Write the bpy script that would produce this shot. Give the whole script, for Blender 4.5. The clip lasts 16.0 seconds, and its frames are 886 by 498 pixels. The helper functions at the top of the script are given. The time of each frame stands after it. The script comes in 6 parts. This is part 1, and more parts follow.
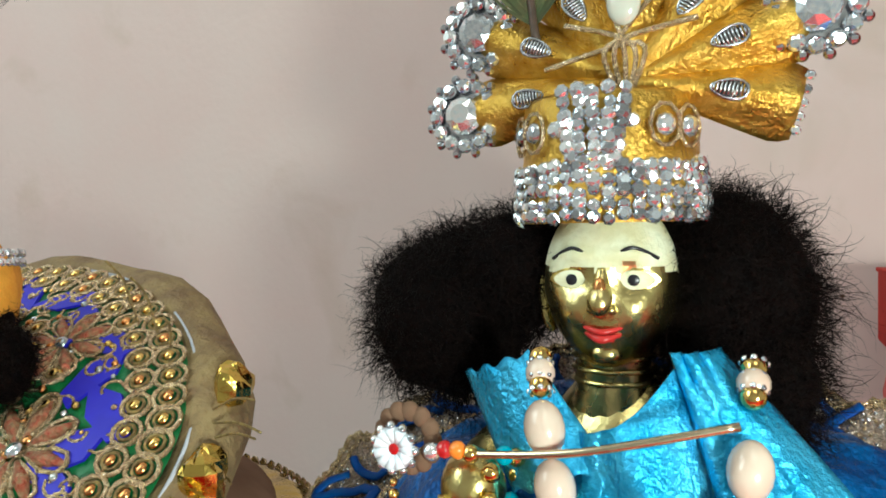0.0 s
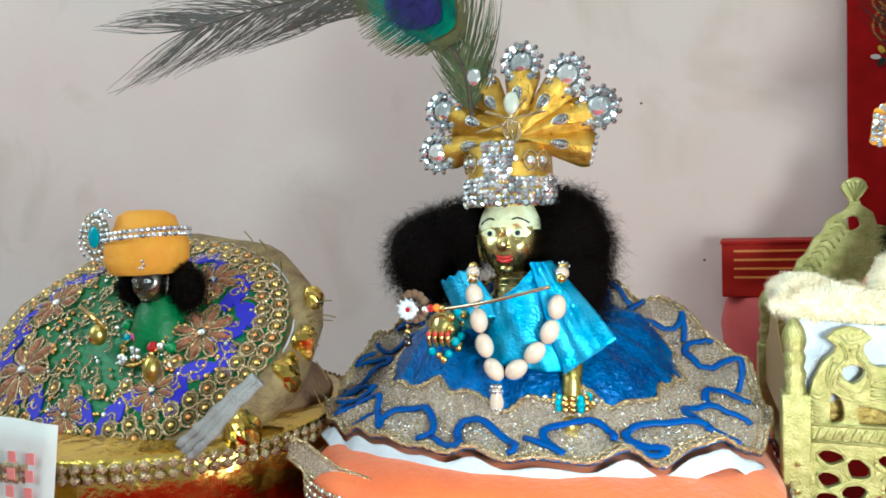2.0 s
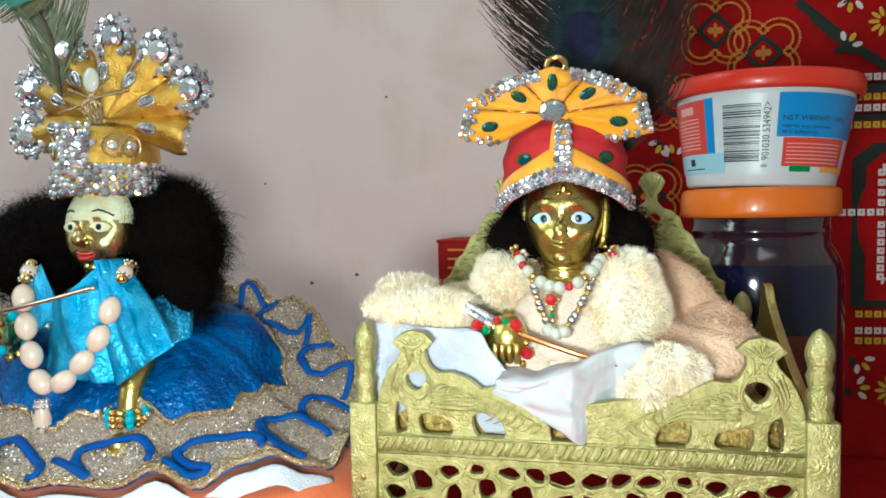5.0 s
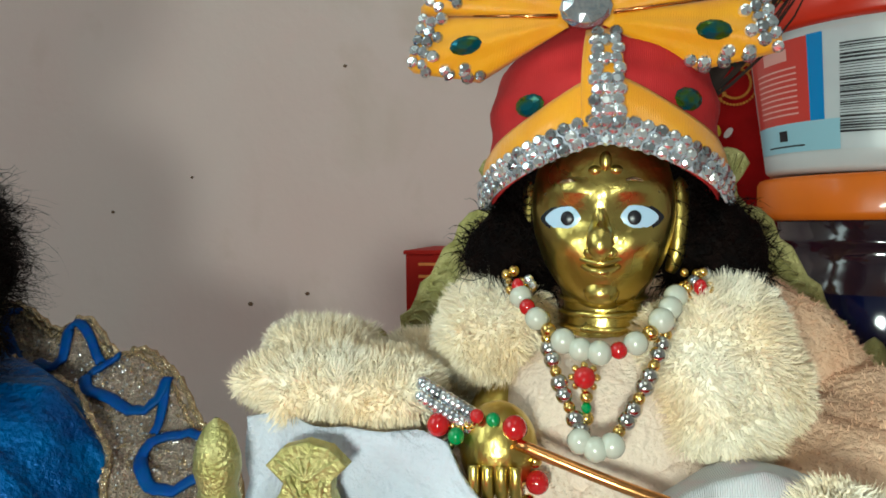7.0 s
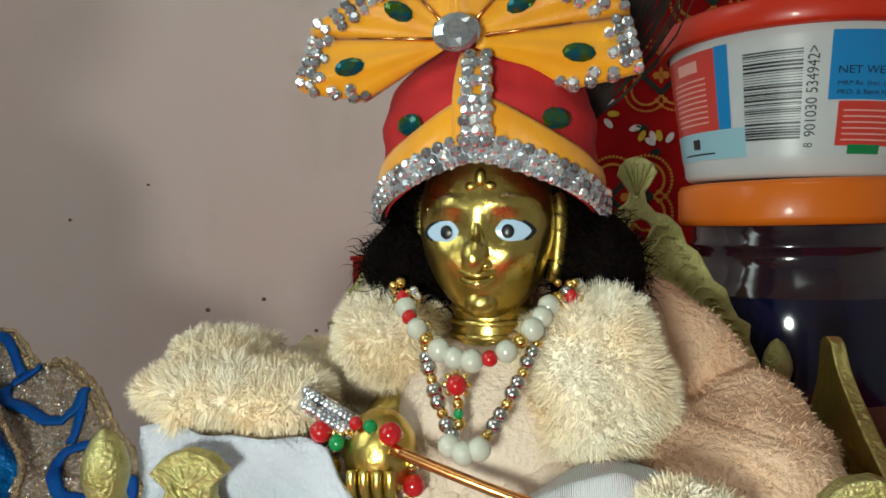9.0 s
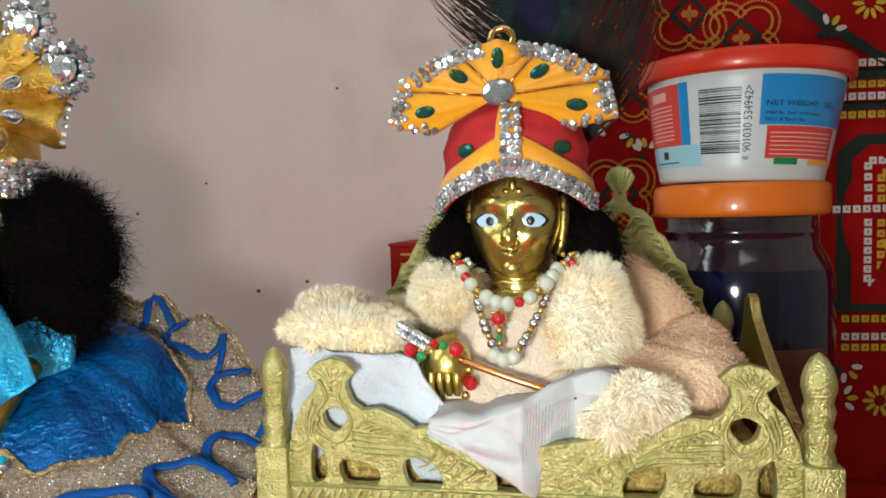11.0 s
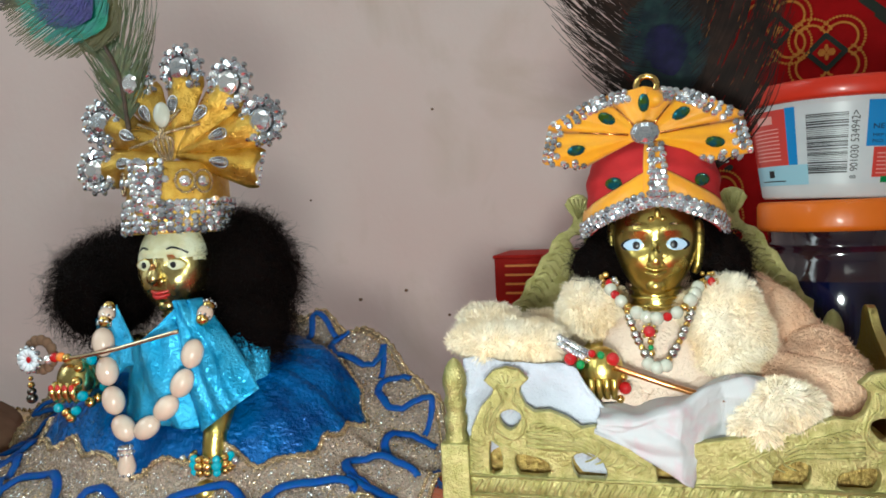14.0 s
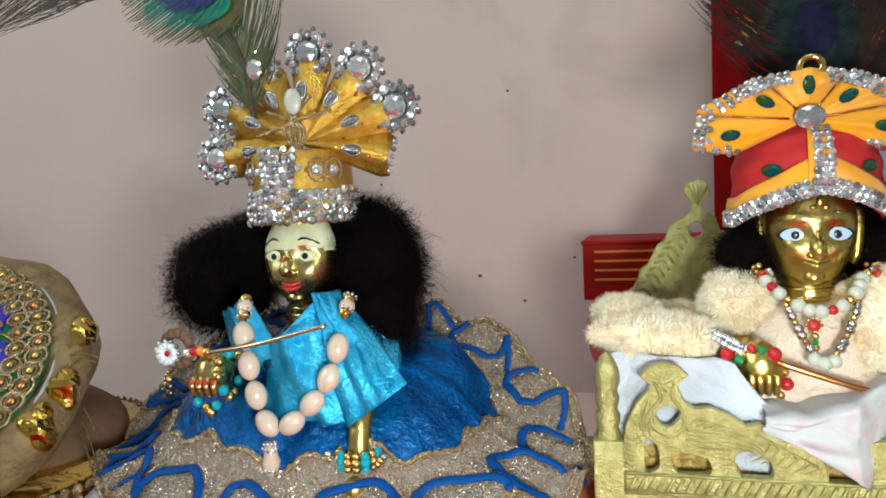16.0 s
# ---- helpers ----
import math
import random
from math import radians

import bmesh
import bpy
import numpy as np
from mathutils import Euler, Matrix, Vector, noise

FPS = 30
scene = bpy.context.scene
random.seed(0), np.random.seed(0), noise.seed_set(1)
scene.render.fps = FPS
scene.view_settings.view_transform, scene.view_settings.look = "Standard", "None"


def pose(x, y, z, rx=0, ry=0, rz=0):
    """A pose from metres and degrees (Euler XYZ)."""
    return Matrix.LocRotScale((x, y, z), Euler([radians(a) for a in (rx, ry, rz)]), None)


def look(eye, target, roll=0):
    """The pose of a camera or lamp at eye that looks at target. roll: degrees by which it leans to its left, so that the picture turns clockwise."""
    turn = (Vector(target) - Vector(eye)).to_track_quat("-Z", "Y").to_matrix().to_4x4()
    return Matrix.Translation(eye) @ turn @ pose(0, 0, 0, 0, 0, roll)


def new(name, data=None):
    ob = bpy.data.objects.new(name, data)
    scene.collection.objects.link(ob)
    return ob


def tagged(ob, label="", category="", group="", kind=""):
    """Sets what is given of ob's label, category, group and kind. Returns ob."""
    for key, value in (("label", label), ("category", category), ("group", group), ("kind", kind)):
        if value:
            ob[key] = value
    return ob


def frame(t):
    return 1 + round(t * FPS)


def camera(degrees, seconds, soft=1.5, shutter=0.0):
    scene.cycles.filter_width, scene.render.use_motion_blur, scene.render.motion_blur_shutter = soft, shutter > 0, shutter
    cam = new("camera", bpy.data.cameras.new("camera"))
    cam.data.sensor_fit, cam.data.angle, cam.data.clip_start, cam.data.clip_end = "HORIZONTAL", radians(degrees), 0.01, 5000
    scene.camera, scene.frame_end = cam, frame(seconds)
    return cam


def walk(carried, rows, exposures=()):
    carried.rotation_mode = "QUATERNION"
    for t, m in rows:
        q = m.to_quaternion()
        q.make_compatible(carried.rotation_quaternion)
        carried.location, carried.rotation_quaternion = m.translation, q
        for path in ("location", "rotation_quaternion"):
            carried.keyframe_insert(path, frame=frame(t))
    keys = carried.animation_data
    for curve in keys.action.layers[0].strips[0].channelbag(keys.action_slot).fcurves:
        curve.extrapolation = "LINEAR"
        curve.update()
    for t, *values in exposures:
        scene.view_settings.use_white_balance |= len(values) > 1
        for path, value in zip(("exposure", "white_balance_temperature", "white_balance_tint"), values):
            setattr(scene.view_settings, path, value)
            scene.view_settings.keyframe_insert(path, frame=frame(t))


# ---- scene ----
import itertools

cam = camera(67.0, 16.0, soft=1.7)
PATH = [
    (0, (0.004, 0.0154, 0.147), (-0.766, 1.859, 0.084), -1.14),
    (0.5, (0.003, -0.0056, 0.153), (-0.713, 1.861, 0.118), -1.06),
    (1, (0.0272, -0.0636, 0.143), (-0.675, 1.805, 0.043), -1.77),
    (1.5, (0.0399, -0.1113, 0.1415), (-0.660, 1.760, 0.057), -1.46),
    (2, (0.0686, -0.1504, 0.1404), (-0.6402, 1.7175, 0.0607), -1.85),
    (2.5, (0.0875, -0.1568, 0.1426), (-0.6003, 1.7193, 0.0792), -1.46),
    (3, (0.0986, -0.1469, 0.1422), (-0.5063, 1.7585, 0.0734), -1.19),
    (3.5, (0.1229, -0.1327, 0.1382), (-0.405, 1.7943, 0.0533), -1.02),
    (4, (0.1494, -0.1263, 0.1361), (-0.3112, 1.8182, 0.0485), -1.04),
    (4.5, (0.1855, -0.1190, 0.1336), (-0.2500, 1.8320, 0.0436), -1.15),
    (4.7, (0.1970, -0.1065, 0.1352), (-0.2225, 1.8468, 0.0379), -1.15),
    (6.8, (0.182, 0.042, 0.138), (-0.198, 2.004, 0.056), -0.3),
    (7, (0.182, 0.051, 0.134), (-0.205, 2.012, 0.054), -0.7),
    (7.5, (0.196, 0.046, 0.148), (-0.161, 2.014, 0.116), 0.2),
    (8, (0.213, 0.046, 0.144), (-0.119, 2.018, 0.093), 0.2),
    (8.5, (0.211, 0.053, 0.135), (-0.139, 2.021, 0.061), -1.5),
    (9, (0.207, 0.049, 0.137), (-0.143, 2.016, 0.056), -1.3),
    (9.5, (0.203, 0.013, 0.133), (-0.149, 1.98, 0.036), -1.5),
    (9.7, (0.197, 0.008, 0.129), (-0.135, 1.977, 0.033), -1.5),
    (11.8, (0.209, -0.052, 0.141), (-0.155, 1.911, 0.028), -1.7),
    (12, (0.209, -0.052, 0.14), (-0.161, 1.91, 0.024), -1.9),
    (12.5, (0.21, -0.052, 0.141), (-0.164, 1.91, 0.037), -1.6),
    (13, (0.203, -0.06, 0.148), (-0.201, 1.897, 0.056), -2.0),
    (13.5, (0.187, -0.07, 0.151), (-0.237, 1.883, 0.07), -2.2),
    (14, (0.167, -0.079, 0.15), (-0.297, 1.864, 0.051), -2.5),
    (14.5, (0.154, -0.082, 0.149), (-0.348, 1.851, 0.044), -2.6),
    (15, (0.144, -0.085, 0.148), (-0.389, 1.84, 0.045), -2.7),
    (15.5, (0.139, -0.093, 0.15), (-0.41, 1.827, 0.047), -2.7),
    (16, (0.115, -0.082, 0.156), (-0.401, 1.844, 0.001), -2.8),
]
walk(cam, [(t, look(eye, target, roll)) for t, eye, target, roll in PATH],
     exposures=[(0.0, -0.08, 6250, -9), (1.1, -0.34, 6100, -9), (2.0, -0.02, 5700, -13), (2.5, 0.06, 5500, -14), (4.7, -0.28, 5800, -9), (6.8, -0.75, 6100, -12), (7.5, -0.95, 6350, -12), (9.7, -0.95, 6450, -5), (11.8, -0.45, 6400, -2), (14.5, -0.6, 6150, -4),
                (16.0, -0.5, 6200, -4)])

# ---- light: the room's soft daylight, the small lamp beside the lens and an added overhead fill ----
world = bpy.data.worlds.new("world")
scene.world = world
world.use_nodes = True
wn = world.node_tree.nodes
wn["Background"].inputs[0].default_value = (0.95, 0.97, 1.0, 1)
wn["Background"].inputs[1].default_value = 0.07


def lamp(name, kind, energy, color, m, size=0.1, size_y=None):
    d = bpy.data.lights.new(name, kind)
    d.energy, d.color = energy, color
    if kind == "AREA":
        d.size = size
        if size_y:
            d.shape, d.size_y = "RECTANGLE", size_y
    else:
        d.shadow_soft_size = size
    ob = new(name, d)
    ob.matrix_world = m
    return ob


lamp("phone_lamp", "POINT", 5.4, (1.0, 0.99, 0.96), pose(0.158, -0.080, 0.105), 0.026)
lamp("window_light", "AREA", 24.0, (0.90, 0.96, 1.0), look((-1.35, -0.6, 1.15), (-0.2, 0.5, 0.15)), 0.9, 1.2)
# Added soft fill from above to lift the ambient; no fitting hangs there.
lamp("overhead_fill", "AREA", 3.5, (1.0, 0.95, 0.9), look((0.3, -0.5, 1.45), (0.1, 0.2, 0.0)), 0.6, 0.6)


# ---- materials ----
def mat(name, color, rough=0.5, metal=0.0, color2=None, scale=60.0, bump=0.0, bscale=None, detail=4.0,
        sheen=0.0, coat=0.0, trans=0.0, rnd=0.0, stain=None, lo=0.35, hi=0.65, wave=0.0, ior=1.45, spec=0.5):
    m = bpy.data.materials.new(name)
    m.use_nodes = True
    nt = m.node_tree
    b = nt.nodes["Principled BSDF"]
    b.inputs["Base Color"].default_value = (*color, 1)
    b.inputs["Roughness"].default_value = rough
    b.inputs["Metallic"].default_value = metal
    b.inputs["IOR"].default_value = ior
    b.inputs["Specular IOR Level"].default_value = spec
    if sheen:
        b.inputs["Sheen Weight"].default_value = sheen
    if coat:
        b.inputs["Coat Weight"].default_value = coat
        b.inputs["Coat Roughness"].default_value = 0.08
    if trans:
        b.inputs["Transmission Weight"].default_value = trans
    tc = nt.nodes.new("ShaderNodeTexCoord")
    col = None
    if color2:
        n = nt.nodes.new("ShaderNodeTexNoise")
        n.inputs["Scale"].default_value, n.inputs["Detail"].default_value = scale, detail
        nt.links.new(tc.outputs["Object"], n.inputs["Vector"])
        r = nt.nodes.new("ShaderNodeMapRange")
        r.inputs[1].default_value, r.inputs[2].default_value = lo, hi
        nt.links.new(n.outputs[0], r.inputs[0])
        mx = nt.nodes.new("ShaderNodeMix")
        mx.data_type = "RGBA"
        mx.inputs[6].default_value, mx.inputs[7].default_value = (*color, 1), (*color2, 1)
        nt.links.new(r.outputs[0], mx.inputs[0])
        col = mx.outputs[2]
        if rnd:
            g = nt.nodes.new("ShaderNodeNewGeometry")
            hsv = nt.nodes.new("ShaderNodeHueSaturation")
            mr = nt.nodes.new("ShaderNodeMapRange")
            mr.inputs[3].default_value, mr.inputs[4].default_value = 1 - rnd, 1 + rnd
            oi = nt.nodes.new("ShaderNodeObjectInfo")
            ad, fr = nt.nodes.new("ShaderNodeMath"), nt.nodes.new("ShaderNodeMath")
            fr.operation = "FRACT"
            nt.links.new(g.outputs["Random Per Island"], ad.inputs[0])
            nt.links.new(oi.outputs["Random"], ad.inputs[1])
            nt.links.new(ad.outputs[0], fr.inputs[0])
            nt.links.new(fr.outputs[0], mr.inputs[0])
            nt.links.new(mr.outputs[0], hsv.inputs["Value"])
            nt.links.new(col, hsv.inputs["Color"])
            col = hsv.outputs[0]
        if stain:
            # faint water marks and handled patches
            ns = nt.nodes.new("ShaderNodeTexNoise")
            ns.inputs["Scale"].default_value, ns.inputs["Detail"].default_value = 9.0, 9.0
            ns.inputs["Distortion"].default_value = 0.8
            nt.links.new(tc.outputs["Object"], ns.inputs["Vector"])
            sr = nt.nodes.new("ShaderNodeMapRange")
            sr.inputs[1].default_value, sr.inputs[2].default_value, sr.inputs[4].default_value = 0.56, 0.74, 0.55
            nt.links.new(ns.outputs[0], sr.inputs[0])
            ms = nt.nodes.new("ShaderNodeMix")
            ms.data_type = "RGBA"
            ms.inputs[7].default_value = (*stain, 1)
            nt.links.new(sr.outputs[0], ms.inputs[0])
            nt.links.new(col, ms.inputs[6])
            col = ms.outputs[2]
        nt.links.new(col, b.inputs["Base Color"])
        rr = nt.nodes.new("ShaderNodeMapRange")
        rr.inputs[3].default_value, rr.inputs[4].default_value = max(0.02, rough - 0.1), min(1, rough + 0.12)
        nt.links.new(n.outputs[0], rr.inputs[0])
        nt.links.new(rr.outputs[0], b.inputs["Roughness"])
    if bump:
        if wave:
            k = nt.nodes.new("ShaderNodeTexWave")
            k.inputs["Scale"].default_value, k.inputs["Distortion"].default_value = wave, 3.0
        else:
            k = nt.nodes.new("ShaderNodeTexNoise")
            k.inputs["Scale"].default_value, k.inputs["Detail"].default_value = bscale or scale * 4, 5.0
        nt.links.new(tc.outputs["Object"], k.inputs["Vector"])
        bp = nt.nodes.new("ShaderNodeBump")
        bp.inputs["Strength"].default_value, bp.inputs["Distance"].default_value = bump, 0.002
        nt.links.new(k.outputs[1] if wave else k.outputs[0], bp.inputs["Height"])
        nt.links.new(bp.outputs[0], b.inputs["Normal"])
    return m


M_WALL = mat("pink_wall_paint", (0.76, 0.565, 0.535), 0.75, color2=(0.77, 0.64, 0.61), scale=5, bump=0.18, bscale=120, lo=0.3, hi=0.7, stain=(0.60, 0.46, 0.38))
M_WHITEWALL = mat("white_plaster", (0.75, 0.74, 0.72), 0.8, color2=(0.7, 0.69, 0.67), scale=4, bump=0.1)
M_FLOOR = mat("floor_tile", (0.45, 0.42, 0.4), 0.4, color2=(0.4, 0.37, 0.35), scale=8)
M_BRASS = mat("cast_brass", (0.48, 0.39, 0.15), 0.33, 1.0, (0.52, 0.44, 0.16), 90, 0.5, 420)
M_BRASSBED = mat("pale_cast_brass", (0.54, 0.51, 0.23), 0.40, 0.75, (0.38, 0.36, 0.13), 220, 0.5, 1100)
M_BRASSPOL = mat("polished_brass", (0.66, 0.52, 0.16), 0.29, 1.0, (0.54, 0.41, 0.11), 60, 0.2, 300)
M_BRASSGREEN = mat("oiled_brass", (0.56, 0.46, 0.17), 0.25, 1.0, (0.70, 0.58, 0.26), 80, 0.2, 300)
M_SANDAL = mat("pale_sandal_paste", (0.72, 0.74, 0.55), 0.6, color2=(0.6, 0.58, 0.35), scale=160, bump=0.3)
M_EYEW = mat("white_enamel", (0.72, 0.78, 0.85), 0.25, coat=0.5)
M_EYEB = mat("pale_blue_enamel", (0.42, 0.58, 0.75), 0.25, coat=0.5)
M_BLACK = mat("black_enamel", (0.012, 0.012, 0.016), 0.3)
M_REDP = mat("red_lip_paint", (0.55, 0.03, 0.03), 0.35, color2=(0.4, 0.02, 0.02), scale=200)
M_HAIR = mat("black_hair", (0.0022, 0.0018, 0.0020), 0.55, color2=(0.006, 0.003, 0.0025), scale=300, bump=0.6, bscale=900, rnd=0.3, spec=0.05)
M_STONE = mat("rhinestone", (0.93, 0.95, 0.98), 0.09, 0.88, (0.60, 0.68, 0.78), 900, rnd=0.5)
M_SILVER = mat("silver_setting", (0.62, 0.64, 0.68), 0.22, 1.0, (0.45, 0.47, 0.5), 300)
M_GOLDFAB = mat("gold_tissue_fabric", (0.55, 0.32, 0.05), 0.30, 0.9, (0.70, 0.46, 0.10), 200, 0.5, 900)
M_GOLDFOIL = mat("crumpled_gold_foil", (0.75, 0.55, 0.14), 0.16, 1.0, (0.62, 0.45, 0.10), 60, 0.9, 90)
M_BOLSTER = mat("dull_brown_gold_cloth", (0.20, 0.13, 0.07), 0.6, 0.25, (0.34, 0.25, 0.12), 90, 0.8, 400, spec=0.3)
M_BROCADE = mat("gold_brocade", (0.62, 0.45, 0.14), 0.4, 0.5, (0.34, 0.22, 0.06), 350, 0.8, 700)
M_GOLDDARK = mat("dull_gold_lace", (0.42, 0.31, 0.12), 0.42, 0.8, (0.22, 0.16, 0.08), 500, 0.9, 900)
M_LACE = mat("gold_glitter_lace", (0.70, 0.59, 0.50), 0.26, 0.7, (0.38, 0.29, 0.23), 700, 1.0, 1300)
M_LACEWIRE = mat("gold_braid", (0.74, 0.60, 0.40), 0.22, 0.9, (0.48, 0.36, 0.20), 600, 0.8, 1200)
M_BLUE = mat("blue_satin", (0.001, 0.055, 0.24), 0.26, 0.5, (0.002, 0.12, 0.40), 90, 0.8, 420)
M_BLUECORD = mat("blue_cord", (0.002, 0.060, 0.23), 0.55, color2=(0.003, 0.05, 0.28), scale=300, spec=0.2)
M_TISSUE = mat("sky_blue_tissue", (0.015, 0.29, 0.58), 0.22, 0.65, (0.08, 0.48, 0.80), 90, 0.5, 700)
M_PEARL = mat("cream_pearl", (0.64, 0.52, 0.43), 0.2, color2=(0.56, 0.42, 0.34), scale=80, coat=0.6)
M_PEARLW = mat("white_pearl", (0.58, 0.60, 0.52), 0.16, color2=(0.48, 0.49, 0.42), scale=80, coat=0.6)
M_SILVERBEAD = mat("silver_bead", (0.62, 0.62, 0.62), 0.1, 1.0)
M_GOLDBEAD = mat("gold_bead", (0.78, 0.55, 0.18), 0.14, 1.0)
M_REDBEAD = mat("red_bead", (0.42, 0.008, 0.012), 0.1, coat=0.6)
M_GREENBEAD = mat("green_bead", (0.01, 0.22, 0.06), 0.1, coat=0.6)
M_TEALBEAD = mat("turquoise_bead", (0.01, 0.30, 0.42), 0.12, coat=0.6)
M_PINKBEAD = mat("pink_bead", (0.75, 0.03, 0.35), 0.2, coat=0.6)
M_ORANGEBEAD = mat("orange_bead", (0.8, 0.22, 0.03), 0.2, coat=0.6)
M_YELLOW = mat("yellow_satin_ribbon", (0.82, 0.37, 0.01), 0.42, color2=(0.75, 0.30, 0.01), scale=90, bump=0.3, wave=900, sheen=0.2)
M_REDFAB = mat("red_ribbed_fabric", (0.50, 0.025, 0.03), 0.6, color2=(0.40, 0.02, 0.025), scale=80, bump=0.2, wave=700, spec=0.2)
M_MIRROR = mat("green_blue_cut_gem", (0.008, 0.10, 0.14), 0.06, 0.6, (0.06, 0.12, 0.01), 260, lo=0.45, hi=0.6)
M_FUR = mat("cream_plush_fur", (0.95, 0.80, 0.57), 0.9, color2=(0.97, 0.91, 0.78), scale=50, rnd=0.08, spec=0.2)
M_FLEECE = mat("peach_fleece", (0.80, 0.50, 0.33), 0.9, color2=(0.86, 0.60, 0.42), scale=60, bump=0.8, bscale=500, spec=0.2)
M_COTTON = mat("white_cotton", (0.58, 0.61, 0.70), 0.85, color2=(0.50, 0.52, 0.60), scale=60, bump=0.5, bscale=800)
M_KNIT = mat("white_knit_with_pink_thread", (0.64, 0.65, 0.68), 0.85, color2=(0.66, 0.56, 0.61), scale=160, bump=0.5, wave=700, lo=0.5, hi=0.7)
M_GREY = mat("grey_cotton", (0.36, 0.35, 0.35), 0.9, color2=(0.28, 0.27, 0.27), scale=120, bump=0.6, bscale=700, spec=0.15)
M_CREAM = mat("cream_flannel", (0.80, 0.66, 0.54), 0.9, color2=(0.74, 0.58, 0.48), scale=90, bump=0.6, bscale=700, spec=0.15)
M_COPPER = mat("copper_wire", (0.70, 0.33, 0.12), 0.22, 1.0)
M_FLUTE = mat("silver_gold_rod", (0.62, 0.52, 0.36), 0.25, 1.0)
M_ORANGE = mat("orange_satin_cushion", (0.80, 0.16, 0.035), 0.5, color2=(0.72, 0.13, 0.03), scale=60, bump=0.4, bscale=260, sheen=0.2)
M_GREENFAB = mat("green_satin", (0.008, 0.13, 0.035), 0.42, color2=(0.012, 0.18, 0.05), scale=90, bump=0.4)
M_ROYAL = mat("royal_blue_applique", (0.016, 0.012, 0.46), 0.5, color2=(0.02, 0.015, 0.56), scale=90)
M_CORAL = mat("coral_bead_embroidery", (0.42, 0.10, 0.06), 0.3, 0.3, (0.34, 0.22, 0.12), 600, 1.0, 700)
M_TURBAN = mat("amber_felt", (0.85, 0.40, 0.05), 0.75, color2=(0.80, 0.34, 0.04), scale=70, bump=0.4)
M_BROWN = mat("brown_velvet", (0.14, 0.08, 0.05), 0.85, color2=(0.20, 0.12, 0.08), scale=40, bump=0.4, spec=0.15)
M_PINKPOT = mat("pink_clay_pot", (0.55, 0.10, 0.10), 0.6, color2=(0.48, 0.08, 0.08), scale=30, bump=0.2, spec=0.2)
M_REDBOX = mat("red_card", (0.40, 0.015, 0.010), 0.6, color2=(0.34, 0.012, 0.010), scale=40, spec=0.15)
M_GOLDINK = mat("orange_ink", (0.75, 0.25, 0.05), 0.5)
M_LIDRED = mat("red_plastic", (0.66, 0.035, 0.015), 0.35, color2=(0.58, 0.03, 0.012), scale=30, coat=0.2)
M_LIDORANGE = mat("orange_plastic", (0.75, 0.17, 0.01), 0.38, color2=(0.68, 0.14, 0.01), scale=30, coat=0.2)
M_TUB = mat("white_plastic", (0.64, 0.66, 0.68), 0.4, color2=(0.58, 0.60, 0.62), scale=30)
M_LABELW = mat("white_label", (0.62, 0.67, 0.70), 0.35, color2=(0.58, 0.62, 0.66), scale=90)
M_LABELB = mat("blue_label", (0.02, 0.24, 0.60), 0.33, coat=0.3)
M_LABELLB = mat("light_blue_label", (0.35, 0.60, 0.72), 0.33, coat=0.3)
M_LABELR = mat("red_label", (0.60, 0.05, 0.04), 0.33, coat=0.3)
M_LABELP = mat("pale_red_ink", (0.80, 0.40, 0.36), 0.4)
M_INK = mat("dark_ink", (0.015, 0.015, 0.02), 0.4)
M_GLASSJAR = mat("dark_jam_in_glass", (0.003, 0.005, 0.030), 0.08, color2=(0.008, 0.004, 0.012), scale=40, spec=0.6)
M_JARTOP = mat("brown_stained_glass", (0.035, 0.012, 0.010), 0.08, color2=(0.012, 0.008, 0.020), scale=45, spec=0.7, coat=0.5)
M_JARLABEL = mat("brown_jar_label", (0.08, 0.022, 0.012), 0.35, color2=(0.14, 0.05, 0.03), scale=50)
M_CLOTHRED = mat("red_printed_cotton", (0.33, 0.004, 0.006), 0.8, color2=(0.26, 0.004, 0.005), scale=60, bump=0.3, bscale=1200, spec=0.1)
M_PRINTY = mat("yellow_print", (0.62, 0.38, 0.03), 0.75, color2=(0.52, 0.30, 0.02), scale=300)
M_PRINTW = mat("white_print", (0.70, 0.60, 0.58), 0.75, color2=(0.6, 0.5, 0.48), scale=300)
M_PRINTK = mat("black_print", (0.012, 0.012, 0.010), 0.75, color2=(0.008, 0.02, 0.01), scale=300)
M_PRINTO = mat("gold_print", (0.55, 0.20, 0.02), 0.7, color2=(0.45, 0.15, 0.02), scale=300)
M_BARB = mat("feather_barbs", (0.05, 0.035, 0.025), 0.5, color2=(0.09, 0.055, 0.04), scale=200, rnd=0.4)
M_BARBD = mat("dark_feather_barbs", (0.010, 0.006, 0.005), 0.5, color2=(0.022, 0.011, 0.008), scale=200, rnd=0.4, spec=0.2)
M_BARBG = mat("green_feather_barbs", (0.07, 0.10, 0.045), 0.4, 0.3, (0.10, 0.09, 0.04), 200, rnd=0.4)
M_FEYEB = mat("deep_blue_feather_eye", (0.012, 0.008, 0.08), 0.35, 0.4, (0.02, 0.012, 0.14), 200)
M_FEYEN = mat("navy_feather_eye", (0.004, 0.004, 0.026), 0.4, 0.3, (0.008, 0.006, 0.045), 200)
M_FEYEK = mat("dark_feather_eye", (0.006, 0.012, 0.02), 0.4, 0.3, (0.01, 0.03, 0.03), 200)
M_FEYET = mat("teal_feather_eye", (0.003, 0.10, 0.085), 0.35, 0.4, (0.006, 0.17, 0.10), 200)
M_FEYEO = mat("bronze_feather_eye", (0.07, 0.06, 0.02), 0.5, 0.3, (0.10, 0.09, 0.03), 200)
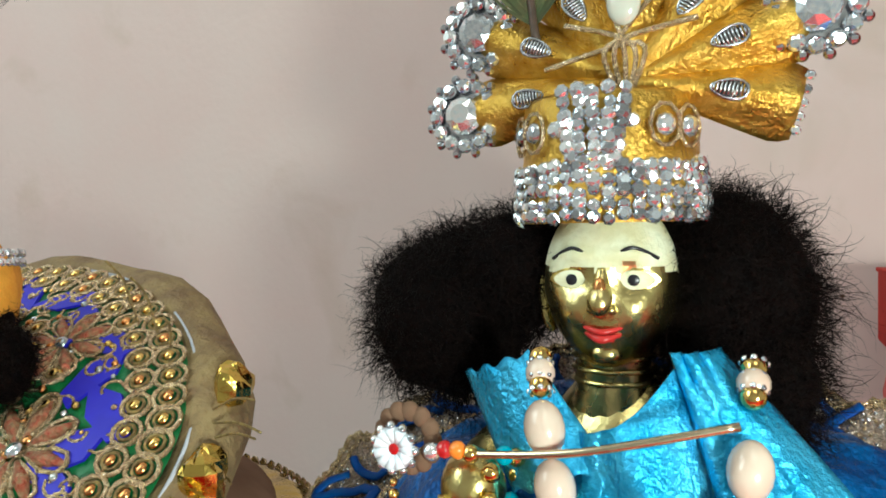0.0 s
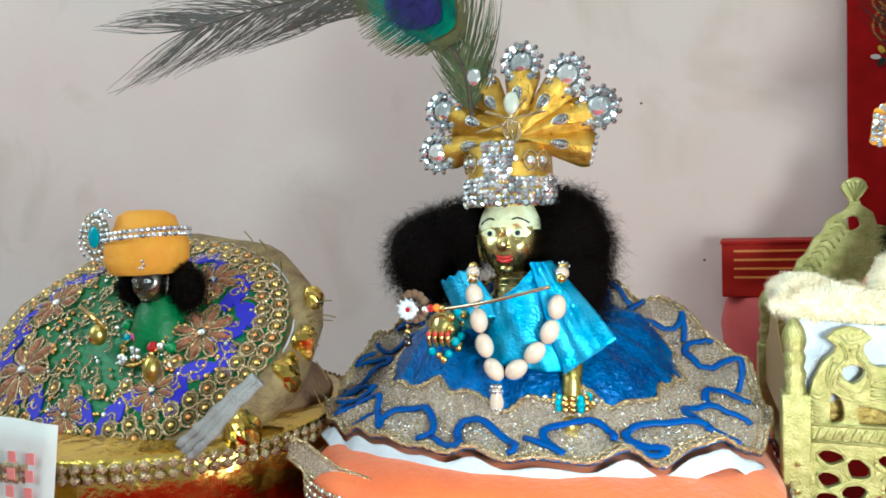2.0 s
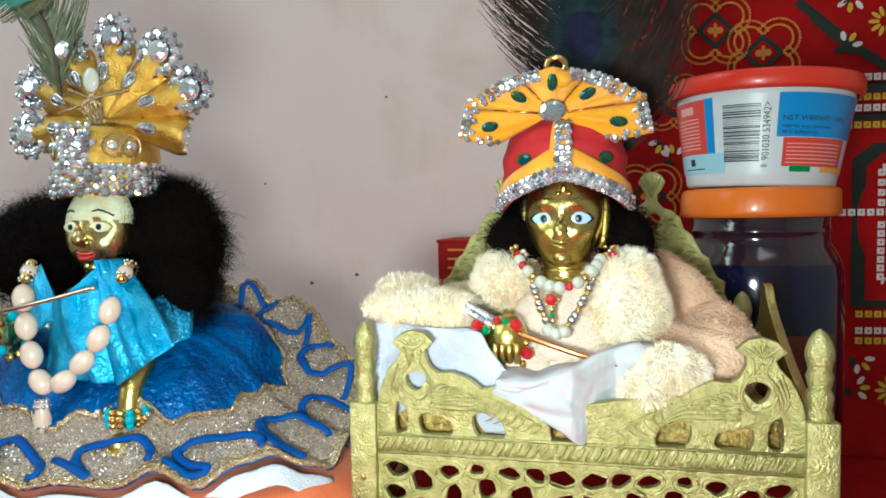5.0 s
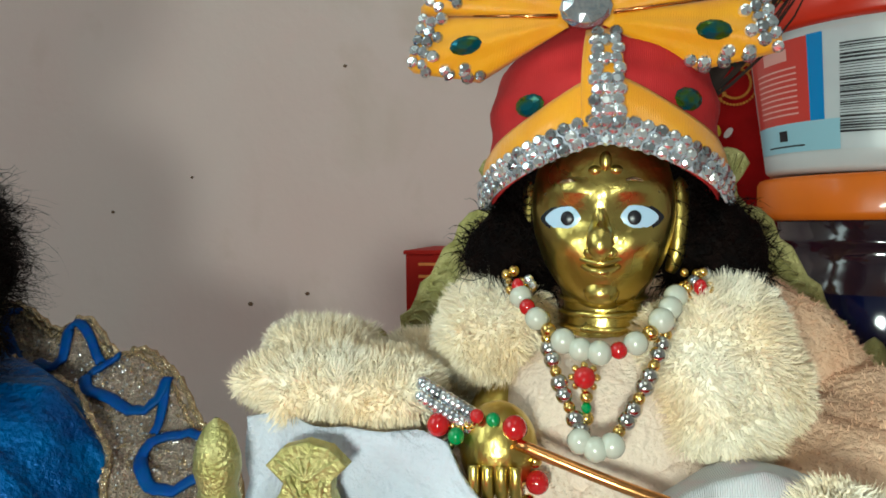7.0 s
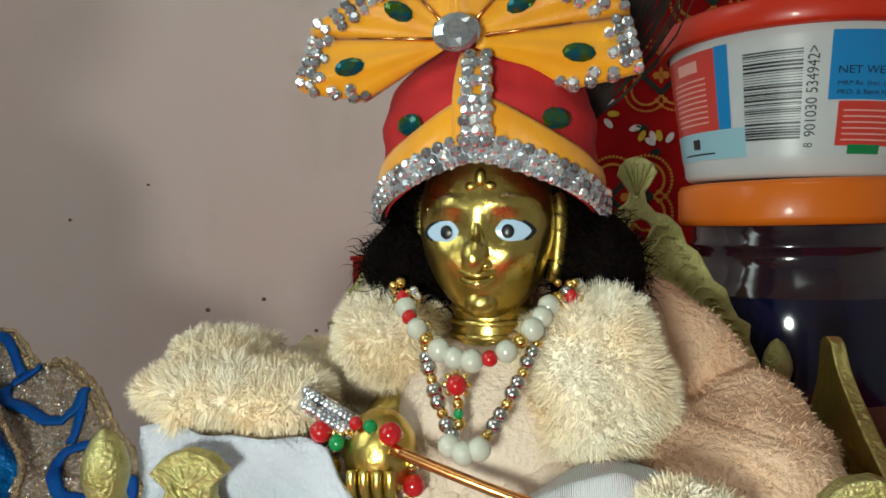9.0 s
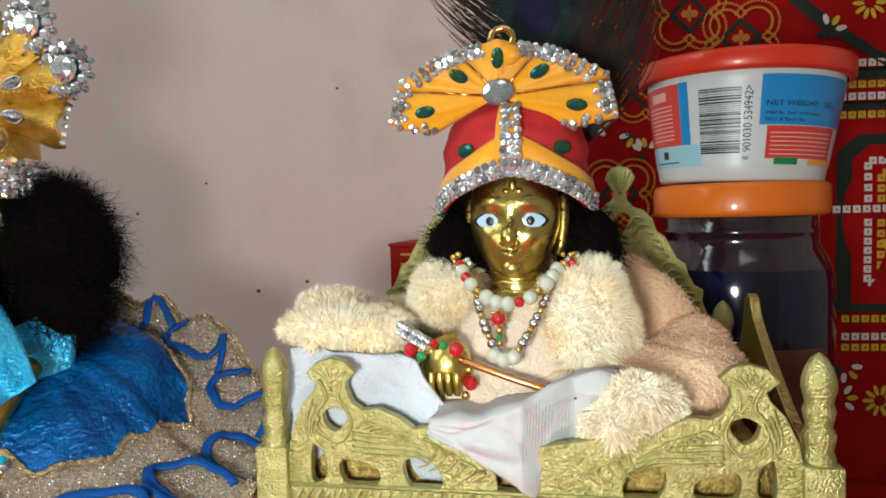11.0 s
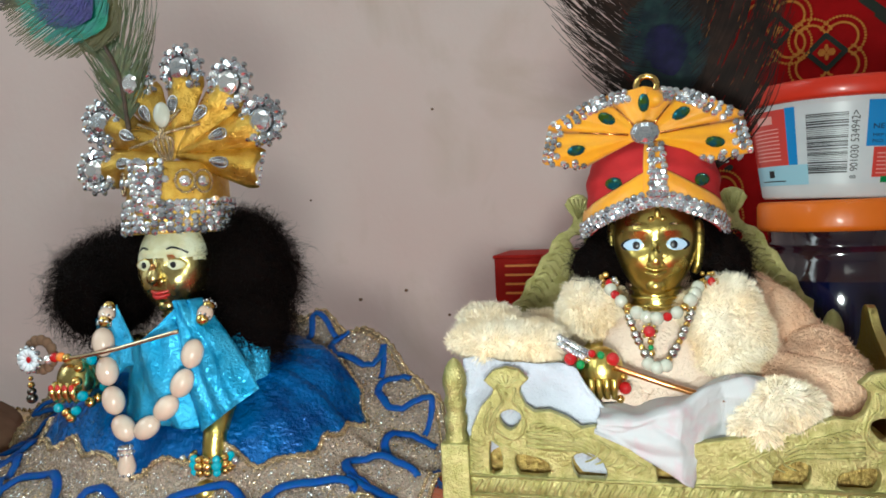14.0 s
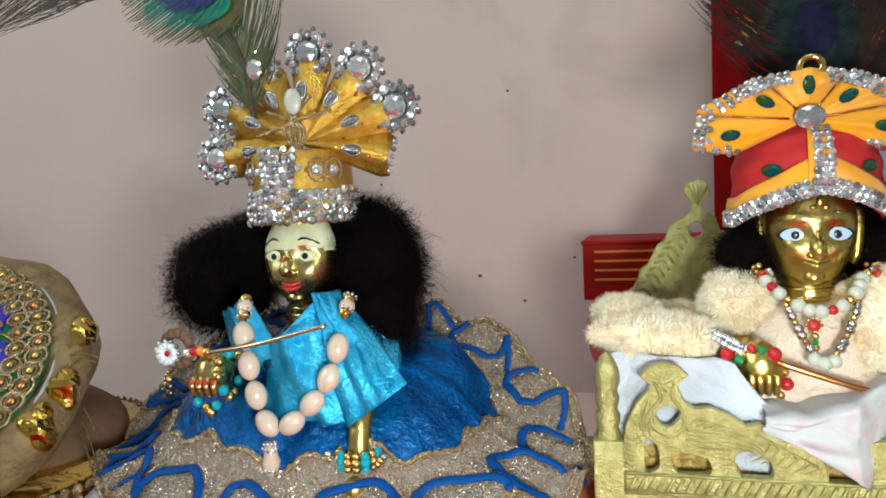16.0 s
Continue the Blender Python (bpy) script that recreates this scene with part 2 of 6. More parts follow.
M_PAPER = mat("white_paper", (0.76, 0.74, 0.74), 0.8, color2=(0.7, 0.68, 0.68), scale=30)
M_PINKINK = mat("pink_ink", (0.80, 0.25, 0.25), 0.7)
M_TABLE = mat("dark_wood", (0.10, 0.05, 0.03), 0.5, color2=(0.07, 0.035, 0.02), scale=20, bump=0.2)
M_DARKMETAL = mat("dark_oxidised_silver", (0.16, 0.15, 0.14), 0.25, 1.0, (0.09, 0.08, 0.07), 120)


# ---- mesh helpers ----
class Mesh:
    """Collects vertices, faces and material slots of one mesh."""

    def __init__(self):
        self.v, self.f, self.m, self.mats = [], [], [], []

    def slot(self, material):
        if material not in self.mats:
            self.mats.append(material)
        return self.mats.index(material)

    def add(self, verts, faces, material):
        o, s = len(self.v), self.slot(material)
        self.v.extend([tuple(p) for p in verts])
        self.f.extend([tuple(i + o for i in f) for f in faces])
        self.m.extend([s] * len(faces))
        return self

    def ball(self, c, r, material, n=10, k=7, m=None):
        r = (r, r, r) if isinstance(r, (int, float)) else r
        v, f = [], []
        for j in range(k + 1):
            a = math.pi * j / k
            for i in range(n):
                b = 2 * math.pi * i / n
                p = Vector((r[0] * math.sin(a) * math.cos(b), r[1] * math.sin(a) * math.sin(b), r[2] * math.cos(a)))
                v.append((m @ p if m else p) + Vector(c))
        for j in range(k):
            for i in range(n):
                f.append((j * n + i, (j + 1) * n + i, (j + 1) * n + (i + 1) % n, j * n + (i + 1) % n))
        return self.add(v, f, material)

    def gem(self, c, r, material, axis=(0, -1, 0), n=8, h=0.55, sy=1.0):
        """A cut stone: a girdle, a crown and a flat table, facing axis."""
        q = Vector(axis).to_track_quat("Z", "Y").to_matrix()
        v, f = [], []
        for rr, z in ((1.0, 0.0), (0.86, h * 0.6), (0.5, h)):
            for i in range(n):
                a = 2 * math.pi * (i + (0.5 if z == h * 0.6 else 0)) / n
                v.append(q @ Vector((r * rr * math.cos(a), r * rr * math.sin(a) * sy, r * z)) + Vector(c))
        for j in range(2):
            for i in range(n):
                f.append((j * n + i, j * n + (i + 1) % n, (j + 1) * n + (i + 1) % n, (j + 1) * n + i))
        f.append(tuple(range(2 * n, 3 * n)))
        return self.add(v, f, material)

    def tube(self, pts, rad, material, n=8, caps=True):
        pts = [Vector(p) for p in pts]
        rads = [rad] * len(pts) if isinstance(rad, (int, float)) else rad
        v, f, side = [], [], None
        for i, p in enumerate(pts):
            d = (pts[min(i + 1, len(pts) - 1)] - pts[max(i - 1, 0)]).normalized()
            if side is None:
                side = d.cross(Vector((0, 0, 1)) if abs(d.z) < 0.9 else Vector((1, 0, 0))).normalized()
            side = (side - d * side.dot(d)).normalized()
            up = d.cross(side)
            for k in range(n):
                a = 2 * math.pi * k / n
                v.append(p + (side * math.cos(a) + up * math.sin(a)) * rads[i])
        for i in range(len(pts) - 1):
            for k in range(n):
                f.append((i * n + k, i * n + (k + 1) % n, (i + 1) * n + (k + 1) % n, (i + 1) * n + k))
        if caps:
            f.append(tuple(range(n - 1, -1, -1)))
            f.append(tuple(range((len(pts) - 1) * n, len(pts) * n)))
        return self.add(v, f, material)

    def lathe(self, profile, c, material, n=32, m=None, wob=None):
        v, f = [], []
        for r, z in profile:
            for i in range(n):
                a = 2 * math.pi * i / n
                rr = r * (1 + (wob(a, z) if wob else 0))
                p = Vector((rr * math.cos(a), rr * math.sin(a), z))
                v.append((m @ p if m else p) + Vector(c))
        for j in range(len(profile) - 1):
            for i in range(n):
                f.append((j * n + i, j * n + (i + 1) % n, (j + 1) * n + (i + 1) % n, (j + 1) * n + i))
        return self.add(v, f, material)

    def box(self, c, s, material, m=None, bev=0.0):
        hx, hy, hz = (d / 2 for d in s)
        bev = min(bev, hx * 0.9, hy * 0.9, hz * 0.9)
        b = bmesh.new()
        bmesh.ops.create_cube(b, size=1)
        bmesh.ops.scale(b, vec=s, verts=b.verts)
        if bev:
            bmesh.ops.bevel(b, geom=b.edges[:], offset=bev, segments=2, affect="EDGES", profile=0.5)
        b.verts.index_update()
        v = [((m @ p.co) if m else p.co) + Vector(c) for p in b.verts]
        f = [tuple(p.index for p in q.verts) for q in b.faces]
        b.free()
        return self.add(v, f, material)

    def sheet(self, fn, nu, nv, material, closed=False, thick=0.0, pick=None):
        """A surface fn(u, v) over the unit square; with thick it gets a second skin below."""
        cols = nu if closed else nu + 1
        grid = [[Vector(fn(i / nu, j / nv)) for i in range(cols)] for j in range(nv + 1)]
        o = len(self.v)
        idx = lambda i, j: j * cols + (i % cols)
        v = [p for r in grid for p in r]
        f = []
        for j in range(nv):
            for i in range(nu):
                f.append((idx(i, j), idx(i + 1, j), idx(i + 1, j + 1), idx(i, j + 1)))
        if pick:
            slots = [pick((q % nu + 0.5) / nu, (q // nu + 0.5) / nv) for q in range(len(f))]
        else:
            slots = [material] * len(f)
        if thick:
            nrm = [Vector((0, 0, 0)) for _ in v]
            for q in f:
                n = (v[q[1]] - v[q[0]]).cross(v[q[3]] - v[q[0]])
                for i in q:
                    nrm[i] += n
            base = len(v)
            v = v + [p - (n.normalized() if n.length else Vector((0, 0, 1))) * thick for p, n in zip(v, nrm)]
            back = [tuple(i + base for i in reversed(q)) for q in f]
            edge = [(idx(i, 0), idx(i, 0) + base, idx(i + 1, 0) + base, idx(i + 1, 0)) for i in range(nu)]
            edge += [(idx(i, nv), idx(i + 1, nv), idx(i + 1, nv) + base, idx(i, nv) + base) for i in range(nu)]
            if not closed:
                edge += [(idx(0, j), idx(0, j + 1), idx(0, j + 1) + base, idx(0, j) + base) for j in range(nv)]
                edge += [(idx(nu, j), idx(nu, j) + base, idx(nu, j + 1) + base, idx(nu, j + 1)) for j in range(nv)]
            slots = slots + slots + [slots[0]] * len(edge)
            f = f + back + edge
        self.v.extend([tuple(p) for p in v])
        self.f.extend([tuple(i + o for i in q) for q in f])
        self.m.extend([self.slot(s) for s in slots])
        return self

    def data(self, name, smooth=True):
        me = bpy.data.meshes.new(name)
        me.from_pydata(self.v, [], self.f)
        for s in self.mats:
            me.materials.append(s)
        me.polygons.foreach_set("material_index", self.m)
        me.polygons.foreach_set("use_smooth", [smooth] * len(self.f))
        me.update()
        return me


def thing(name, label, category, at=(0, 0, 0), group="", kind=""):
    ob = new(name)
    ob.empty_display_size = 0.01
    ob.location = at
    bpy.context.view_layer.update()
    return tagged(ob, label, category, group, kind)


def part(name, mesh, parent=None, label="", smooth=True):
    """Links one mesh under a thing or a part; the vertices are in world places."""
    me = mesh if isinstance(mesh, bpy.types.Mesh) else mesh.data(name, smooth)
    ob = new(name, me)
    if parent:
        base = parent
        off = Vector((0, 0, 0))
        while base:
            off += base.location
            base = base.parent
        me.transform(Matrix.Translation(-off))
        ob.parent = parent
    if label:
        ob["label"] = label
    return ob


def solo(name, mesh, label, category, group="", kind="", smooth=True):
    return tagged(part(name, mesh, None, "", smooth), label, category, group, kind)


def plate(loops, depth, bevel, material, m):
    """A flat casting with holes: closed outlines in x and z, depth along y."""
    cu = bpy.data.curves.new("outline", "CURVE")
    cu.dimensions, cu.fill_mode, cu.extrude, cu.bevel_depth, cu.bevel_resolution = "2D", "BOTH", depth / 2, bevel, 1
    for lp in loops:
        sp = cu.splines.new("POLY")
        sp.points.add(len(lp) - 1)
        for q, (x, z) in zip(sp.points, lp):
            q.co = (x, z, 0, 1)
        sp.use_cyclic_u = True
    ob = bpy.data.objects.new("outline", cu)
    me = bpy.data.meshes.new_from_object(ob)
    bpy.data.objects.remove(ob)
    bpy.data.curves.remove(cu)
    me.materials.clear()
    me.materials.append(material)
    me.transform(m @ pose(0, 0, 0, 90, 0, 0))
    for p in me.polygons:
        p.use_smooth = False
    return me


def lettering(text, size, material, m, extrude=0.0001):
    cu = bpy.data.curves.new("lettering", "FONT")
    cu.body, cu.size, cu.extrude = text, size, extrude
    ob = bpy.data.objects.new("lettering", cu)
    me = bpy.data.meshes.new_from_object(ob)
    bpy.data.objects.remove(ob)
    bpy.data.curves.remove(cu)
    me.materials.clear()
    me.materials.append(material)
    me.transform(m)
    return me


GEMS = {}


def stones(name, places, parent, material=None, n=8, h=0.7):
    """Cut stones, each its own object on one shared mesh: (place, radius, axis) triples."""
    material = material or M_STONE
    off = Vector((0, 0, 0))
    base = parent
    while base:
        off += base.location
        base = base.parent
    key = (material.name, n, h)
    if key not in GEMS:
        GEMS[key] = Mesh().gem((0, 0, 0), 1.0, material, (0, 0, 1), n, h).data("stone", False)
    for p, r, axis in places:
        ob = new(name, GEMS[key])
        ob.parent = parent
        ob.matrix_basis = Matrix.LocRotScale(Vector(p) - off, Vector(axis).to_track_quat("Z", "Y"), (r, r, r))


def smoothloop(pts, n=6):
    """A rounded closed outline through the corner points."""
    out = []
    k = len(pts)
    for i in range(k):
        p0, p1, p2, p3 = (pts[(i + d) % k] for d in (-1, 0, 1, 2))
        for s in range(n):
            t = s / n
            out.append(tuple(0.5 * (2 * p1[a] + (p2[a] - p0[a]) * t + (2 * p0[a] - 5 * p1[a] + 4 * p2[a] - p3[a]) * t * t
                                    + (3 * p1[a] - p0[a] - 3 * p2[a] + p3[a]) * t ** 3) for a in range(2)))
    return out


def curve3(pts, n=8):
    out = []
    k = len(pts)
    P = lambda i: Vector(pts[max(0, min(k - 1, i))])
    for i in range(k - 1):
        p0, p1, p2, p3 = P(i - 1), P(i), P(i + 1), P(i + 2)
        for s in range(n):
            t = s / n
            out.append(0.5 * (2 * p1 + (p2 - p0) * t + (2 * p0 - 5 * p1 + 4 * p2 - p3) * t * t + (3 * p1 - p0 - 3 * p2 + p3) * t ** 3))
    out.append(P(k - 1))
    return out


def clamp(x, a=0.0, b=1.0):
    return max(a, min(b, x))


def fbm(p, s, seed=0.0):
    return noise.noise(Vector((p[0] * s + seed, p[1] * s - seed, p[2] * s + 2 * seed)))


def fuzz(mesh, points, length, width, material, rng, droop=0.3, clump=0.0):
    """Short tapering fibres from (place, normal) pairs."""
    v, f = [], []
    for p, n in points:
        n = Vector(n).normalized()
        j = Vector((rng.uniform(-1, 1), rng.uniform(-1, 1), rng.uniform(-1, 1)))
        d = (n + j * 0.55 + Vector((0, 0, -droop))).normalized()
        side = d.cross(j).normalized() * width
        ln = length * rng.uniform(0.6, 1.3)
        o = len(v)
        mid = Vector(p) + d * ln * 0.55 + j * ln * 0.1
        tip = mid + d * ln * 0.5 - Vector((0, 0, droop * ln * 0.4))
        if clump > 0:
            # fibres of one tuft draw together and lean the same way
            swirl = noise.noise_vector(Vector(p) / (clump * 1.7)) * 0.9
            cell = Vector((math.floor(c / clump + w_) for c, w_ in zip(p, swirl)))
            lean = noise.noise_vector(cell * 3.71 + Vector((0.3, 0.7, 0.1)))
            middle = (cell + Vector((0.5, 0.5, 0.5)) + lean * 0.6) * clump
            middle += n * max(0.0, (Vector(p) - middle).dot(n))
            goal = middle + n * ln * 0.9 + lean * length * 1.1
            tip = tip.lerp(goal, 0.32)
            mid = mid.lerp((Vector(p) + tip) / 2 + n * ln * 0.15, 0.4)
        v += [Vector(p) - side, Vector(p) + side, mid + side * 0.7, mid - side * 0.7, tip]
        f += [(o, o + 1, o + 2, o + 3), (o + 3, o + 2, o + 4)]
    mesh.add(v, f, material)


def surface_points(mesh, count, rng):
    """Random places and normals on the faces of a Mesh."""
    tri, area = [], []
    for q in mesh.f:
        for a, b, c in [(q[0], q[i], q[i + 1]) for i in range(1, len(q) - 1)]:
            A, B, C = (Vector(mesh.v[i]) for i in (a, b, c))
            n = (B - A).cross(C - A)
            if n.length > 0:
                tri.append((A, B, C, n))
                area.append(n.length)
    acc = list(itertools.accumulate(area))
    out = []
    for A, B, C, n in rng.choices(tri, cum_weights=acc, k=count):
        a, b = rng.random(), rng.random()
        if a + b > 1:
            a, b = 1 - a, 1 - b
        out.append((A + (B - A) * a + (C - A) * b, n.normalized()))
    return out


# ---- setting ----
TOP = -0.012


def slab(name, c, s, material, label, category):
    return solo(name, Mesh().box(c, s, material), label, category, kind="structure", smooth=False)


slab("wall_north", (0, 0.54, 0.5), (3.0, 0.06, 2.4), M_WALL, "pale pink painted wall with faint stains", "wall")
slab("wall_south", (0, -1.6, 0.5), (3.0, 0.06, 2.4), M_WHITEWALL, "plain white plaster wall", "wall")
slab("wall_east", (1.53, -0.53, 0.5), (0.06, 2.2, 2.4), M_WHITEWALL, "plain white plaster wall", "wall")
slab("wall_west", (-1.53, -0.53, 0.5), (0.06, 2.2, 2.4), M_WHITEWALL, "plain white plaster wall", "wall")
slab("floor", (0, -0.53, -0.73), (3.12, 2.2, 0.06), M_FLOOR, "plain grey tiled floor", "floor")
slab("ceiling", (0, -0.53, 1.73), (3.12, 2.2, 0.06), M_WHITEWALL, "plain white ceiling", "ceiling")

slab("ledge", (0.125, 0.430, TOP - 0.032), (0.16, 0.10, 0.06), M_WALL, "narrow pink painted ledge along the wall", "ledge")
table = thing("altar_table", "dark wooden altar table before the wall", "table", (0, 0.25, -0.70))
part("tabletop", Mesh().box((0, 0.154, TOP - 0.022), (1.3, 0.428, 0.03), M_TABLE, bev=0.004), table)
for tx, ty in ((-0.6, 0.0), (0.6, 0.0), (-0.6, 0.32), (0.6, 0.32)):
    part("leg", Mesh().box((tx, ty, -0.368), (0.05, 0.05, 0.662), M_TABLE, bev=0.004), table)


def tablecloth(u, v):
    x, y = -0.64 + 1.28 * u, -0.055 + 0.42 * v
    return (x, y, TOP - 0.003 + 0.002 * fbm((x, y, 0), 14))


solo("table_cloth", Mesh().sheet(tablecloth, 90, 40, M_CLOTHRED, thick=0.002), "dark red cotton cloth spread on the altar table", "tablecloth")


# ---- peacock feathers ----
def feather(name, axis, normal, eye_r, label, seed, blen=0.06, eye_at=0.5, count=260, green=0.35, lean=(0.7, 0.7), fwd0=0.75, droop=0.10, dark=False):
    """A peacock feather on a bent shaft: loose barbs on both sides and an eye of three layers."""
    rng = random.Random(seed)
    nn = Vector(normal).normalized()
    c = curve3(axis, 10)
    ob = thing(name, label, "feather", c[0])
    N = len(c) - 1
    at = lambda t: c[int(t * N)].lerp(c[min(N, int(t * N) + 1)], t * N - int(t * N))
    way = lambda t: (at(min(1, t + 0.04)) - at(max(0, t - 0.04))).normalized()
    part("shaft", Mesh().tube(c, [0.0012 * (1 - 0.75 * i / N) for i in range(N + 1)], M_BARB, 6), ob)
    for s, ln_ in ((-1, lean[0]), (1, lean[1])):
        b, v, f, mats = Mesh(), [], [], []
        for i in range(count):
            t = (i + rng.random()) / count
            p, d = at(0.04 + 0.94 * t), way(t)
            sd = d.cross(nn).normalized()
            w = blen * ln_ * (0.30 + 0.9 * math.sin(min(1, t * 1.1 + 0.08) * math.pi * 0.62)) * rng.uniform(0.7, 1.2)
            dirn = (sd * s + d * (fwd0 + 1.2 * t + rng.uniform(-0.15, 0.15))).normalized()
            hw = 0.00040 * rng.uniform(0.7, 1.3)
            o = len(v)
            wig_ = rng.uniform(-0.12, 0.12)
            for k in range(6):
                q = k / 5
                x = p + dirn * w * q + d * w * 0.4 * q * q + sd * w * wig_ * math.sin(3 * q) + nn * rng.uniform(-0.0015, 0.0015) * q - Vector((0, 0, droop * w * q * q))
                ww = hw * (1.25 - q)
                e = dirn.cross(nn).normalized()
                v += [x - e * ww, x + e * ww]
            f += [(o + 2 * k, o + 2 * k + 1, o + 2 * k + 3, o + 2 * k + 2) for k in range(5)]
            mats += [M_BARBD if dark else M_BARBG if t < green else M_BARB] * 5
        b.v, b.f = [tuple(q) for q in v], f
        b.m = [b.slot(m) for m in mats]
        tagged(part("vane", b, ob, "loose brown-green barbs"), kind="stuff")
    p, d = at(eye_at), way(eye_at)
    sd = d.cross(nn).normalized()
    for k, (r, m_, sh) in enumerate(((1.25, M_FEYEK if dark else M_FEYEO, 0.0), (0.95, M_FEYEK if dark else M_FEYET, 0.12), (0.62, M_FEYEN if dark else M_FEYEB, 0.22))):
        e, v, f = Mesh(), [], []
        for q in range(90):
            t = -1 + 2 * (q + 0.5) / 90
            hw = math.sqrt(max(0.0, 1 - t * t)) * (1 - 0.18 * t) * 0.76
            for sg in (-1, 1):
                L = eye_r * r * hw * rng.uniform(0.86, 1.12)
                b0 = p + d * (t * eye_r * r - sh * eye_r * 0.4) + nn * (0.0006 + 0.0008 * k)
                o = len(v)
                for w_ in (0.0, 0.5, 1.0):
                    c0 = b0 + sd * sg * L * w_ + d * L * 0.35 * w_ * w_ + nn * rng.uniform(-0.0002, 0.0002)
                    hh = eye_r * r / 78 * (1.15 - 0.6 * w_)
                    v += [c0 - d * hh, c0 + d * hh]
                f += [(o, o + 1, o + 3, o + 2), (o + 2, o + 3, o + 5, o + 4)]
        e.add(v, f, m_)
        part("eye_spot", e, ob)
    return ob


# ---- brass bed ----
def bx(p):
    return 0.1027 + (p - 487) * 0.0001893


def bz(p):
    return 0.0897 - (p - 630) * 0.000206


BED_Y, BED_BACK = 0.178, 0.298
XL, XR = 0.1080, 0.2805
bed = thing("brass_bed", "small pale brass bed with peacock openwork rails", "toy bed", (0.194, 0.23, TOP))


def bed_post(x, y, tip=0.0938):
    m = Mesh()
    m.box((x, y, (TOP + 0.0045 + 0.0605) / 2), (0.0112, 0.0112, 0.0605 - TOP - 0.0045), M_BRASSBED, bev=0.0007)
    m.box((x, y, TOP + 0.0035), (0.0135, 0.0135, 0.007), M_BRASSBED, bev=0.0012)
    h = tip - 0.0605
    prof = [(0.0045, 0), (0.0048, 0.05), (0.0040, 0.12), (0.0046, 0.2), (0.0048, 0.27), (0.0037, 0.34), (0.0042, 0.4), (0.0047, 0.48),
            (0.0039, 0.55), (0.0043, 0.6), (0.0050, 0.68), (0.0049, 0.76), (0.0040, 0.86), (0.0024, 0.95), (0.0004, 1.0)]
    m.lathe([(r, z * h) for r, z in prof], (x, y, 0.0603), M_BRASSBED, 16)
    return m


for px_, py_ in ((XL, BED_Y), (XR, BED_Y), (XL, BED_BACK), (XR, BED_BACK)):
    part("bed_post", bed_post(px_, py_), bed)
for px_ in (XL, XR):
    for pz_ in (0.030, 0.018):
        part("rivet", Mesh().ball((px_, BED_Y - 0.0058, pz_), (0.0013, 0.0008, 0.0013), M_BRASS, 8, 5), bed)

half = [(545, 852), (545, 790), (553, 745), (573, 705), (596, 682), (602, 668), (583, 652), (600, 636), (625, 629), (650, 634), (667, 649),
        (652, 662), (650, 676), (662, 700), (680, 712), (712, 710), (745, 722), (774, 741), (800, 736), (850, 746), (882, 776), (912, 806)]
mirror = lambda lp: [(1945 - x, y) for x, y in reversed(lp)]
crest = half + [(916, 836), (986, 836), (988, 762)] + mirror(half[:-2]) 
eye_hole = smoothloop([(608, 716), (632, 704), (655, 713), (654, 730), (634, 748), (613, 738)], 3)
holes = [eye_hole, smoothloop([(587, 768), (611, 782), (614, 824), (584, 830)], 3),
         smoothloop([(640, 790), (700, 800), (712, 815), (706, 832), (645, 832)], 3),
         smoothloop([(752, 792), (788, 782), (818, 802), (820, 834), (764, 834)], 3)]
loops = [[(bx(x), bz(y)) for x, y in crest]]
for hl in holes:
    loops.append([(bx(x), bz(y)) for x, y in hl])
    loops.append([(bx(x), bz(y)) for x, y in mirror(hl)])
crest_rail = part("crest_rail", plate(loops, 0.003, 0.0005, M_BRASSBED, pose(0, BED_Y - 0.001, 0)), bed)
rel = Mesh()
FY = BED_Y - 0.0032


def ridge(pts, r0=0.00062, r1=0.0003):
    for side in (0, 1):
        q = [((1945 - x) if side else x, y) for x, y in pts]
        c = curve3([(bx(x), FY, bz(y)) for x, y in q], 5)
        rel.tube(c, [r0 + (r1 - r0) * i / (len(c) - 1) for i in range(len(c))], M_BRASSBED, 5)


for k in range(5):
    ridge([(672 + 12 * k, 738 + 2 * k), (690 + 14 * k, 728 + 4 * k), (712 + 12 * k, 738 + 4 * k), (720 + 9 * k, 756 + 2 * k)])
for k in range(4):
    ridge([(664, 748 + 9 * k), (720, 752 + 9 * k), (770, 756 + 8 * k), (800, 772 + 7 * k)])
for k in range(6):
    ridge([(790 + 17 * k, 752 + 9 * k), (812 + 17 * k, 765 + 8 * k), (800 + 17 * k, 790 + 5 * k), (780 + 19 * k, 800 + 4 * k)])
for k in range(4):
    ridge([(592 + 4 * k, 692 + 10 * k), (578 + 5 * k, 735 + 6 * k), (592 + 6 * k, 765 + 4 * k), (632 + 8 * k, 780 + 2 * k)])
for k in range(6):
    ridge([(625, 664), (594 + 12 * k, 640 + 2.5 * abs(k - 2.5))])
ridge([(605, 660), (618, 690), (600, 715), (603, 745), (640, 762), (662, 735), (652, 705), (640, 690), (644, 664)], 0.0007, 0.0006)
for k in range(9):
    ridge([(548, 765 + 9.5 * k), (560, 771 + 9.5 * k), (572, 767 + 9.5 * k)])
rel.ball((bx(625), FY, bz(676)), 0.0008, M_BRASSBED, 6, 4)
rel.ball((bx(1320), FY, bz(676)), 0.0008, M_BRASSBED, 6, 4)
tagged(part("feather_relief", rel, crest_rail), kind="stuff")

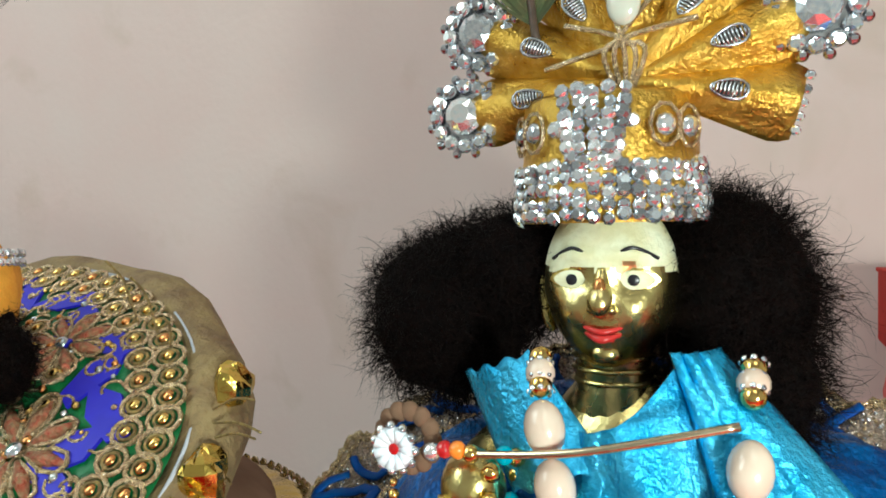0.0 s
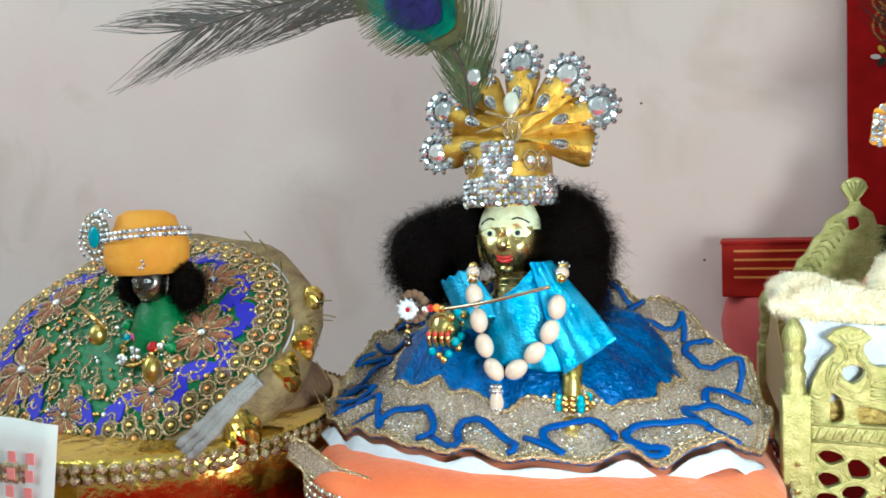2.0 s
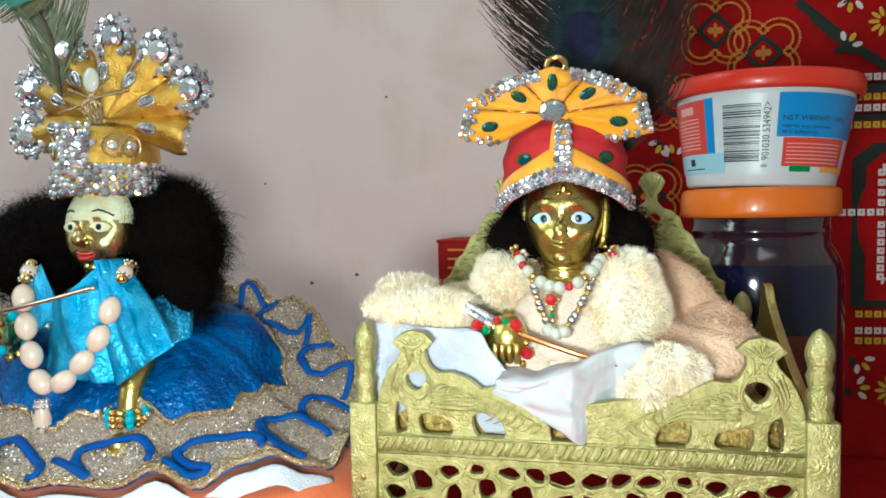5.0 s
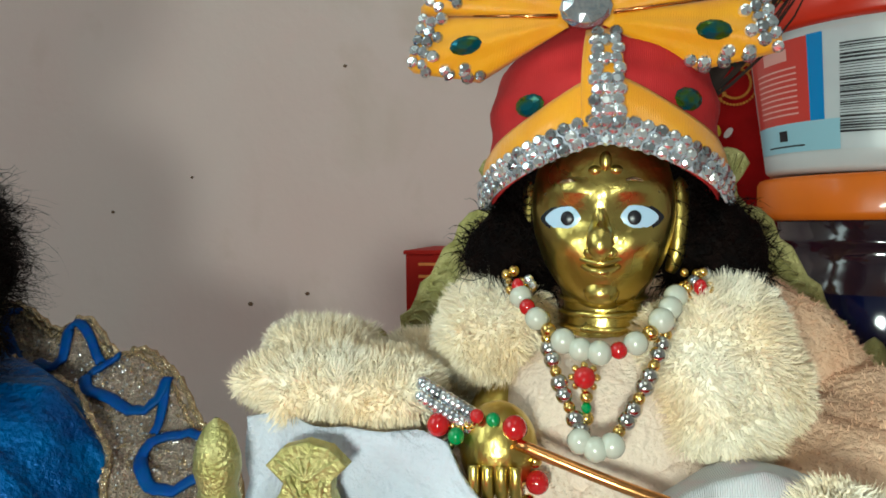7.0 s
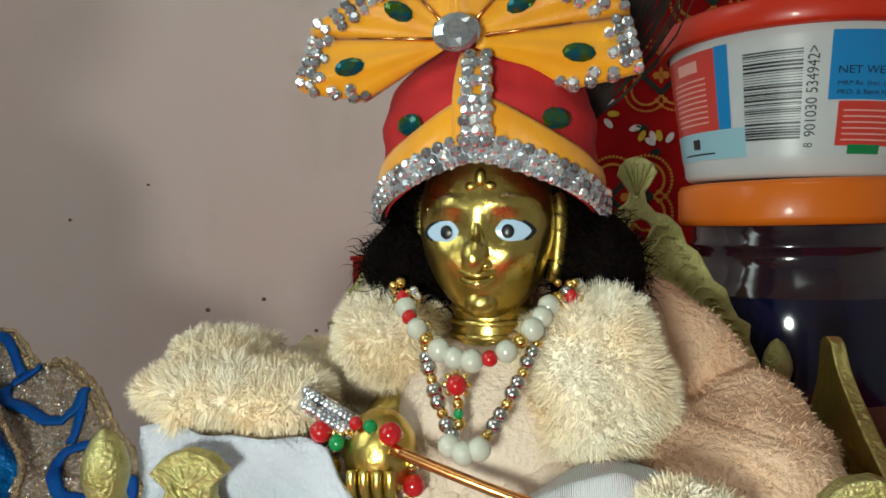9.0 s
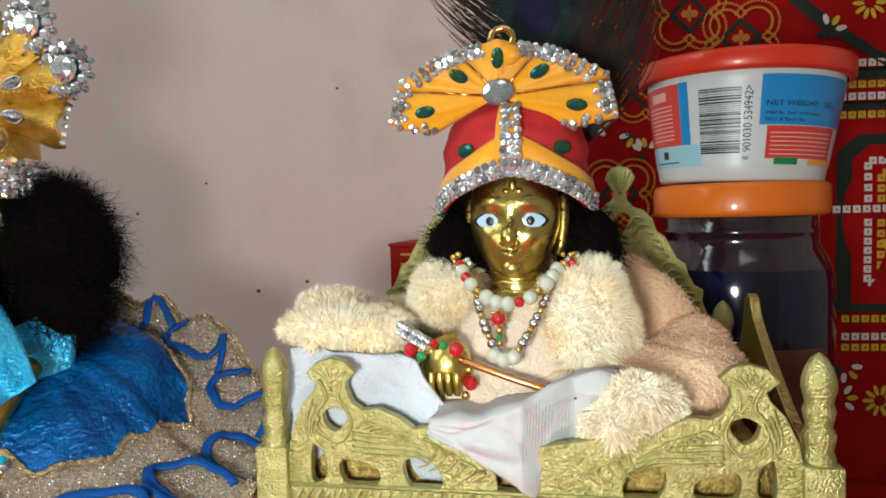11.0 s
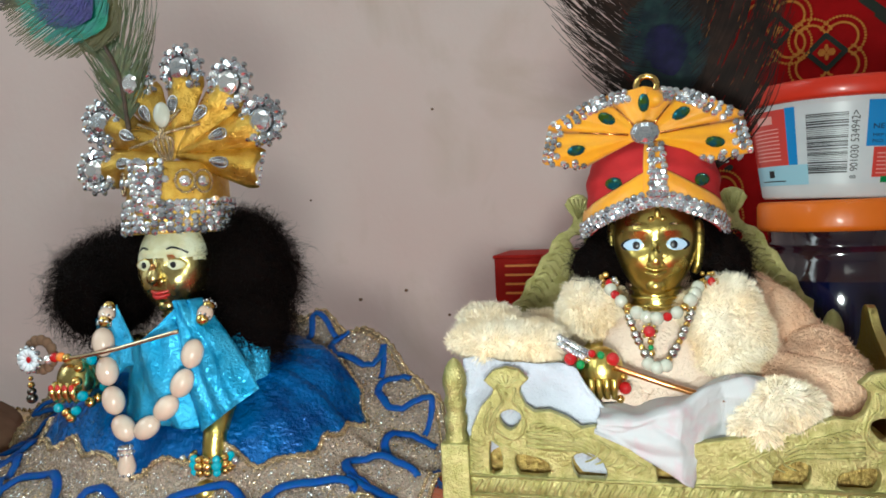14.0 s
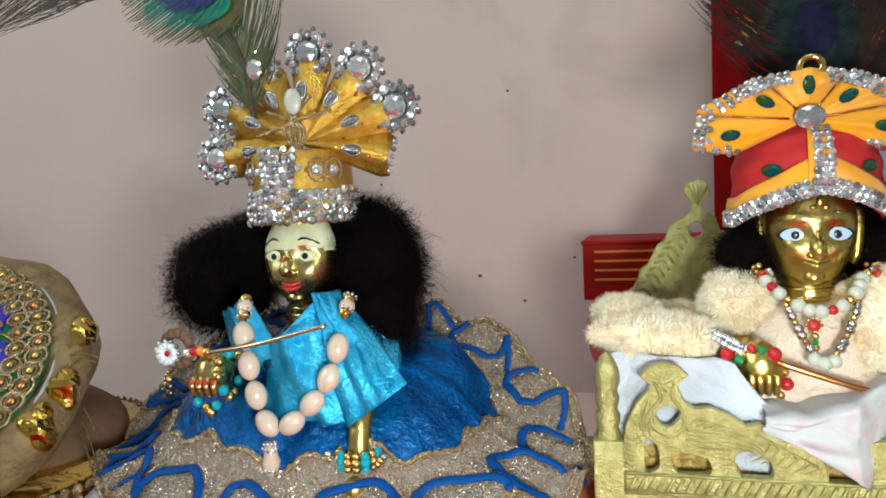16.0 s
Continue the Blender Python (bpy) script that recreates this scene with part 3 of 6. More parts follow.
braid = Mesh().box(((XL + XR) / 2, BED_Y - 0.001, 0.0440), (XR - XL - 0.0112, 0.0045, 0.0085), M_BRASSBED, bev=0.0009)
for i in range(46):
    x = XL + 0.0085 + i * 0.00342
    braid.tube(curve3([(x - 0.0012, BED_Y - 0.0034, 0.0413), (x, BED_Y - 0.0042, 0.0436), (x + 0.0016, BED_Y - 0.0034, 0.0464)], 3), 0.0007, M_BRASSBED, 5)
for z in (0.0403, 0.0477):
    braid.tube([(XL + 0.0056, BED_Y - 0.0036, z), (XR - 0.0056, BED_Y - 0.0036, z)], 0.0007, M_BRASSBED, 5)
part("braided_rail", braid, bed)

x0, x1, z0, z1 = XL + 0.0055, XR - 0.0055, 0.0085, 0.0400
loops = [[(x0, z0), (x1, z0), (x1, z1), (x0, z1)]]
mid = (x0 + x1) / 2
W = (x1 - x0) / 2
shapes = [(0.08, 0.80, .055, .10, 0), (0.20, 0.84, .045, .09, .5), (0.05, 0.45, .04, .12, .2), (0.14, 0.20, .05, .11, -.4), (0.27, 0.52, .045, .14, .5),
          (0.33, 0.84, .05, .08, .3), (0.30, 0.18, .055, .10, .2), (0.44, 0.60, .05, .12, -.5), (0.47, 0.20, .06, .11, .5), (0.49, 0.87, .04, .07, 0),
          (0.61, 0.45, .045, .15, .4), (0.63, 0.82, .05, .09, -.3), (0.66, 0.16, .05, .09, 0), (0.77, 0.66, .05, .13, .4), (0.79, 0.28, .05, .12, -.5),
          (0.90, 0.82, .05, .10, .2), (0.91, 0.46, .045, .11, .3), (0.92, 0.16, .045, .09, 0)]
shapes = [(u, w, a * 1.16, b * 1.14, tl) for u, w, a, b, tl in shapes]
for u, w, a, b, tl in shapes:
    for s in (-1, 1):
        cx, cz = mid + s * W * u, z0 + (z1 - z0) * (0.06 + 0.88 * w)
        ell = []
        for i in range(10):
            t = 2 * math.pi * i / 10
            ex, ez = a * W * math.cos(t) * (1 + 0.2 * math.sin(2 * t + u * 9)), b * (z1 - z0) * math.sin(t) * (1 + 0.15 * math.cos(3 * t + u * 5))
            ell.append((cx + s * (ex * math.cos(tl) - ez * math.sin(tl)), cz + ex * math.sin(tl) + ez * math.cos(tl)))
        loops.append(ell)
cz = (z0 + z1) / 2
loops.append([(mid + 0.0035 * math.cos(t * 0.785), cz - 0.004 + 0.0045 * math.sin(t * 0.785)) for t in range(8)])
openwork = part("openwork_panel", plate(loops, 0.0026, 0.0005, M_BRASSBED, pose(0, BED_Y - 0.0008, 0)), bed)
rel = Mesh()
for u, w, a, b, tl in shapes:
    for s in (-1, 1):
        cx, cz = mid + s * W * u, z0 + (z1 - z0) * (0.06 + 0.88 * w)
        ring = []
        for i in range(13):
            t = 2 * math.pi * i / 12
            ex, ez = (a * W + 0.0011) * math.cos(t), (b * (z1 - z0) + 0.0011) * math.sin(t)
            ring.append((cx + s * (ex * math.cos(tl) - ez * math.sin(tl)), BED_Y - 0.0026, clamp(cz + ex * math.sin(tl) + ez * math.cos(tl), z0, z1)))
        rel.tube(ring, 0.00045, M_BRASSBED, 5)
tagged(part("scroll_relief", rel, openwork), kind="stuff")
part("bottom_rail", Mesh().box((mid, BED_Y - 0.001, 0.0045), (x1 - x0, 0.0045, 0.0075), M_BRASSBED, bev=0.0008), bed)

# end rails and the tall peacock back
for x in (XL, XR):
    z_ = lambda y, z: (y, z)
    end = smoothloop([(0.188, 0.044), (0.188, 0.062), (0.200, 0.067), (0.222, 0.080), (0.240, 0.093), (0.2465, 0.1015), (0.2525, 0.1005), (0.2560, 0.088),
                      (0.268, 0.072), (0.286, 0.062), (0.288, 0.044)], 4)
    me = plate([end], 0.0028, 0.0005, M_BRASS, Matrix.Translation((x, 0, 0)) @ pose(0, 0, 0, 0, 0, 90))
    part("end_rail", me, bed)
    part("side_rail", Mesh().box((x, (BED_Y + BED_BACK) / 2, 0.043), (0.004, BED_BACK - BED_Y - 0.0112, 0.009), M_BRASS, bev=0.0008), bed)

BC = 0.194
backhalf = [(-0.080, 0.045), (-0.080, 0.070), (-0.0800, 0.0850), (-0.0765, 0.0930), (-0.0770, 0.0985), (-0.0730, 0.1010), (-0.0705, 0.1060), (-0.0690, 0.1110), (-0.0650, 0.1140), (-0.0625, 0.1190),
            (-0.0600, 0.1240), (-0.0560, 0.1270), (-0.0540, 0.1330), (-0.0500, 0.1370), (-0.0455, 0.1385), (-0.0425, 0.1420), (-0.0418, 0.1460), (-0.0440, 0.1490), (-0.0462, 0.1530), (-0.0445, 0.1560),
            (-0.0422, 0.1575), (-0.0395, 0.1582), (-0.0365, 0.1575), (-0.0345, 0.1555), (-0.0335, 0.1525), (-0.0358, 0.1490), (-0.0378, 0.1460), (-0.0368, 0.1425), (-0.0310, 0.1380), (-0.0290, 0.1310),
            (-0.0220, 0.1290), (-0.012, 0.127)]
outline = [(BC + x, z) for x, z in backhalf] + [(BC - x, z) for x, z in reversed(backhalf)]
hl = smoothloop([(-0.0455, 0.1325), (-0.0420, 0.1365), (-0.0375, 0.1355), (-0.0365, 0.1300), (-0.0420, 0.1275)], 3)
backboard = part("backboard", plate([outline, [(BC + x, z) for x, z in hl], [(BC - x, z) for x, z in hl]], 0.003, 0.0005, M_BRASSBED, pose(0, BED_BACK, 0)), bed)
rel = Mesh()
for s in (-1, 1):
    for k in range(12):
        u = k / 11
        x, z = 0.0760 - 0.0260 * u, 0.0930 + 0.0400 * u
        rel.tube(curve3([(BC + s * x, BED_BACK - 0.002, z), (BC + s * (x - 0.004), BED_BACK - 0.0032, z + 0.001), (BC + s * (x - 0.007), BED_BACK - 0.002, z - 0.004)], 3), 0.0007, M_BRASSBED, 5)
    for k in range(5):
        rel.tube([(BC + s * 0.0395, BED_BACK - 0.002, 0.1450), (BC + s * (0.0445 - 0.0025 * k), BED_BACK - 0.0022, 0.1560)], 0.0005, M_BRASSBED, 4)
tagged(part("peacock_relief", rel, backboard), kind="stuff")
part("bed_base", Mesh().box(((XL + XR) / 2, (BED_Y + BED_BACK) / 2, 0.037), (XR - XL - 0.013, BED_BACK - BED_Y - 0.016, 0.004), M_BRASS, bev=0.0008), bed)

solo("mattress", Mesh().box(((XL + XR) / 2, 0.232, 0.0485), (XR - XL - 0.016, 0.094, 0.022), M_BROCADE, bev=0.006),
     "gold brocade mattress in the brass bed", "mattress")


# ---- soft cloth on the bed ----
def lump(c, r, material, seed, amp=0.18, s=60, n=40, k=24, flat=None):
    m = Mesh().ball((0, 0, 0), 1.0, material, n, k)
    out = []
    for p in m.v:
        p = Vector(p)
        q = Vector((p.x * r[0], p.y * r[1], p.z * r[2]))
        d = 1 + amp * fbm(q, s, seed) + amp * 0.5 * fbm(q, s * 2.3, seed + 3)
        q = q * d + Vector(c)
        if flat is not None:
            q.z = max(q.z, flat)
        out.append(tuple(q))
    m.v = out
    return m


def furry(name, lumps, count, length, width, material, fibre, seed, label, category, droop=0.25, clump=0.0):
    rng = random.Random(seed)
    body = Mesh()
    for lp in lumps:
        body.add(lp.v, lp.f, material)
    ob = thing(name, label, category, Vector(lumps[0].v[0]))
    for lp in lumps:
        part("fold", lp, ob)
    fz = Mesh()
    pts = surface_points(body, count, rng)
    fuzz(fz, pts, length, width, fibre, rng, droop, clump)
    tagged(part("pile_layer", fz, ob, "soft uneven pile"), kind="stuff")
    return ob


furry("pillow_roll", [lump((0.127, 0.203, 0.0950), (0.0235, 0.016, 0.0085), M_FUR, 1.0, 0.25, 80), lump((0.117, 0.216, 0.1005), (0.014, 0.016, 0.0080), M_FUR, 2.0, 0.25, 80), lump((0.136, 0.236, 0.080), (0.022, 0.020, 0.022), M_FUR, 2.6, 0.15, 60)],
      48000, 0.0028, 0.00013, M_FUR, M_FUR, 11, "cream plush roll edge of the bed blanket", "blanket", 0.25, 0.0042)
furry("fleece_blanket", [lump((0.219, 0.262, 0.097), (0.030, 0.020, 0.026), M_FLEECE, 4.0, 0.22, 45), lump((0.252, 0.236, 0.076), (0.022, 0.028, 0.019), M_FLEECE, 5.0, 0.22, 45),
                         lump((0.200, 0.255, 0.085), (0.060, 0.022, 0.036), M_FLEECE, 6.0, 0.15, 40), lump((0.243, 0.215, 0.070), (0.028, 0.022, 0.018), M_FLEECE, 7.0, 0.2, 40)],
      26000, 0.0015, 0.00014, M_FLEECE, M_FLEECE, 12, "crumpled peach fleece blanket heaped in the brass bed", "blanket")


def sheet_left(u, v):
    x = 0.1095 + (0.046 + 0.032 * v) * u
    z = 0.0912 - 0.042 * v - 0.004 * u * u
    y = 0.1885 - 0.003 * math.sin(math.pi * v) + 0.0028 * math.sin(9 * u + 5 * v) * (0.3 + v) + 0.004 * fbm((u, v, 0), 4)
    return (x, y, z + 0.001 * fbm((x, y, z), 90))


solo("white_sheet", Mesh().sheet(sheet_left, 40, 24, M_COTTON, thick=0.0012), "creased white cotton sheet over the bed edge", "sheet")


def knit(u, v):
    # a knit strip lying across the lap; its point hangs over the rail, its other end is tucked behind
    x = 0.1630 + 0.073 * u + 0.002 * fbm((u, v, 0), 5)
    top = np.interp(u, (0, 0.15, 0.4, 0.75, 1.0), (0.0725, 0.0742, 0.0775, 0.0852, 0.0835))
    low = np.interp(u, (0, 0.22, 0.47, 0.53, 0.8, 1.0), (0.0670, 0.0585, 0.0470, 0.0600, 0.0610, 0.0640))
    front = np.interp(u, (0, 0.40, 0.62, 1.0), (0.1715, 0.1712, 0.1845, 0.1850))
    a, b = clamp(v / 0.45), clamp((v - 0.35) / 0.65)
    y = 0.206 - (0.206 - front) * (0.5 - 0.5 * math.cos(math.pi * a))
    z = top - 0.006 * (1 - a) ** 2 - (top - low) * b ** 1.15
    fold = 0.0022 * math.sin(10 * u + 7 * v) * (0.4 + fbm((u, v, 1), 3)) + 0.0016 * fbm((u, v, 7), 7)
    return (x, y - abs(fold), z + fold * (1 - b))


solo("knitted_cloth", Mesh().sheet(lambda u, v: knit(u, 1 - v), 90, 40, M_KNIT, thick=0.0012), "white knitted cloth with pink threads hanging over the rail", "cloth")
furry("plush_tassel", [lump((0.230, 0.183, 0.0740), (0.0115, 0.008, 0.0095), M_FUR, 9.0, 0.3, 90, 20, 14), lump((0.222, 0.181, 0.0690), (0.0100, 0.006, 0.0070), M_FUR, 10.0, 0.3, 90, 20, 14)], 14000, 0.0030, 0.00024, M_FUR, M_FUR, 13,
      "white plush trim at the end of the knitted cloth", "trim", 0.5, 0.0035)


solo("tucked_sheet", lump((0.2290, 0.1930, 0.0570), (0.0270, 0.0070, 0.0105), M_COTTON, 27.0, 0.2, 90, 36, 20), "white cotton sheet tucked behind the bed rail", "sheet")
furry("folded_flannel", [lump((0.172, 0.206, 0.0700), (0.024, 0.014, 0.0150), M_CREAM, 21.0, 0.2, 80, 28, 18), lump((0.196, 0.205, 0.0700), (0.026, 0.013, 0.0130), M_CREAM, 22.0, 0.2, 80, 28, 18)],
      5000, 0.0012, 0.00014, M_CREAM, M_CREAM, 14, "cream flannel folded over the lap in the bed", "cloth")


# ---- statues ----
def face_mesh(c, w, d, h, yaw, skin, brow=None, forehead=None, eye=M_EYEW, eye_z=0.04, lips=None, eye_r=0.2, lids=M_BLACK, neck=0.55):
    """One cast head: skull with nose, cheeks, lips, ears and neck, enamel eyes set in."""
    m = Mesh()
    R = Matrix.Rotation(radians(yaw), 3, "Z")
    n, k = 64, 48
    G = lambda x, z, x0, z0, s, t: math.exp(-((x - x0) / s) ** 2 - ((z - z0) / t) ** 2)
    v = []
    for j in range(k + 1):
        a = math.pi * j / k
        for i in range(n):
            b = 2 * math.pi * i / n
            x, y, z = math.sin(a) * math.cos(b), math.sin(a) * math.sin(b), math.cos(a)
            front = clamp(-y * 1.4)
            taper = 1 - 0.13 * clamp(-z) ** 1.6
            q = Vector((x * taper, math.copysign(abs(y) ** 0.75, y), z))
            bump = 0.05 * G(x, z, 0, -0.18, 0.11, 0.12) + 0.04 * G(x, z, 0, 0.02, 0.08, 0.22) + 0.09 * (G(x, z, 0.48, -0.32, 0.26, 0.22) + G(x, z, -0.48, -0.32, 0.26, 0.22))
            bump += 0.06 * G(x, z, 0, -0.50, 0.24, 0.10) + 0.10 * G(x, z, 0, -0.82, 0.2, 0.12)
            bump -= 0.11 * (G(x, z, 0.4, eye_z, 0.2, 0.13) + G(x, z, -0.4, eye_z, 0.2, 0.13)) + 0.05 * G(x, z, 0, -0.515, 0.25, 0.018)
            bump += 0.08 * (G(x, z, 0.38, eye_z + 0.26, 0.26, 0.05) + G(x, z, -0.38, eye_z + 0.26, 0.26, 0.05))
            q.y -= bump * front
            v.append(q)
    f = []
    slots = []
    for j in range(k):
        for i in range(n):
            f.append((j * n + i, (j + 1) * n + i, (j + 1) * n + (i + 1) % n, j * n + (i + 1) % n))
            p = v[f[-1][0]]
            s = skin
            if p.y < -0.2:
                if forehead and p.z > 0.21 + 0.10 * noise.noise(p * 6.0):
                    s = forehead
                if lips and ((p.x / 0.2) ** 2 + ((p.z + 0.51) / 0.05) ** 2) < 1:
                    s = lips
            slots.append(s)
    T = lambda q: R @ Vector((q[0] * w, q[1] * d, q[2] * h)) + Vector(c)
    m.v = [tuple(T(q)) for q in v]
    m.f = f
    m.m = [m.slot(s) for s in slots]
    for s in (-1, 1):
        for rr, mt, dy, hx in ((1.22, lids, 0.0, 1.0), (1.0, eye, 0.02, 1.0), (0.46, M_BLACK, 0.045, 0.62)):
            vv = [T((s * 0.43, -0.915 - dy, eye_z))]
            for i in range(20):
                a = 2 * math.pi * i / 20
                ex = math.cos(a) * eye_r * 1.5 * rr * (1 if rr > 0.9 else hx)
                ez = math.sin(a) * eye_r * 0.54 * rr * (abs(math.sin(a)) ** 0.35 if rr > 0.9 else 1.3)
                vv.append(T((s * 0.43 + ex, -0.890 - dy + 0.5 * max(0, s * ex) ** 1.3 + 0.12 * abs(ez), eye_z + ez)))
            m.add(vv, [(0, 1 + i, 1 + (i + 1) % 20) for i in range(20)], mt)
        ears = [(s * 1.0, 0.05, 0.28), (s * 1.06, 0.05, 0.20), (s * 1.05, 0.0, -0.1), (s * 1.0, -0.05, -0.45), (s * 0.92, -0.02, -0.6)]
        m.tube([T(q) for q in curve3(ears, 4)], [h * r for r in [0.05 + 0.04 * math.sin(i / 16 * 3.1) for i in range(17)]], skin, 8)
        if brow:
            br = curve3([(s * 0.16, -0.93, eye_z + 0.24), (s * 0.42, -0.90, eye_z + 0.34), (s * 0.74, -0.70, eye_z + 0.22)], 6)
            m.tube([T(q) for q in br], h * 0.022, brow, 6)
    nose = curve3([(0, -0.94, eye_z + 0.12), (0, -1.02, eye_z - 0.08), (0, -1.16, eye_z - 0.24), (0, -1.10, eye_z - 0.33), (0, -0.94, eye_z - 0.36)], 4)
    m.tube([T(q) for q in nose], [w * r for r in [0.08 + 0.10 * math.sin(math.pi * min(1, i / 14)) ** 2 for i in range(17)]], skin, 10)
    for s in (-1, 1):
        m.ball(T((s * 0.13, -1.0, eye_z - 0.31)), (w * 0.09, d * 0.09, h * 0.055), skin, 8, 6)
    for z_, r_, wd in ((-0.47, 0.032, 0.30), (-0.55, 0.042, 0.24)):
        lip = curve3([(-wd, -0.88, z_ + 0.035), (-wd * 0.4, -1.0, z_), (0, -1.03, z_ - 0.012), (wd * 0.4, -1.0, z_), (wd, -0.88, z_ + 0.035)], 4)
        m.tube([T(q) for q in lip], [h * r_ * (0.35 + 0.75 * math.sin(math.pi * (0.08 + 0.84 * i / 16))) for i in range(17)], lips or skin, 8)
    m.ball(T((0, -0.70, -0.76)), (w * 0.24, d * 0.16, h * 0.13), skin, 12, 8)
    m.lathe([(w * 0.62, 0), (w * 0.56, -h * 0.25), (w * 0.6, -h * neck), (w * 0.72, -h * (neck + 0.3)), (w * 0.8, -h * (neck + 0.6))], (c[0], c[1] + d * 0.1, c[2] - h * 0.7), skin, 20)
    for z in (0.86, 1.0, 1.14):
        m.lathe([(w * 0.60, -h * 0.03), (w * 0.66, 0), (w * 0.60, h * 0.03)], (c[0], c[1] + d * 0.1, c[2] - h * z), skin, 20)
    return m


def fist(m, c, r, skin, tilt=0, fingers=True, nails=None):
    """A cast fist with four finger grooves, added to a statue's mesh."""
    m.ball(c, (r * 0.95, r * 0.95, r * 1.15), skin, 20, 14)
    if fingers:
        for k in range(4):
            x = c[0] + r * (-0.62 + 0.42 * k)
            m.tube(curve3([(x, c[1] - r * 0.75, c[2] - r * 0.05), (x, c[1] - r * 1.08, c[2] - r * 0.45), (x, c[1] - r * 0.75, c[2] - r * 1.0)], 4), r * 0.16, skin, 8)
            if nails:
                m.ball((x, c[1] - r * 1.12, c[2] - r * 0.25), (r * 0.15, r * 0.13, r * 0.2), nails, 6, 5)


YH = (0.1887, 0.2195, 0.1365)
m = face_mesh(YH, 0.0169, 0.0175, 0.0248, -4, M_BRASSPOL, brow=M_LACEWIRE, eye=M_EYEB, eye_z=-0.08, eye_r=0.205)
for s in (-1, 1):
    m.ball((YH[0] + s * 0.0022, YH[1] - 0.0163, YH[2] + 0.0085), (0.0016, 0.001, 0.0012), M_BRASSPOL, 8, 6)
m.ball((YH[0], YH[1] - 0.0168, YH[2] + 0.0105), (0.0014, 0.0009, 0.0022), M_BRASSPOL, 8, 6)
m.lathe([(0.030, -0.045), (0.031, -0.02), (0.026, 0.0), (0.014, 0.009)], (0.190, 0.226, 0.098), M_CREAM, 24)
m.tube(curve3([(0.170, 0.225, 0.098), (0.160, 0.212, 0.082), (0.166, 0.202, 0.080)], 5), 0.0065, M_BRASSPOL, 12)
fist(m, (0.1655, 0.1950, 0.0845), 0.0090, M_BRASSPOL, fingers=False)
for k in range(4):
    x = 0.1655 + 0.0090 * (-0.48 + 0.32 * k)
    m.tube(curve3([(x, 0.1868, 0.0835), (x, 0.1862, 0.0800), (x, 0.1885, 0.0758)], 4), 0.0013, M_BRASSPOL, 8)
solo("brass_idol", m, "polished brass crowned idol seated in the small bed", "statue")

BH = (-0.0225, 0.1925, 0.1325)
m = face_mesh(BH, 0.0170, 0.0170, 0.0225, 0, M_BRASSGREEN, brow=M_BLACK, forehead=M_SANDAL, eye=M_SANDAL, eye_z=0.06, lips=M_REDP, eye_r=0.19, lids=M_BRASSPOL)
m.ball((BH[0], BH[1] - 0.0195, BH[2] - 0.001), (0.0017, 0.0014, 0.0034), M_COPPER, 8, 6)
m.lathe([(0.036, -0.055), (0.034, -0.03), (0.026, -0.01), (0.012, 0.006)], (-0.020, 0.200, 0.100), M_BRASSGREEN, 24)
m.tube(curve3([(-0.045, 0.195, 0.096), (-0.056, 0.178, 0.084), (-0.049, 0.160, 0.088)], 5), 0.0058, M_BRASSGREEN, 12)
fist(m, (-0.0475, 0.1535, 0.0890), 0.0078, M_BRASSGREEN, nails=M_REDP)
m.tube(curve3([(0.010, 0.180, 0.085), (0.0135, 0.158, 0.070), (0.0142, 0.1535, 0.052)], 6), [0.0052] * 7 + [0.0046] * 6, M_BRASSPOL, 14)
m.ball((0.0142, 0.1490, 0.0470), (0.0052, 0.0068, 0.0046), M_BRASSPOL, 16, 10)
for k in range(4):
    m.ball((0.0112 + 0.0021 * k, 0.1430, 0.0445), (0.0011, 0.0022, 0.0014), M_BRASSPOL, 8, 6)
solo("blue_robed_idol", m, "brass idol with sandal-paste forehead and red lips, seated on a cushion", "statue")


# ---- wigs ----
def wig(name, lobes, count, label, seed, curl=0.0022, ln=(0.010, 0.022), w=0.00016):
    rng = random.Random(seed)
    ob = thing(name, label, "wig", lobes[0][0])
    body = Mesh()
    for c, r in lobes:
        lp = lump(c, r, M_HAIR, seed, 0.12, 70, 28, 18)
        body.add(lp.v, lp.f, M_HAIR)
    part("hair_mass", body, ob)
    v, f = [], []
    for p, n in surface_points(body, count, rng):
        n = Vector(n)
        tdir = n.cross(Vector((rng.uniform(-1, 1), rng.uniform(-1, 1), rng.uniform(-1, 1)))).normalized()
        q, L = n.cross(tdir), rng.uniform(*ln)
        ph, pts = rng.uniform(0, 6), []
        lift = 0.10 + 0.85 * rng.random() ** 4
        for k in range(7):
            t = k / 6
            pts.append(Vector(p) + tdir * L * t + n * (curl * 0.6 + lift * L * t * (1 - 0.4 * t)) + q * curl * math.sin(ph + 5.5 * t) + n * curl * 0.7 * math.cos(ph + 5.5 * t) - Vector((0, 0, 0.25 * L * t * t)))
        o = len(v)
        for k, s in enumerate(pts):
            ww = n.cross(tdir) * w * (1.2 - k / 6)
            v += [s - ww, s + ww]
        f += [(o + 2 * k, o + 2 * k + 1, o + 2 * k + 3, o + 2 * k + 2) for k in range(6)]
    st = Mesh()
    st.add(v, f, M_HAIR)
    tagged(part("curl_layer", st, ob, "loose curling strands"), kind="stuff")
    return ob


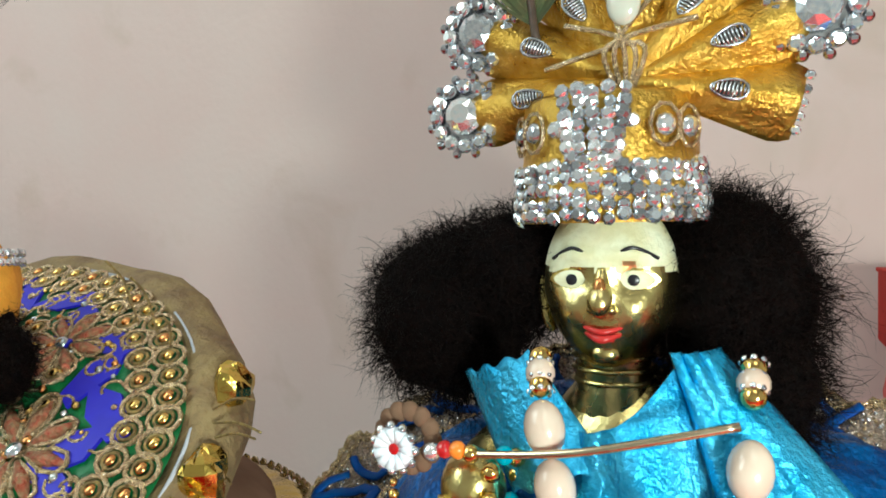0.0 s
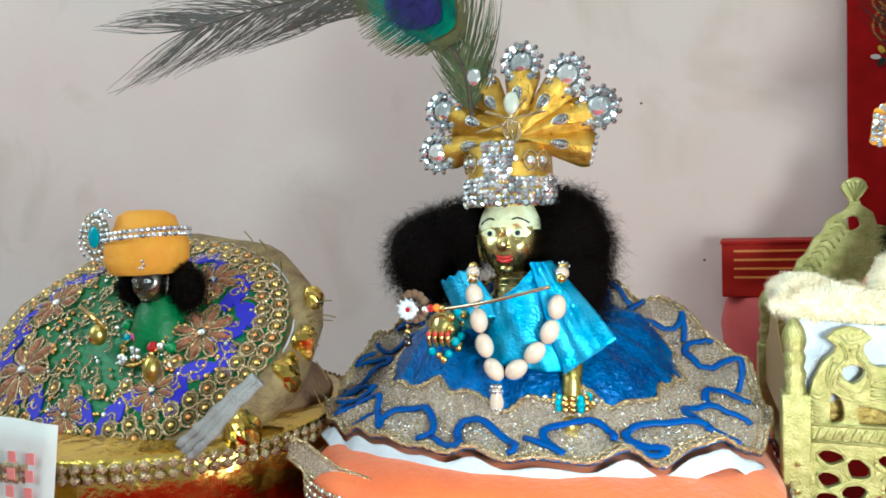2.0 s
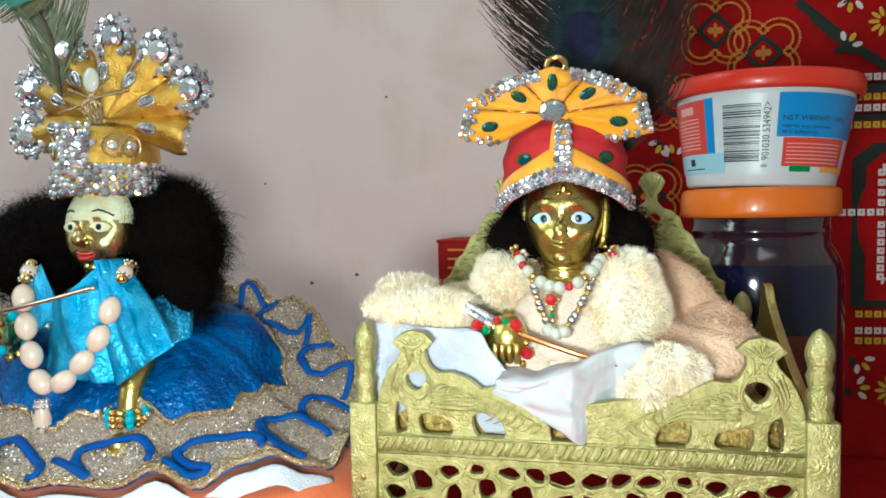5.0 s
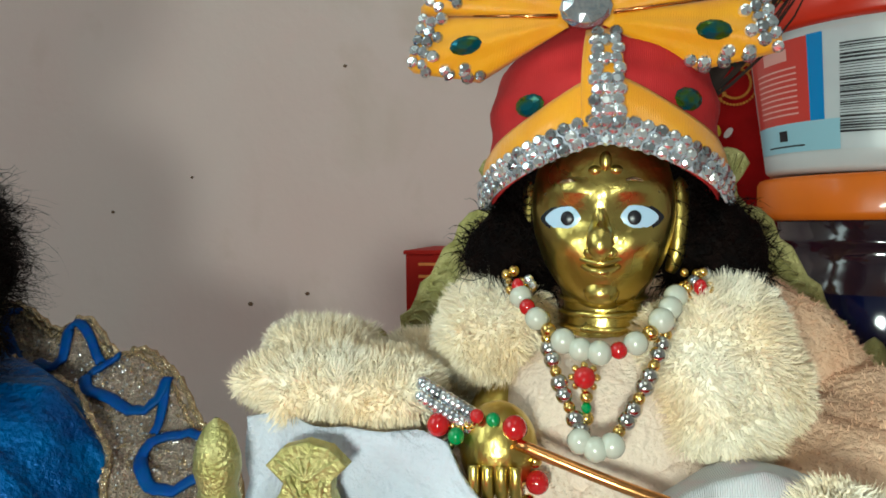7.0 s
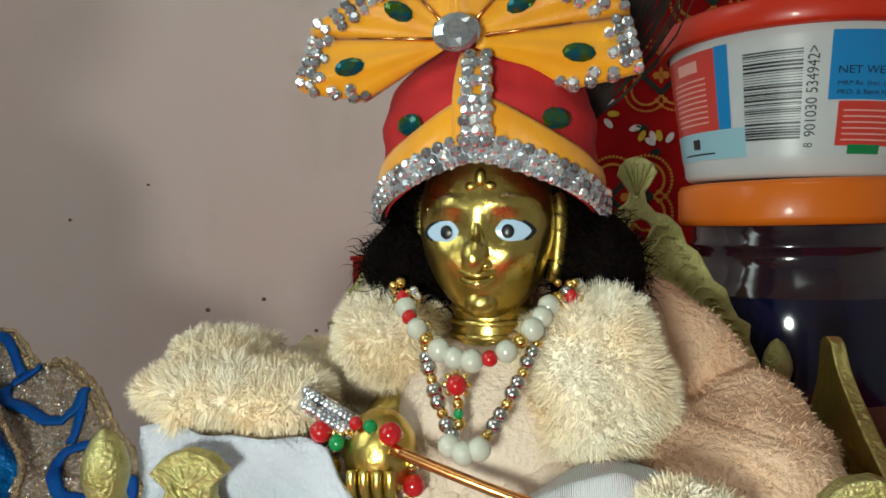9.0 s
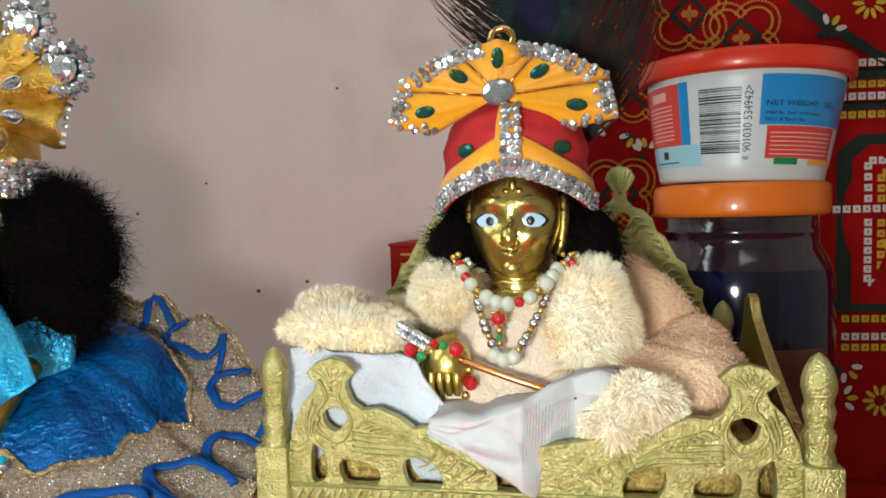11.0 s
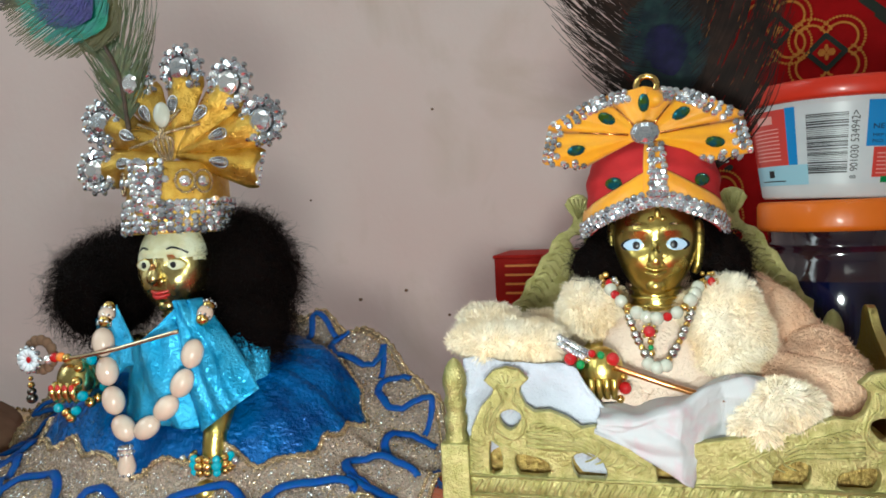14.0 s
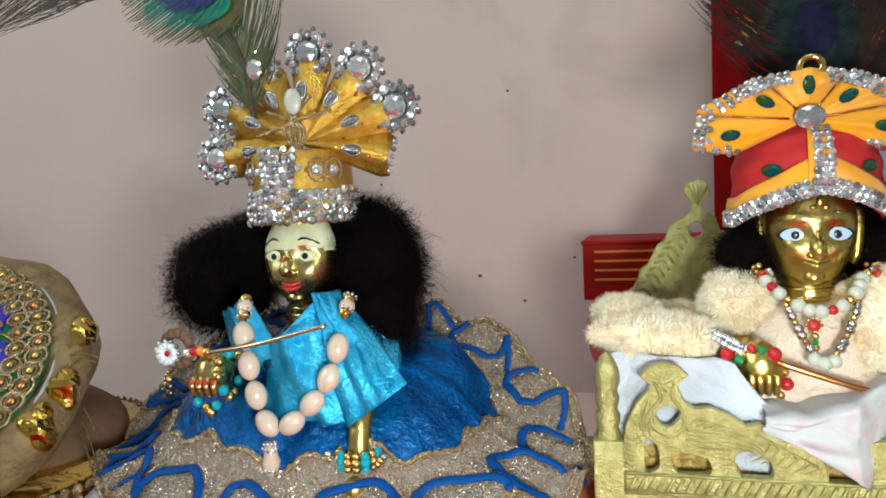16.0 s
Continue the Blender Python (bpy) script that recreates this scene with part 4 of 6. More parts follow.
wig("black_wig", [((-0.0730, 0.202, 0.1205), (0.0235, 0.020, 0.0235)), ((-0.0540, 0.205, 0.1340), (0.024, 0.017, 0.0165)), ((0.0055, 0.205, 0.1270), (0.0205, 0.020, 0.0245)),
                  ((0.0100, 0.200, 0.1065), (0.0155, 0.016, 0.0185)), ((-0.0225, 0.212, 0.1450), (0.030, 0.016, 0.0130)), ((0.0000, 0.208, 0.1380), (0.020, 0.016, 0.0165))],
    17000, "bushy black curly wig on the blue-robed idol", 31, 0.0023, (0.008, 0.018), 0.00012)
wig("short_black_wig", [((0.166, 0.226, 0.124), (0.012, 0.012, 0.015)), ((0.2155, 0.226, 0.124), (0.0125, 0.012, 0.0145)), ((0.189, 0.232, 0.143), (0.025, 0.014, 0.018)), ((0.204, 0.228, 0.137), (0.010, 0.010, 0.012)),
                        ((0.173, 0.229, 0.137), (0.009, 0.010, 0.012))],
    5000, "short black curly wig on the brass idol", 32, 0.0010, (0.005, 0.011))


# ---- the blue-robed idol's cushion, dress and ornaments ----
def cushion(u, v):
    a = 2 * math.pi * u
    sq = lambda t: math.copysign(abs(t) ** 0.55, t)
    r = math.sin(math.pi * v) ** 0.45
    x, y = -0.008 + 0.112 * r * sq(math.cos(a)), 0.195 + 0.098 * r * sq(math.sin(a))
    z = 0.0140 - 0.019 * math.copysign(abs(math.cos(math.pi * v)) ** 0.6, math.cos(math.pi * v)) * -1
    return (x, y, z + 0.0012 * fbm((x, y, z), 40))


seat = thing("orange_cushion", "orange satin cushion with gold sequin trim", "cushion", (-0.008, 0.195, TOP))
part("cover", Mesh().sheet(lambda u, v: cushion(u, 1 - v), 72, 24, M_ORANGE, closed=True), seat)
stand = Mesh().box((-0.008, 0.195, -0.0065), (0.216, 0.19, 0.011), M_GOLDDARK, bev=0.003)
part("stand", stand, seat, "low stand wrapped in gold brocade")
rng = random.Random(5)
trim = Mesh()
for k in range(260):
    u = k / 260
    p = Vector(cushion(u, 0.50))
    c = Vector((-0.008, 0.195, p.z))
    d = (p - c).normalized()
    for row in range(3):
        q = p + d * 0.0015 + Vector((0, 0, 0.0075 - 0.0042 * row))
        trim.gem(q, 0.0017, M_LACEWIRE if (k + row) % 3 else M_STONE, d + Vector((rng.uniform(-.3, .3), rng.uniform(-.3, .3), rng.uniform(-.3, .3))), 6)
part("sequin_trim", trim, seat, "gold sequin trim")


SKC = Vector((-0.018, 0.198, 0))


def skirt(u, v):
    """u round the idol from the right, v from the waist to the hem."""
    a = 2 * math.pi * u
    c, s = math.cos(a), math.sin(a)
    ry = 0.074 if s < 0 else 0.050
    rx = 0.119 if c > 0 else 0.116
    back = max(0, s) ** 1.1
    x, y = SKC.x + c * (0.022 + (rx - 0.022) * v), SKC.y + s * (0.018 + (ry - 0.018) * v)
    z0 = np.interp(v, (0, 0.25, 0.42, 0.54, 0.64, 0.8, 1.0), (0.084, 0.081, 0.074, 0.061, 0.0485, 0.0420, 0.0375))
    z = z0 + 0.066 * back * v ** 1.1 + 0.006 * math.sin(2 * a + 0.6) * math.sin(math.pi * clamp(v * 1.7)) * (1 - back)
    pl = math.sin(a * 17 + 1.5 * math.sin(a * 5)) * (0.0016 * v + 0.0030 * clamp((v - 0.5) * 2) * clamp(c * 1.4 - 0.2)) + math.sin(a * 31 + 2) * 0.0010 * v
    z += pl + 0.004 * fbm((x, y, 0.05), 38) * clamp(v * 2)
    return Vector((x, y, z))


EDGE = 0.56
wav = lambda u: EDGE + 0.016 * math.sin(2 * math.pi * u * 19) + 0.02 * math.sin(2 * math.pi * u * 7)
dress = thing("blue_dress", "bright blue satin dress with gold glitter lace hem", "dress", (-0.018, 0.198, 0.04))
part("skirt", Mesh().sheet(lambda u, v: skirt(u, v), 220, 26, M_BLUE, closed=True, thick=0.0008), dress)


def hem(u, v):
    e = wav(u)
    p = skirt(u, e + (1.0 - e) * v)
    a = 2 * math.pi * u
    n = Vector((0.25 * math.cos(a), 0.25 * math.sin(a) - 0.35, 0.9)).normalized()
    return p + n * (0.0011 + 0.0007 * math.sin(u * 900) * math.sin(v * 40))


lace = part("lace_hem", Mesh().sheet(hem, 300, 12, M_LACE, closed=True, thick=0.0006), dress, "gold glitter lace hem with blue scrolls")
cord = Mesh()


def scroll(k):
    """One flat cord sewn on the lace in an S; t runs along it, w across."""
    def at_(t):
        u = (k / 15 + (t - 0.5) * 0.056 + 0.013 * math.sin(t * 9.4)) % 1
        return hem(u, clamp(0.58 + 0.30 * math.sin(t * 7.2 + 0.5 * (k % 2)), 0.05, 0.97))

    def strip(t, w):
        p, d = at_(t), (at_(min(1, t + 0.02)) - at_(max(0, t - 0.02))).normalized()
        side = d.cross(Vector((0, -0.45, 0.9))).normalized()
        h = 0.0014 * (0.35 + 0.65 * math.sin(math.pi * clamp(t, 0.03, 0.97)) ** 0.4)
        return p + side * h * (2 * w - 1) + Vector((0, -0.0006, 0.0014 + 0.0006 * math.sin(math.pi * w)))

    return strip


for k in range(15):
    cord.sheet(scroll(k), 30, 4, M_BLUECORD, thick=0.0012)
part("blue_scroll", cord, lace, "thick blue cord scrolls")
braidm = Mesh()
for vv, r in ((0.03, 0.0012), (0.90, 0.0008), (0.985, 0.0011)):
    braidm.tube([hem(i / 400, vv) + Vector((0, -0.0004, 0.0006 + 0.0004 * (i % 2))) for i in range(401)], r, M_LACEWIRE, 6, False)
part("gold_braid", braidm, lace)
glit = Mesh()
rng = random.Random(8)
for k in range(5200):
    p = hem(rng.random(), rng.random())
    glit.gem(p + Vector((0, -0.0004, 0.0006)), rng.uniform(0.0003, 0.0007), M_LACEWIRE if rng.random() < 0.6 else M_STONE, (rng.uniform(-.7, .7), -0.7, rng.uniform(0, 1)), 5)
tagged(part("glitter", glit, lace), kind="stuff")


def lining(u, v):
    a = 0.585 + 0.36 * u
    p = skirt(a, 1.0)
    return p + Vector((0.004 * v * math.cos(6.28 * a), -0.003 * v, -0.003 - (0.0115 + 0.003 * math.sin(u * 21)) * v * math.sin(math.pi * clamp(u, 0.02, 0.98)) ** 0.4))


part("lining", Mesh().sheet(lining, 60, 6, M_COTTON, thick=0.0006), dress, "white cotton lining showing below the hem")



def ribbon(u, v):
    p = Vector((-0.120, 0.128, 0.0370)).lerp(Vector((-0.004, 0.1000, 0.0135)), u)
    return p + Vector((0.0, -0.004 * math.sin(math.pi * u) - 0.004 * v, -0.0105 * v + 0.0012 * math.sin(17 * u + 2 * v)))


rbn = part("lace_ribbon", Mesh().sheet(ribbon, 60, 6, M_LACE, thick=0.0007), dress, "silver-gold lace ribbon hanging over the cushion")
edge_ = Mesh()
for k in range(70):
    for vv in (0.04, 0.96):
        edge_.ball(Vector(ribbon(k / 69, vv)) + Vector((0, -0.0008, 0)), (0.0011, 0.0009, 0.0011), M_LACEWIRE, 6, 5)
tagged(part("ribbon_edge", edge_, rbn), kind="stuff")

shawl = thing("tissue_shawl", "shiny sky-blue tissue shawl crossed over the chest", "shawl", (-0.02, 0.175, 0.08))


def wrap(u, v):
    # the band over the chest: from the shoulders to a pointed end at the right
    x = -0.056 + 0.075 * u
    arc = math.sin(math.pi * clamp(u))
    y = 0.196 - 0.027 * arc - 0.008 * v
    z = 0.1020 - 0.040 * v + 0.004 * math.cos(math.pi * u * 2) - 0.012 * (1 - abs(u - 0.47) * 2) * (1 - v)
    return (x + 0.004 * v * (u - 0.5), y + 0.004 * fbm((u, v, 2), 4), z)


part("chest_band", Mesh().sheet(wrap, 60, 24, M_TISSUE, thick=0.0007), shawl)


def flap(u, v):
    # the stiff end of the shawl that sticks out in front of the arm
    A, B, C, D = Vector((-0.0060, 0.1630, 0.1200)), Vector((0.0030, 0.1700, 0.1200)), Vector((0.0345, 0.1580, 0.0855)), Vector((0.0110, 0.1515, 0.0690))
    p = A * (1 - u) * (1 - v) + B * u * (1 - v) + C * u * v + D * (1 - u) * v
    return p + Vector((0, -0.004 * math.sin(math.pi * u) + 0.003 * fbm((u * 2, v, 3), 2.4), 0.0))


part("loose_end", Mesh().sheet(flap, 24, 28, M_TISSUE, thick=0.0006), shawl)


def cross(u, v):
    A, B, C, D = Vector((-0.0250, 0.1610, 0.1020)), Vector((-0.0035, 0.1650, 0.1195)), Vector((0.013, 0.1540, 0.0700)), Vector((-0.028, 0.1580, 0.0730))
    p = A * (1 - u) * (1 - v) + B * u * (1 - v) + C * u * v + D * (1 - u) * v
    p.z -= 0.004 * math.sin(math.pi * u) * (1 - v) ** 2
    return p + Vector((0, -0.007 * math.sin(math.pi * u) + 0.0032 * fbm((u * 2, v, 5), 2.4), 0))


part("crossed_fold", Mesh().sheet(cross, 30, 30, M_TISSUE, thick=0.0006), shawl)


def lapel(u, v):
    A, B, C, D = Vector((-0.0580, 0.1790, 0.1090)), Vector((-0.0385, 0.1690, 0.1170)), Vector((-0.0185, 0.1575, 0.0960)), Vector((-0.040, 0.1610, 0.086))
    p = A * (1 - u) * (1 - v) + B * u * (1 - v) + C * u * v + D * (1 - u) * v
    return p + Vector((0, -0.003 * math.sin(math.pi * u), 0.0008 * math.sin(20 * u)))


part("lapel", Mesh().sheet(lapel, 20, 20, M_TISSUE, thick=0.0006), shawl)

neck = thing("pearl_necklace", "long necklace of oval cream pearls with gold spacers", "necklace", (-0.02, 0.1560, 0.05))
path = curve3([(-0.0330, 0.1580, 0.1190), (-0.0310, 0.1510, 0.1090), (-0.0285, 0.1485, 0.0975), (-0.0262, 0.1475, 0.0860), (-0.0225, 0.1470, 0.0745), (-0.0185, 0.1465, 0.0695),
               (-0.0118, 0.1465, 0.0705), (-0.0028, 0.1470, 0.0780), (0.0046, 0.1480, 0.0870), (0.0082, 0.1510, 0.0975), (0.0092, 0.1560, 0.1090), (0.0098, 0.1640, 0.1180)], 10)
acc = [0.0]
for a, b in zip(path, path[1:]):
    acc.append(acc[-1] + (b - a).length)


def along(s):
    for i in range(len(path) - 1):
        if acc[i + 1] >= s:
            t = (s - acc[i]) / (acc[i + 1] - acc[i])
            return path[i].lerp(path[i + 1], t), (path[i + 1] - path[i]).normalized()
    return path[-1], (path[-1] - path[-2]).normalized()


pl = 0.0119
oval = Mesh().ball((0, 0, 0), (0.0043, 0.0043, 0.0059), M_PEARL, 14, 10).data("pearl")
s = 0.0165
while s < acc[-1] - 0.013:
    p, d = along(s)
    ob = new("pearl", oval)
    ob.parent = neck
    ob.matrix_basis = Matrix.Translation(p - neck.location) @ d.to_track_quat("Z", "Y").to_matrix().to_4x4()
    s += pl
for end_ in (0, 1):
    sp = Mesh()
    for s_ in (0.001, 0.0045, 0.0075):
        e = acc[-1] - s_ if end_ else s_
        p, d = along(e)
        sp.ball(p, 0.0026 if s_ != 0.0045 else 0.0033, M_GOLDBEAD if s_ != 0.0045 else M_PEARL, 10, 7)
        for k in range(8):
            q = d.to_track_quat("Z", "Y").to_matrix()
            a = k * math.pi / 4
            sp.gem(p + q @ Vector((0.0026 * math.cos(a), 0.0026 * math.sin(a), 0.0013)), 0.0007, M_STONE, q @ Vector((math.cos(a), math.sin(a), 0)), 6)
    part("gold_spacer", sp, neck)
pend = Mesh()
c = Vector((-0.0195, 0.1455, 0.0600))
for z, r in ((0.0035, 0.0024), (0.0015, 0.0029), (-0.0068, 0.0027)):
    for k in range(9):
        a = k * 2 * math.pi / 9
        pend.gem(c + Vector((r * math.cos(a), r * math.sin(a), z)), 0.0009, M_STONE, (math.cos(a), math.sin(a), 0), 6)
pend.lathe([(0.0012, 0.004), (0.0024, 0.002), (0.0026, 0.0), (0.0036, -0.004), (0.0028, -0.0075), (0.0012, -0.0098), (0.0001, -0.0105)], c, M_PEARL, 14)
part("pendant", pend, neck, "drop pendant ringed with rhinestones")

solo("thin_flute", Mesh().tube(curve3([(-0.0475, 0.1475, 0.0985), (-0.022, 0.1435, 0.1030), (0.0068, 0.1465, 0.1100)], 8), 0.00085, M_FLUTE, 8),
     "thin silvery flute rod held by the blue-robed idol", "flute")

brc = thing("flower_bracelet", "bracelet with a white enamel flower and coloured beads", "bracelet", (-0.06, 0.15, 0.095))
fl = Mesh()
fc = Vector((-0.0632, 0.1465, 0.0985))
for k in range(11):
    a = 2 * math.pi * k / 11
    dirn = Vector((math.cos(a), 0, math.sin(a)))
    fl.ball(fc + dirn * 0.0050 + Vector((0, -0.0004, 0)), 0.0011, M_STONE, 8, 6)
    fl.tube([fc + dirn * 0.0014, fc + dirn * 0.0046 + Vector((0, -0.001, 0))], [0.0009, 0.0014], M_EYEW, 8)
fl.ball(fc, (0.0019, 0.0012, 0.0019), M_REDBEAD, 10, 7)
part("flower", fl, brc, "white enamel flower with a red centre")
rib = Mesh()
for k in range(13):
    a = 2 * math.pi * k / 13
    d1 = Vector((math.cos(a), 0, math.sin(a)))
    rib.ball(fc + Vector((0.001, 0.0045, 0.001)) + d1 * 0.0062, (0.0024, 0.0016, 0.0024), M_BROWN, 8, 6)
part("maroon_rosette", rib, brc, "dark maroon rosette")
bd = Mesh()
for k in range(9):
    a = 2 * math.pi * k / 9
    bd.ball((-0.0405 + 0.0012 * math.sin(a * 2), 0.1545 + 0.0085 * math.sin(a), 0.0880 + 0.0088 * math.cos(a)), 0.0022, (M_TEALBEAD, M_GOLDBEAD, M_GOLDBEAD)[k % 3], 10, 7)
for x, z, mt in ((-0.0545, 0.0985, M_STONE), (-0.0515, 0.0993, M_REDBEAD), (-0.0485, 0.0995, M_ORANGEBEAD), (-0.0455, 0.0990, M_GOLDBEAD), (-0.0430, 0.0775, M_TEALBEAD), (-0.0475, 0.0765, M_GOLDBEAD), (-0.0515, 0.0785, M_TEALBEAD), (-0.0455, 0.0745, M_GOLDBEAD)):
    bd.ball((x, 0.1470, z), 0.0020, mt, 10, 7)
for k in range(4):
    bd.ball((-0.0640, 0.1470, 0.0905 - 0.0028 * k), 0.0010 + 0.0004 * k, M_GOLDBEAD if k < 2 else M_DARKMETAL, 8, 6)
part("bead_string", bd, brc, "turquoise and gold beads")

bng = thing("beaded_bangle", "gold and turquoise beaded bangle on the brass wrist", "bangle", (0.014, 0.153, 0.057))
bm_ = Mesh()
for k in range(14):
    a = 2 * math.pi * k / 14
    for dz in (-0.0022, 0.0, 0.0022):
        bm_.ball((0.0140 + 0.0078 * math.cos(a), 0.1535 + 0.0070 * math.sin(a), 0.0570 + dz * 1.15), 0.0017 if dz else 0.0021, M_TEALBEAD if (k % 3 == 0) else M_GOLDBEAD, 8, 6)
for s in (-1, 1):
    for k in range(3):
        bm_.ball((0.0140 + s * (0.0090 + 0.0013 * k), 0.1505, 0.0570 + 0.0014 * (k - 1)), 0.0016, M_GOLDBEAD if k < 2 else M_STONE, 8, 6)
tagged(part("bead_ring", bm_, bng), kind="stuff")

# crown of rhinestones with a fan of gold leaves
crown = thing("rhinestone_crown", "tall rhinestone crown with fanned gold fabric leaves", "crown", (-0.021, 0.195, 0.148))
CC = Vector((-0.0235, 0.1965, 0))
band = Mesh().lathe([(0.0230, 0.1475), (0.0238, 0.1560), (0.0225, 0.1640), (0.0222, 0.1780), (0.0212, 0.1790), (0.0212, 0.1480)], CC, M_GOLDFAB, 40)
part("band", band, crown, "gold fabric band")
st = []
rng = random.Random(21)
for k in range(44):
    a = 2 * math.pi * k / 44
    d = Vector((math.cos(a), math.sin(a), 0))
    for row in range(5):
        z = 0.1490 + 0.0030 * row
        st.append((CC + d * (0.0240 - 0.0002 * row) + Vector((0, 0, z + rng.uniform(-0.0007, 0.0007))), 0.0019 * rng.uniform(0.8, 1.2), d + Vector((rng.uniform(-.35, .35), rng.uniform(-.35, .35), rng.uniform(-.35, .35)))))
for row in range(7):
    for k in range(7):
        a = -math.pi / 2 + (k - 3) * 0.115 * (1 + 0.05 * row)
        d = Vector((math.cos(a), math.sin(a), 0))
        if abs(k - 3) <= 3 - abs(row - 3) * 0.3:
            st.append((CC + d * 0.0238 + Vector((rng.uniform(-0.0006, 0.0006), 0, 0.1625 + 0.0026 * row + rng.uniform(-0.0006, 0.0006))), 0.0019 * rng.uniform(0.8, 1.2), d + Vector((rng.uniform(-.35, .35), 0, rng.uniform(-.35, .35)))))
stones("rhinestone", st, crown, n=7, h=0.8)
for sx in (-1, 1):
    for a0 in (0.72, 1.05):
        a = -math.pi / 2 + sx * a0
        d = Vector((math.cos(a), math.sin(a), 0))
        mo = Mesh()
        c = CC + d * 0.0236 + Vector((0, 0, 0.1700))
        sd = Vector((-d.y, d.x, 0))
        ring = [c + sd * 0.0042 * math.cos(t / 10 * 6.283) + Vector((0, 0, 0.0050 * math.sin(t / 10 * 6.283))) for t in range(11)]
        mo.tube(ring, 0.0006, M_LACEWIRE, 6, False)
        mo.gem(c, 0.0028, M_STONE, d, 8)
        part("motif", mo, crown, "crystal in a gold wire ring")
FC = Vector((-0.0170, 0.1865, 0.1825))
for k in range(7):
    a = radians(-14 + 33.5 * k)
    L = (0.0390, 0.0405, 0.0405, 0.0415, 0.0415, 0.0420, 0.0420)[k]
    dirn = Vector((math.cos(a), 0.10, math.sin(a) * 0.86))
    perp = Vector((-math.sin(a), 0, math.cos(a)))
    leaf = Mesh()

    def lf(u, v, dirn=dirn, perp=perp, L=L):
        w = 0.0105 * (0.14 + 0.86 * u ** 0.9) * (1 if u < 0.9 else 1 - (u - 0.9) * 2)
        return FC + dirn * L * u + perp * w * (2 * v - 1) + Vector((0, -0.0075 * math.sin(math.pi * v) ** 1.5 * u ** 0.6 + 0.004 * u, 0))

    leaf.sheet(lf, 16, 10, M_GOLDFAB, thick=0.0006)
    lo = part("gold_leaf", leaf, crown, "folded gold fabric leaf")
    g = Mesh()
    at_ = FC + dirn * L * 0.60 + Vector((0, -0.0052, 0))
    long_, wide_ = dirn.normalized(), perp.normalized()
    rim_ = [at_ + long_ * 0.0042 * math.cos(t / 14 * 6.283) + wide_ * 0.0022 * math.sin(t / 14 * 6.283) * (1 + 0.35 * math.cos(t / 14 * 6.283)) for t in range(15)]
    g.tube(rim_, 0.0004, M_SILVER, 5, False)
    for j in range(9):
        c = at_ + long_ * (-0.0034 + 0.00085 * j)
        h_ = wide_ * 0.0021 * math.sqrt(max(0.05, 1 - ((j - 4) / 4.6) ** 2))
        g.tube([c - h_, c + Vector((0, -0.0006, 0)), c + h_], 0.00032, M_SILVER, 5)
    g.ball(at_ + Vector((0, 0.0002, 0)), (0.0026, 0.0006, 0.0026), M_DARKMETAL, 10, 6)
    part("silver_drop", g, lo, "leaf-shaped silver filigree drop")
    if k == 0:
        tip = Mesh()
        for j in range(5):
            tip.gem(FC + dirn * (L + 0.0006) + perp * (0.0040 * (j - 2)) * 0.8 + Vector((0, 0.001, 0)), 0.0013, M_STONE, (0.2, -1, 0), 6)
        part("tip_stones", tip, lo, "small stones along the bare leaf tip", False)
        continue
    fw = Mesh()
    c = FC + dirn * (L + 0.0030) + Vector((0, -0.0008, 0))
    fw.gem(c + Vector((0, -0.001, 0)), 0.0054, M_STONE, (0, -1, 0.05), 10, 0.6)
    for j in range(12):
        b = 2 * math.pi * j / 12
        fw.gem(c + Vector((0.0082 * math.cos(b), -0.0002, 0.0082 * math.sin(b))), 0.0022, M_STONE, (0.35 * math.cos(b), -1, 0.35 * math.sin(b)), 8, 0.8)
        fw.ball(c + Vector((0.0106 * math.cos(b + 0.26), 0.0006, 0.0106 * math.sin(b + 0.26))), 0.0014, M_SILVER, 6, 5)
    fw.ball(c + Vector((0, 0.0012, 0)), (0.0095, 0.0008, 0.0095), M_SILVER, 16, 6)
    part("crystal_flower", fw, lo, "large round crystal ringed with small stones", False)
wires = Mesh()
for k in range(1, 6):
    a = radians(-14 + 33.5 * k + 16.7)
    e = FC + Vector((math.cos(a) * 0.020, -0.0050, math.sin(a) * 0.020))
    wires.tube(curve3([(FC.x + 0.0008 * (k - 3), FC.y - 0.006, 0.1790), (FC.x + 0.0018 * (k - 3), FC.y - 0.009, 0.189), e], 6), 0.0007, M_LACEWIRE, 6)
part("gold_wire", wires, crown)
pd = Mesh().ball(FC + Vector((0.0, -0.0085, 0.0165)), (0.0040, 0.0022, 0.0055), M_PEARLW, 14, 10)
part("pearl_drop", pd, crown, "white pearl drop")

feather("peacock_feather", [(-0.040, 0.186, 0.195), (-0.048, 0.188, 0.228), (-0.082, 0.192, 0.264), (-0.150, 0.196, 0.274), (-0.235, 0.198, 0.268)], (0.0, -1.0, 0.1), 0.030,
        "long peacock feather stuck in the rhinestone crown", 3, 0.080, 0.46, 300, 0.40, (0.55, 0.65), 1.1, 0.08)

# ---- the brass idol's hat, cloak and ornaments ----
hat = thing("jewelled_turban", "red and yellow turban with rhinestone bands and fanned crest", "turban", (0.189, 0.222, 0.15))
HC = Vector((0.1885, 0.2255, 0))


def hatpt(a, z, out=0.0):
    """A place on the turban's side: a from the front, z its height."""
    r = 0.0276 - 0.0135 * clamp((z - 0.159) / 0.022) ** 2.2 + out
    return HC + Vector((r * math.sin(a), -r * 0.95 * math.cos(a), z))


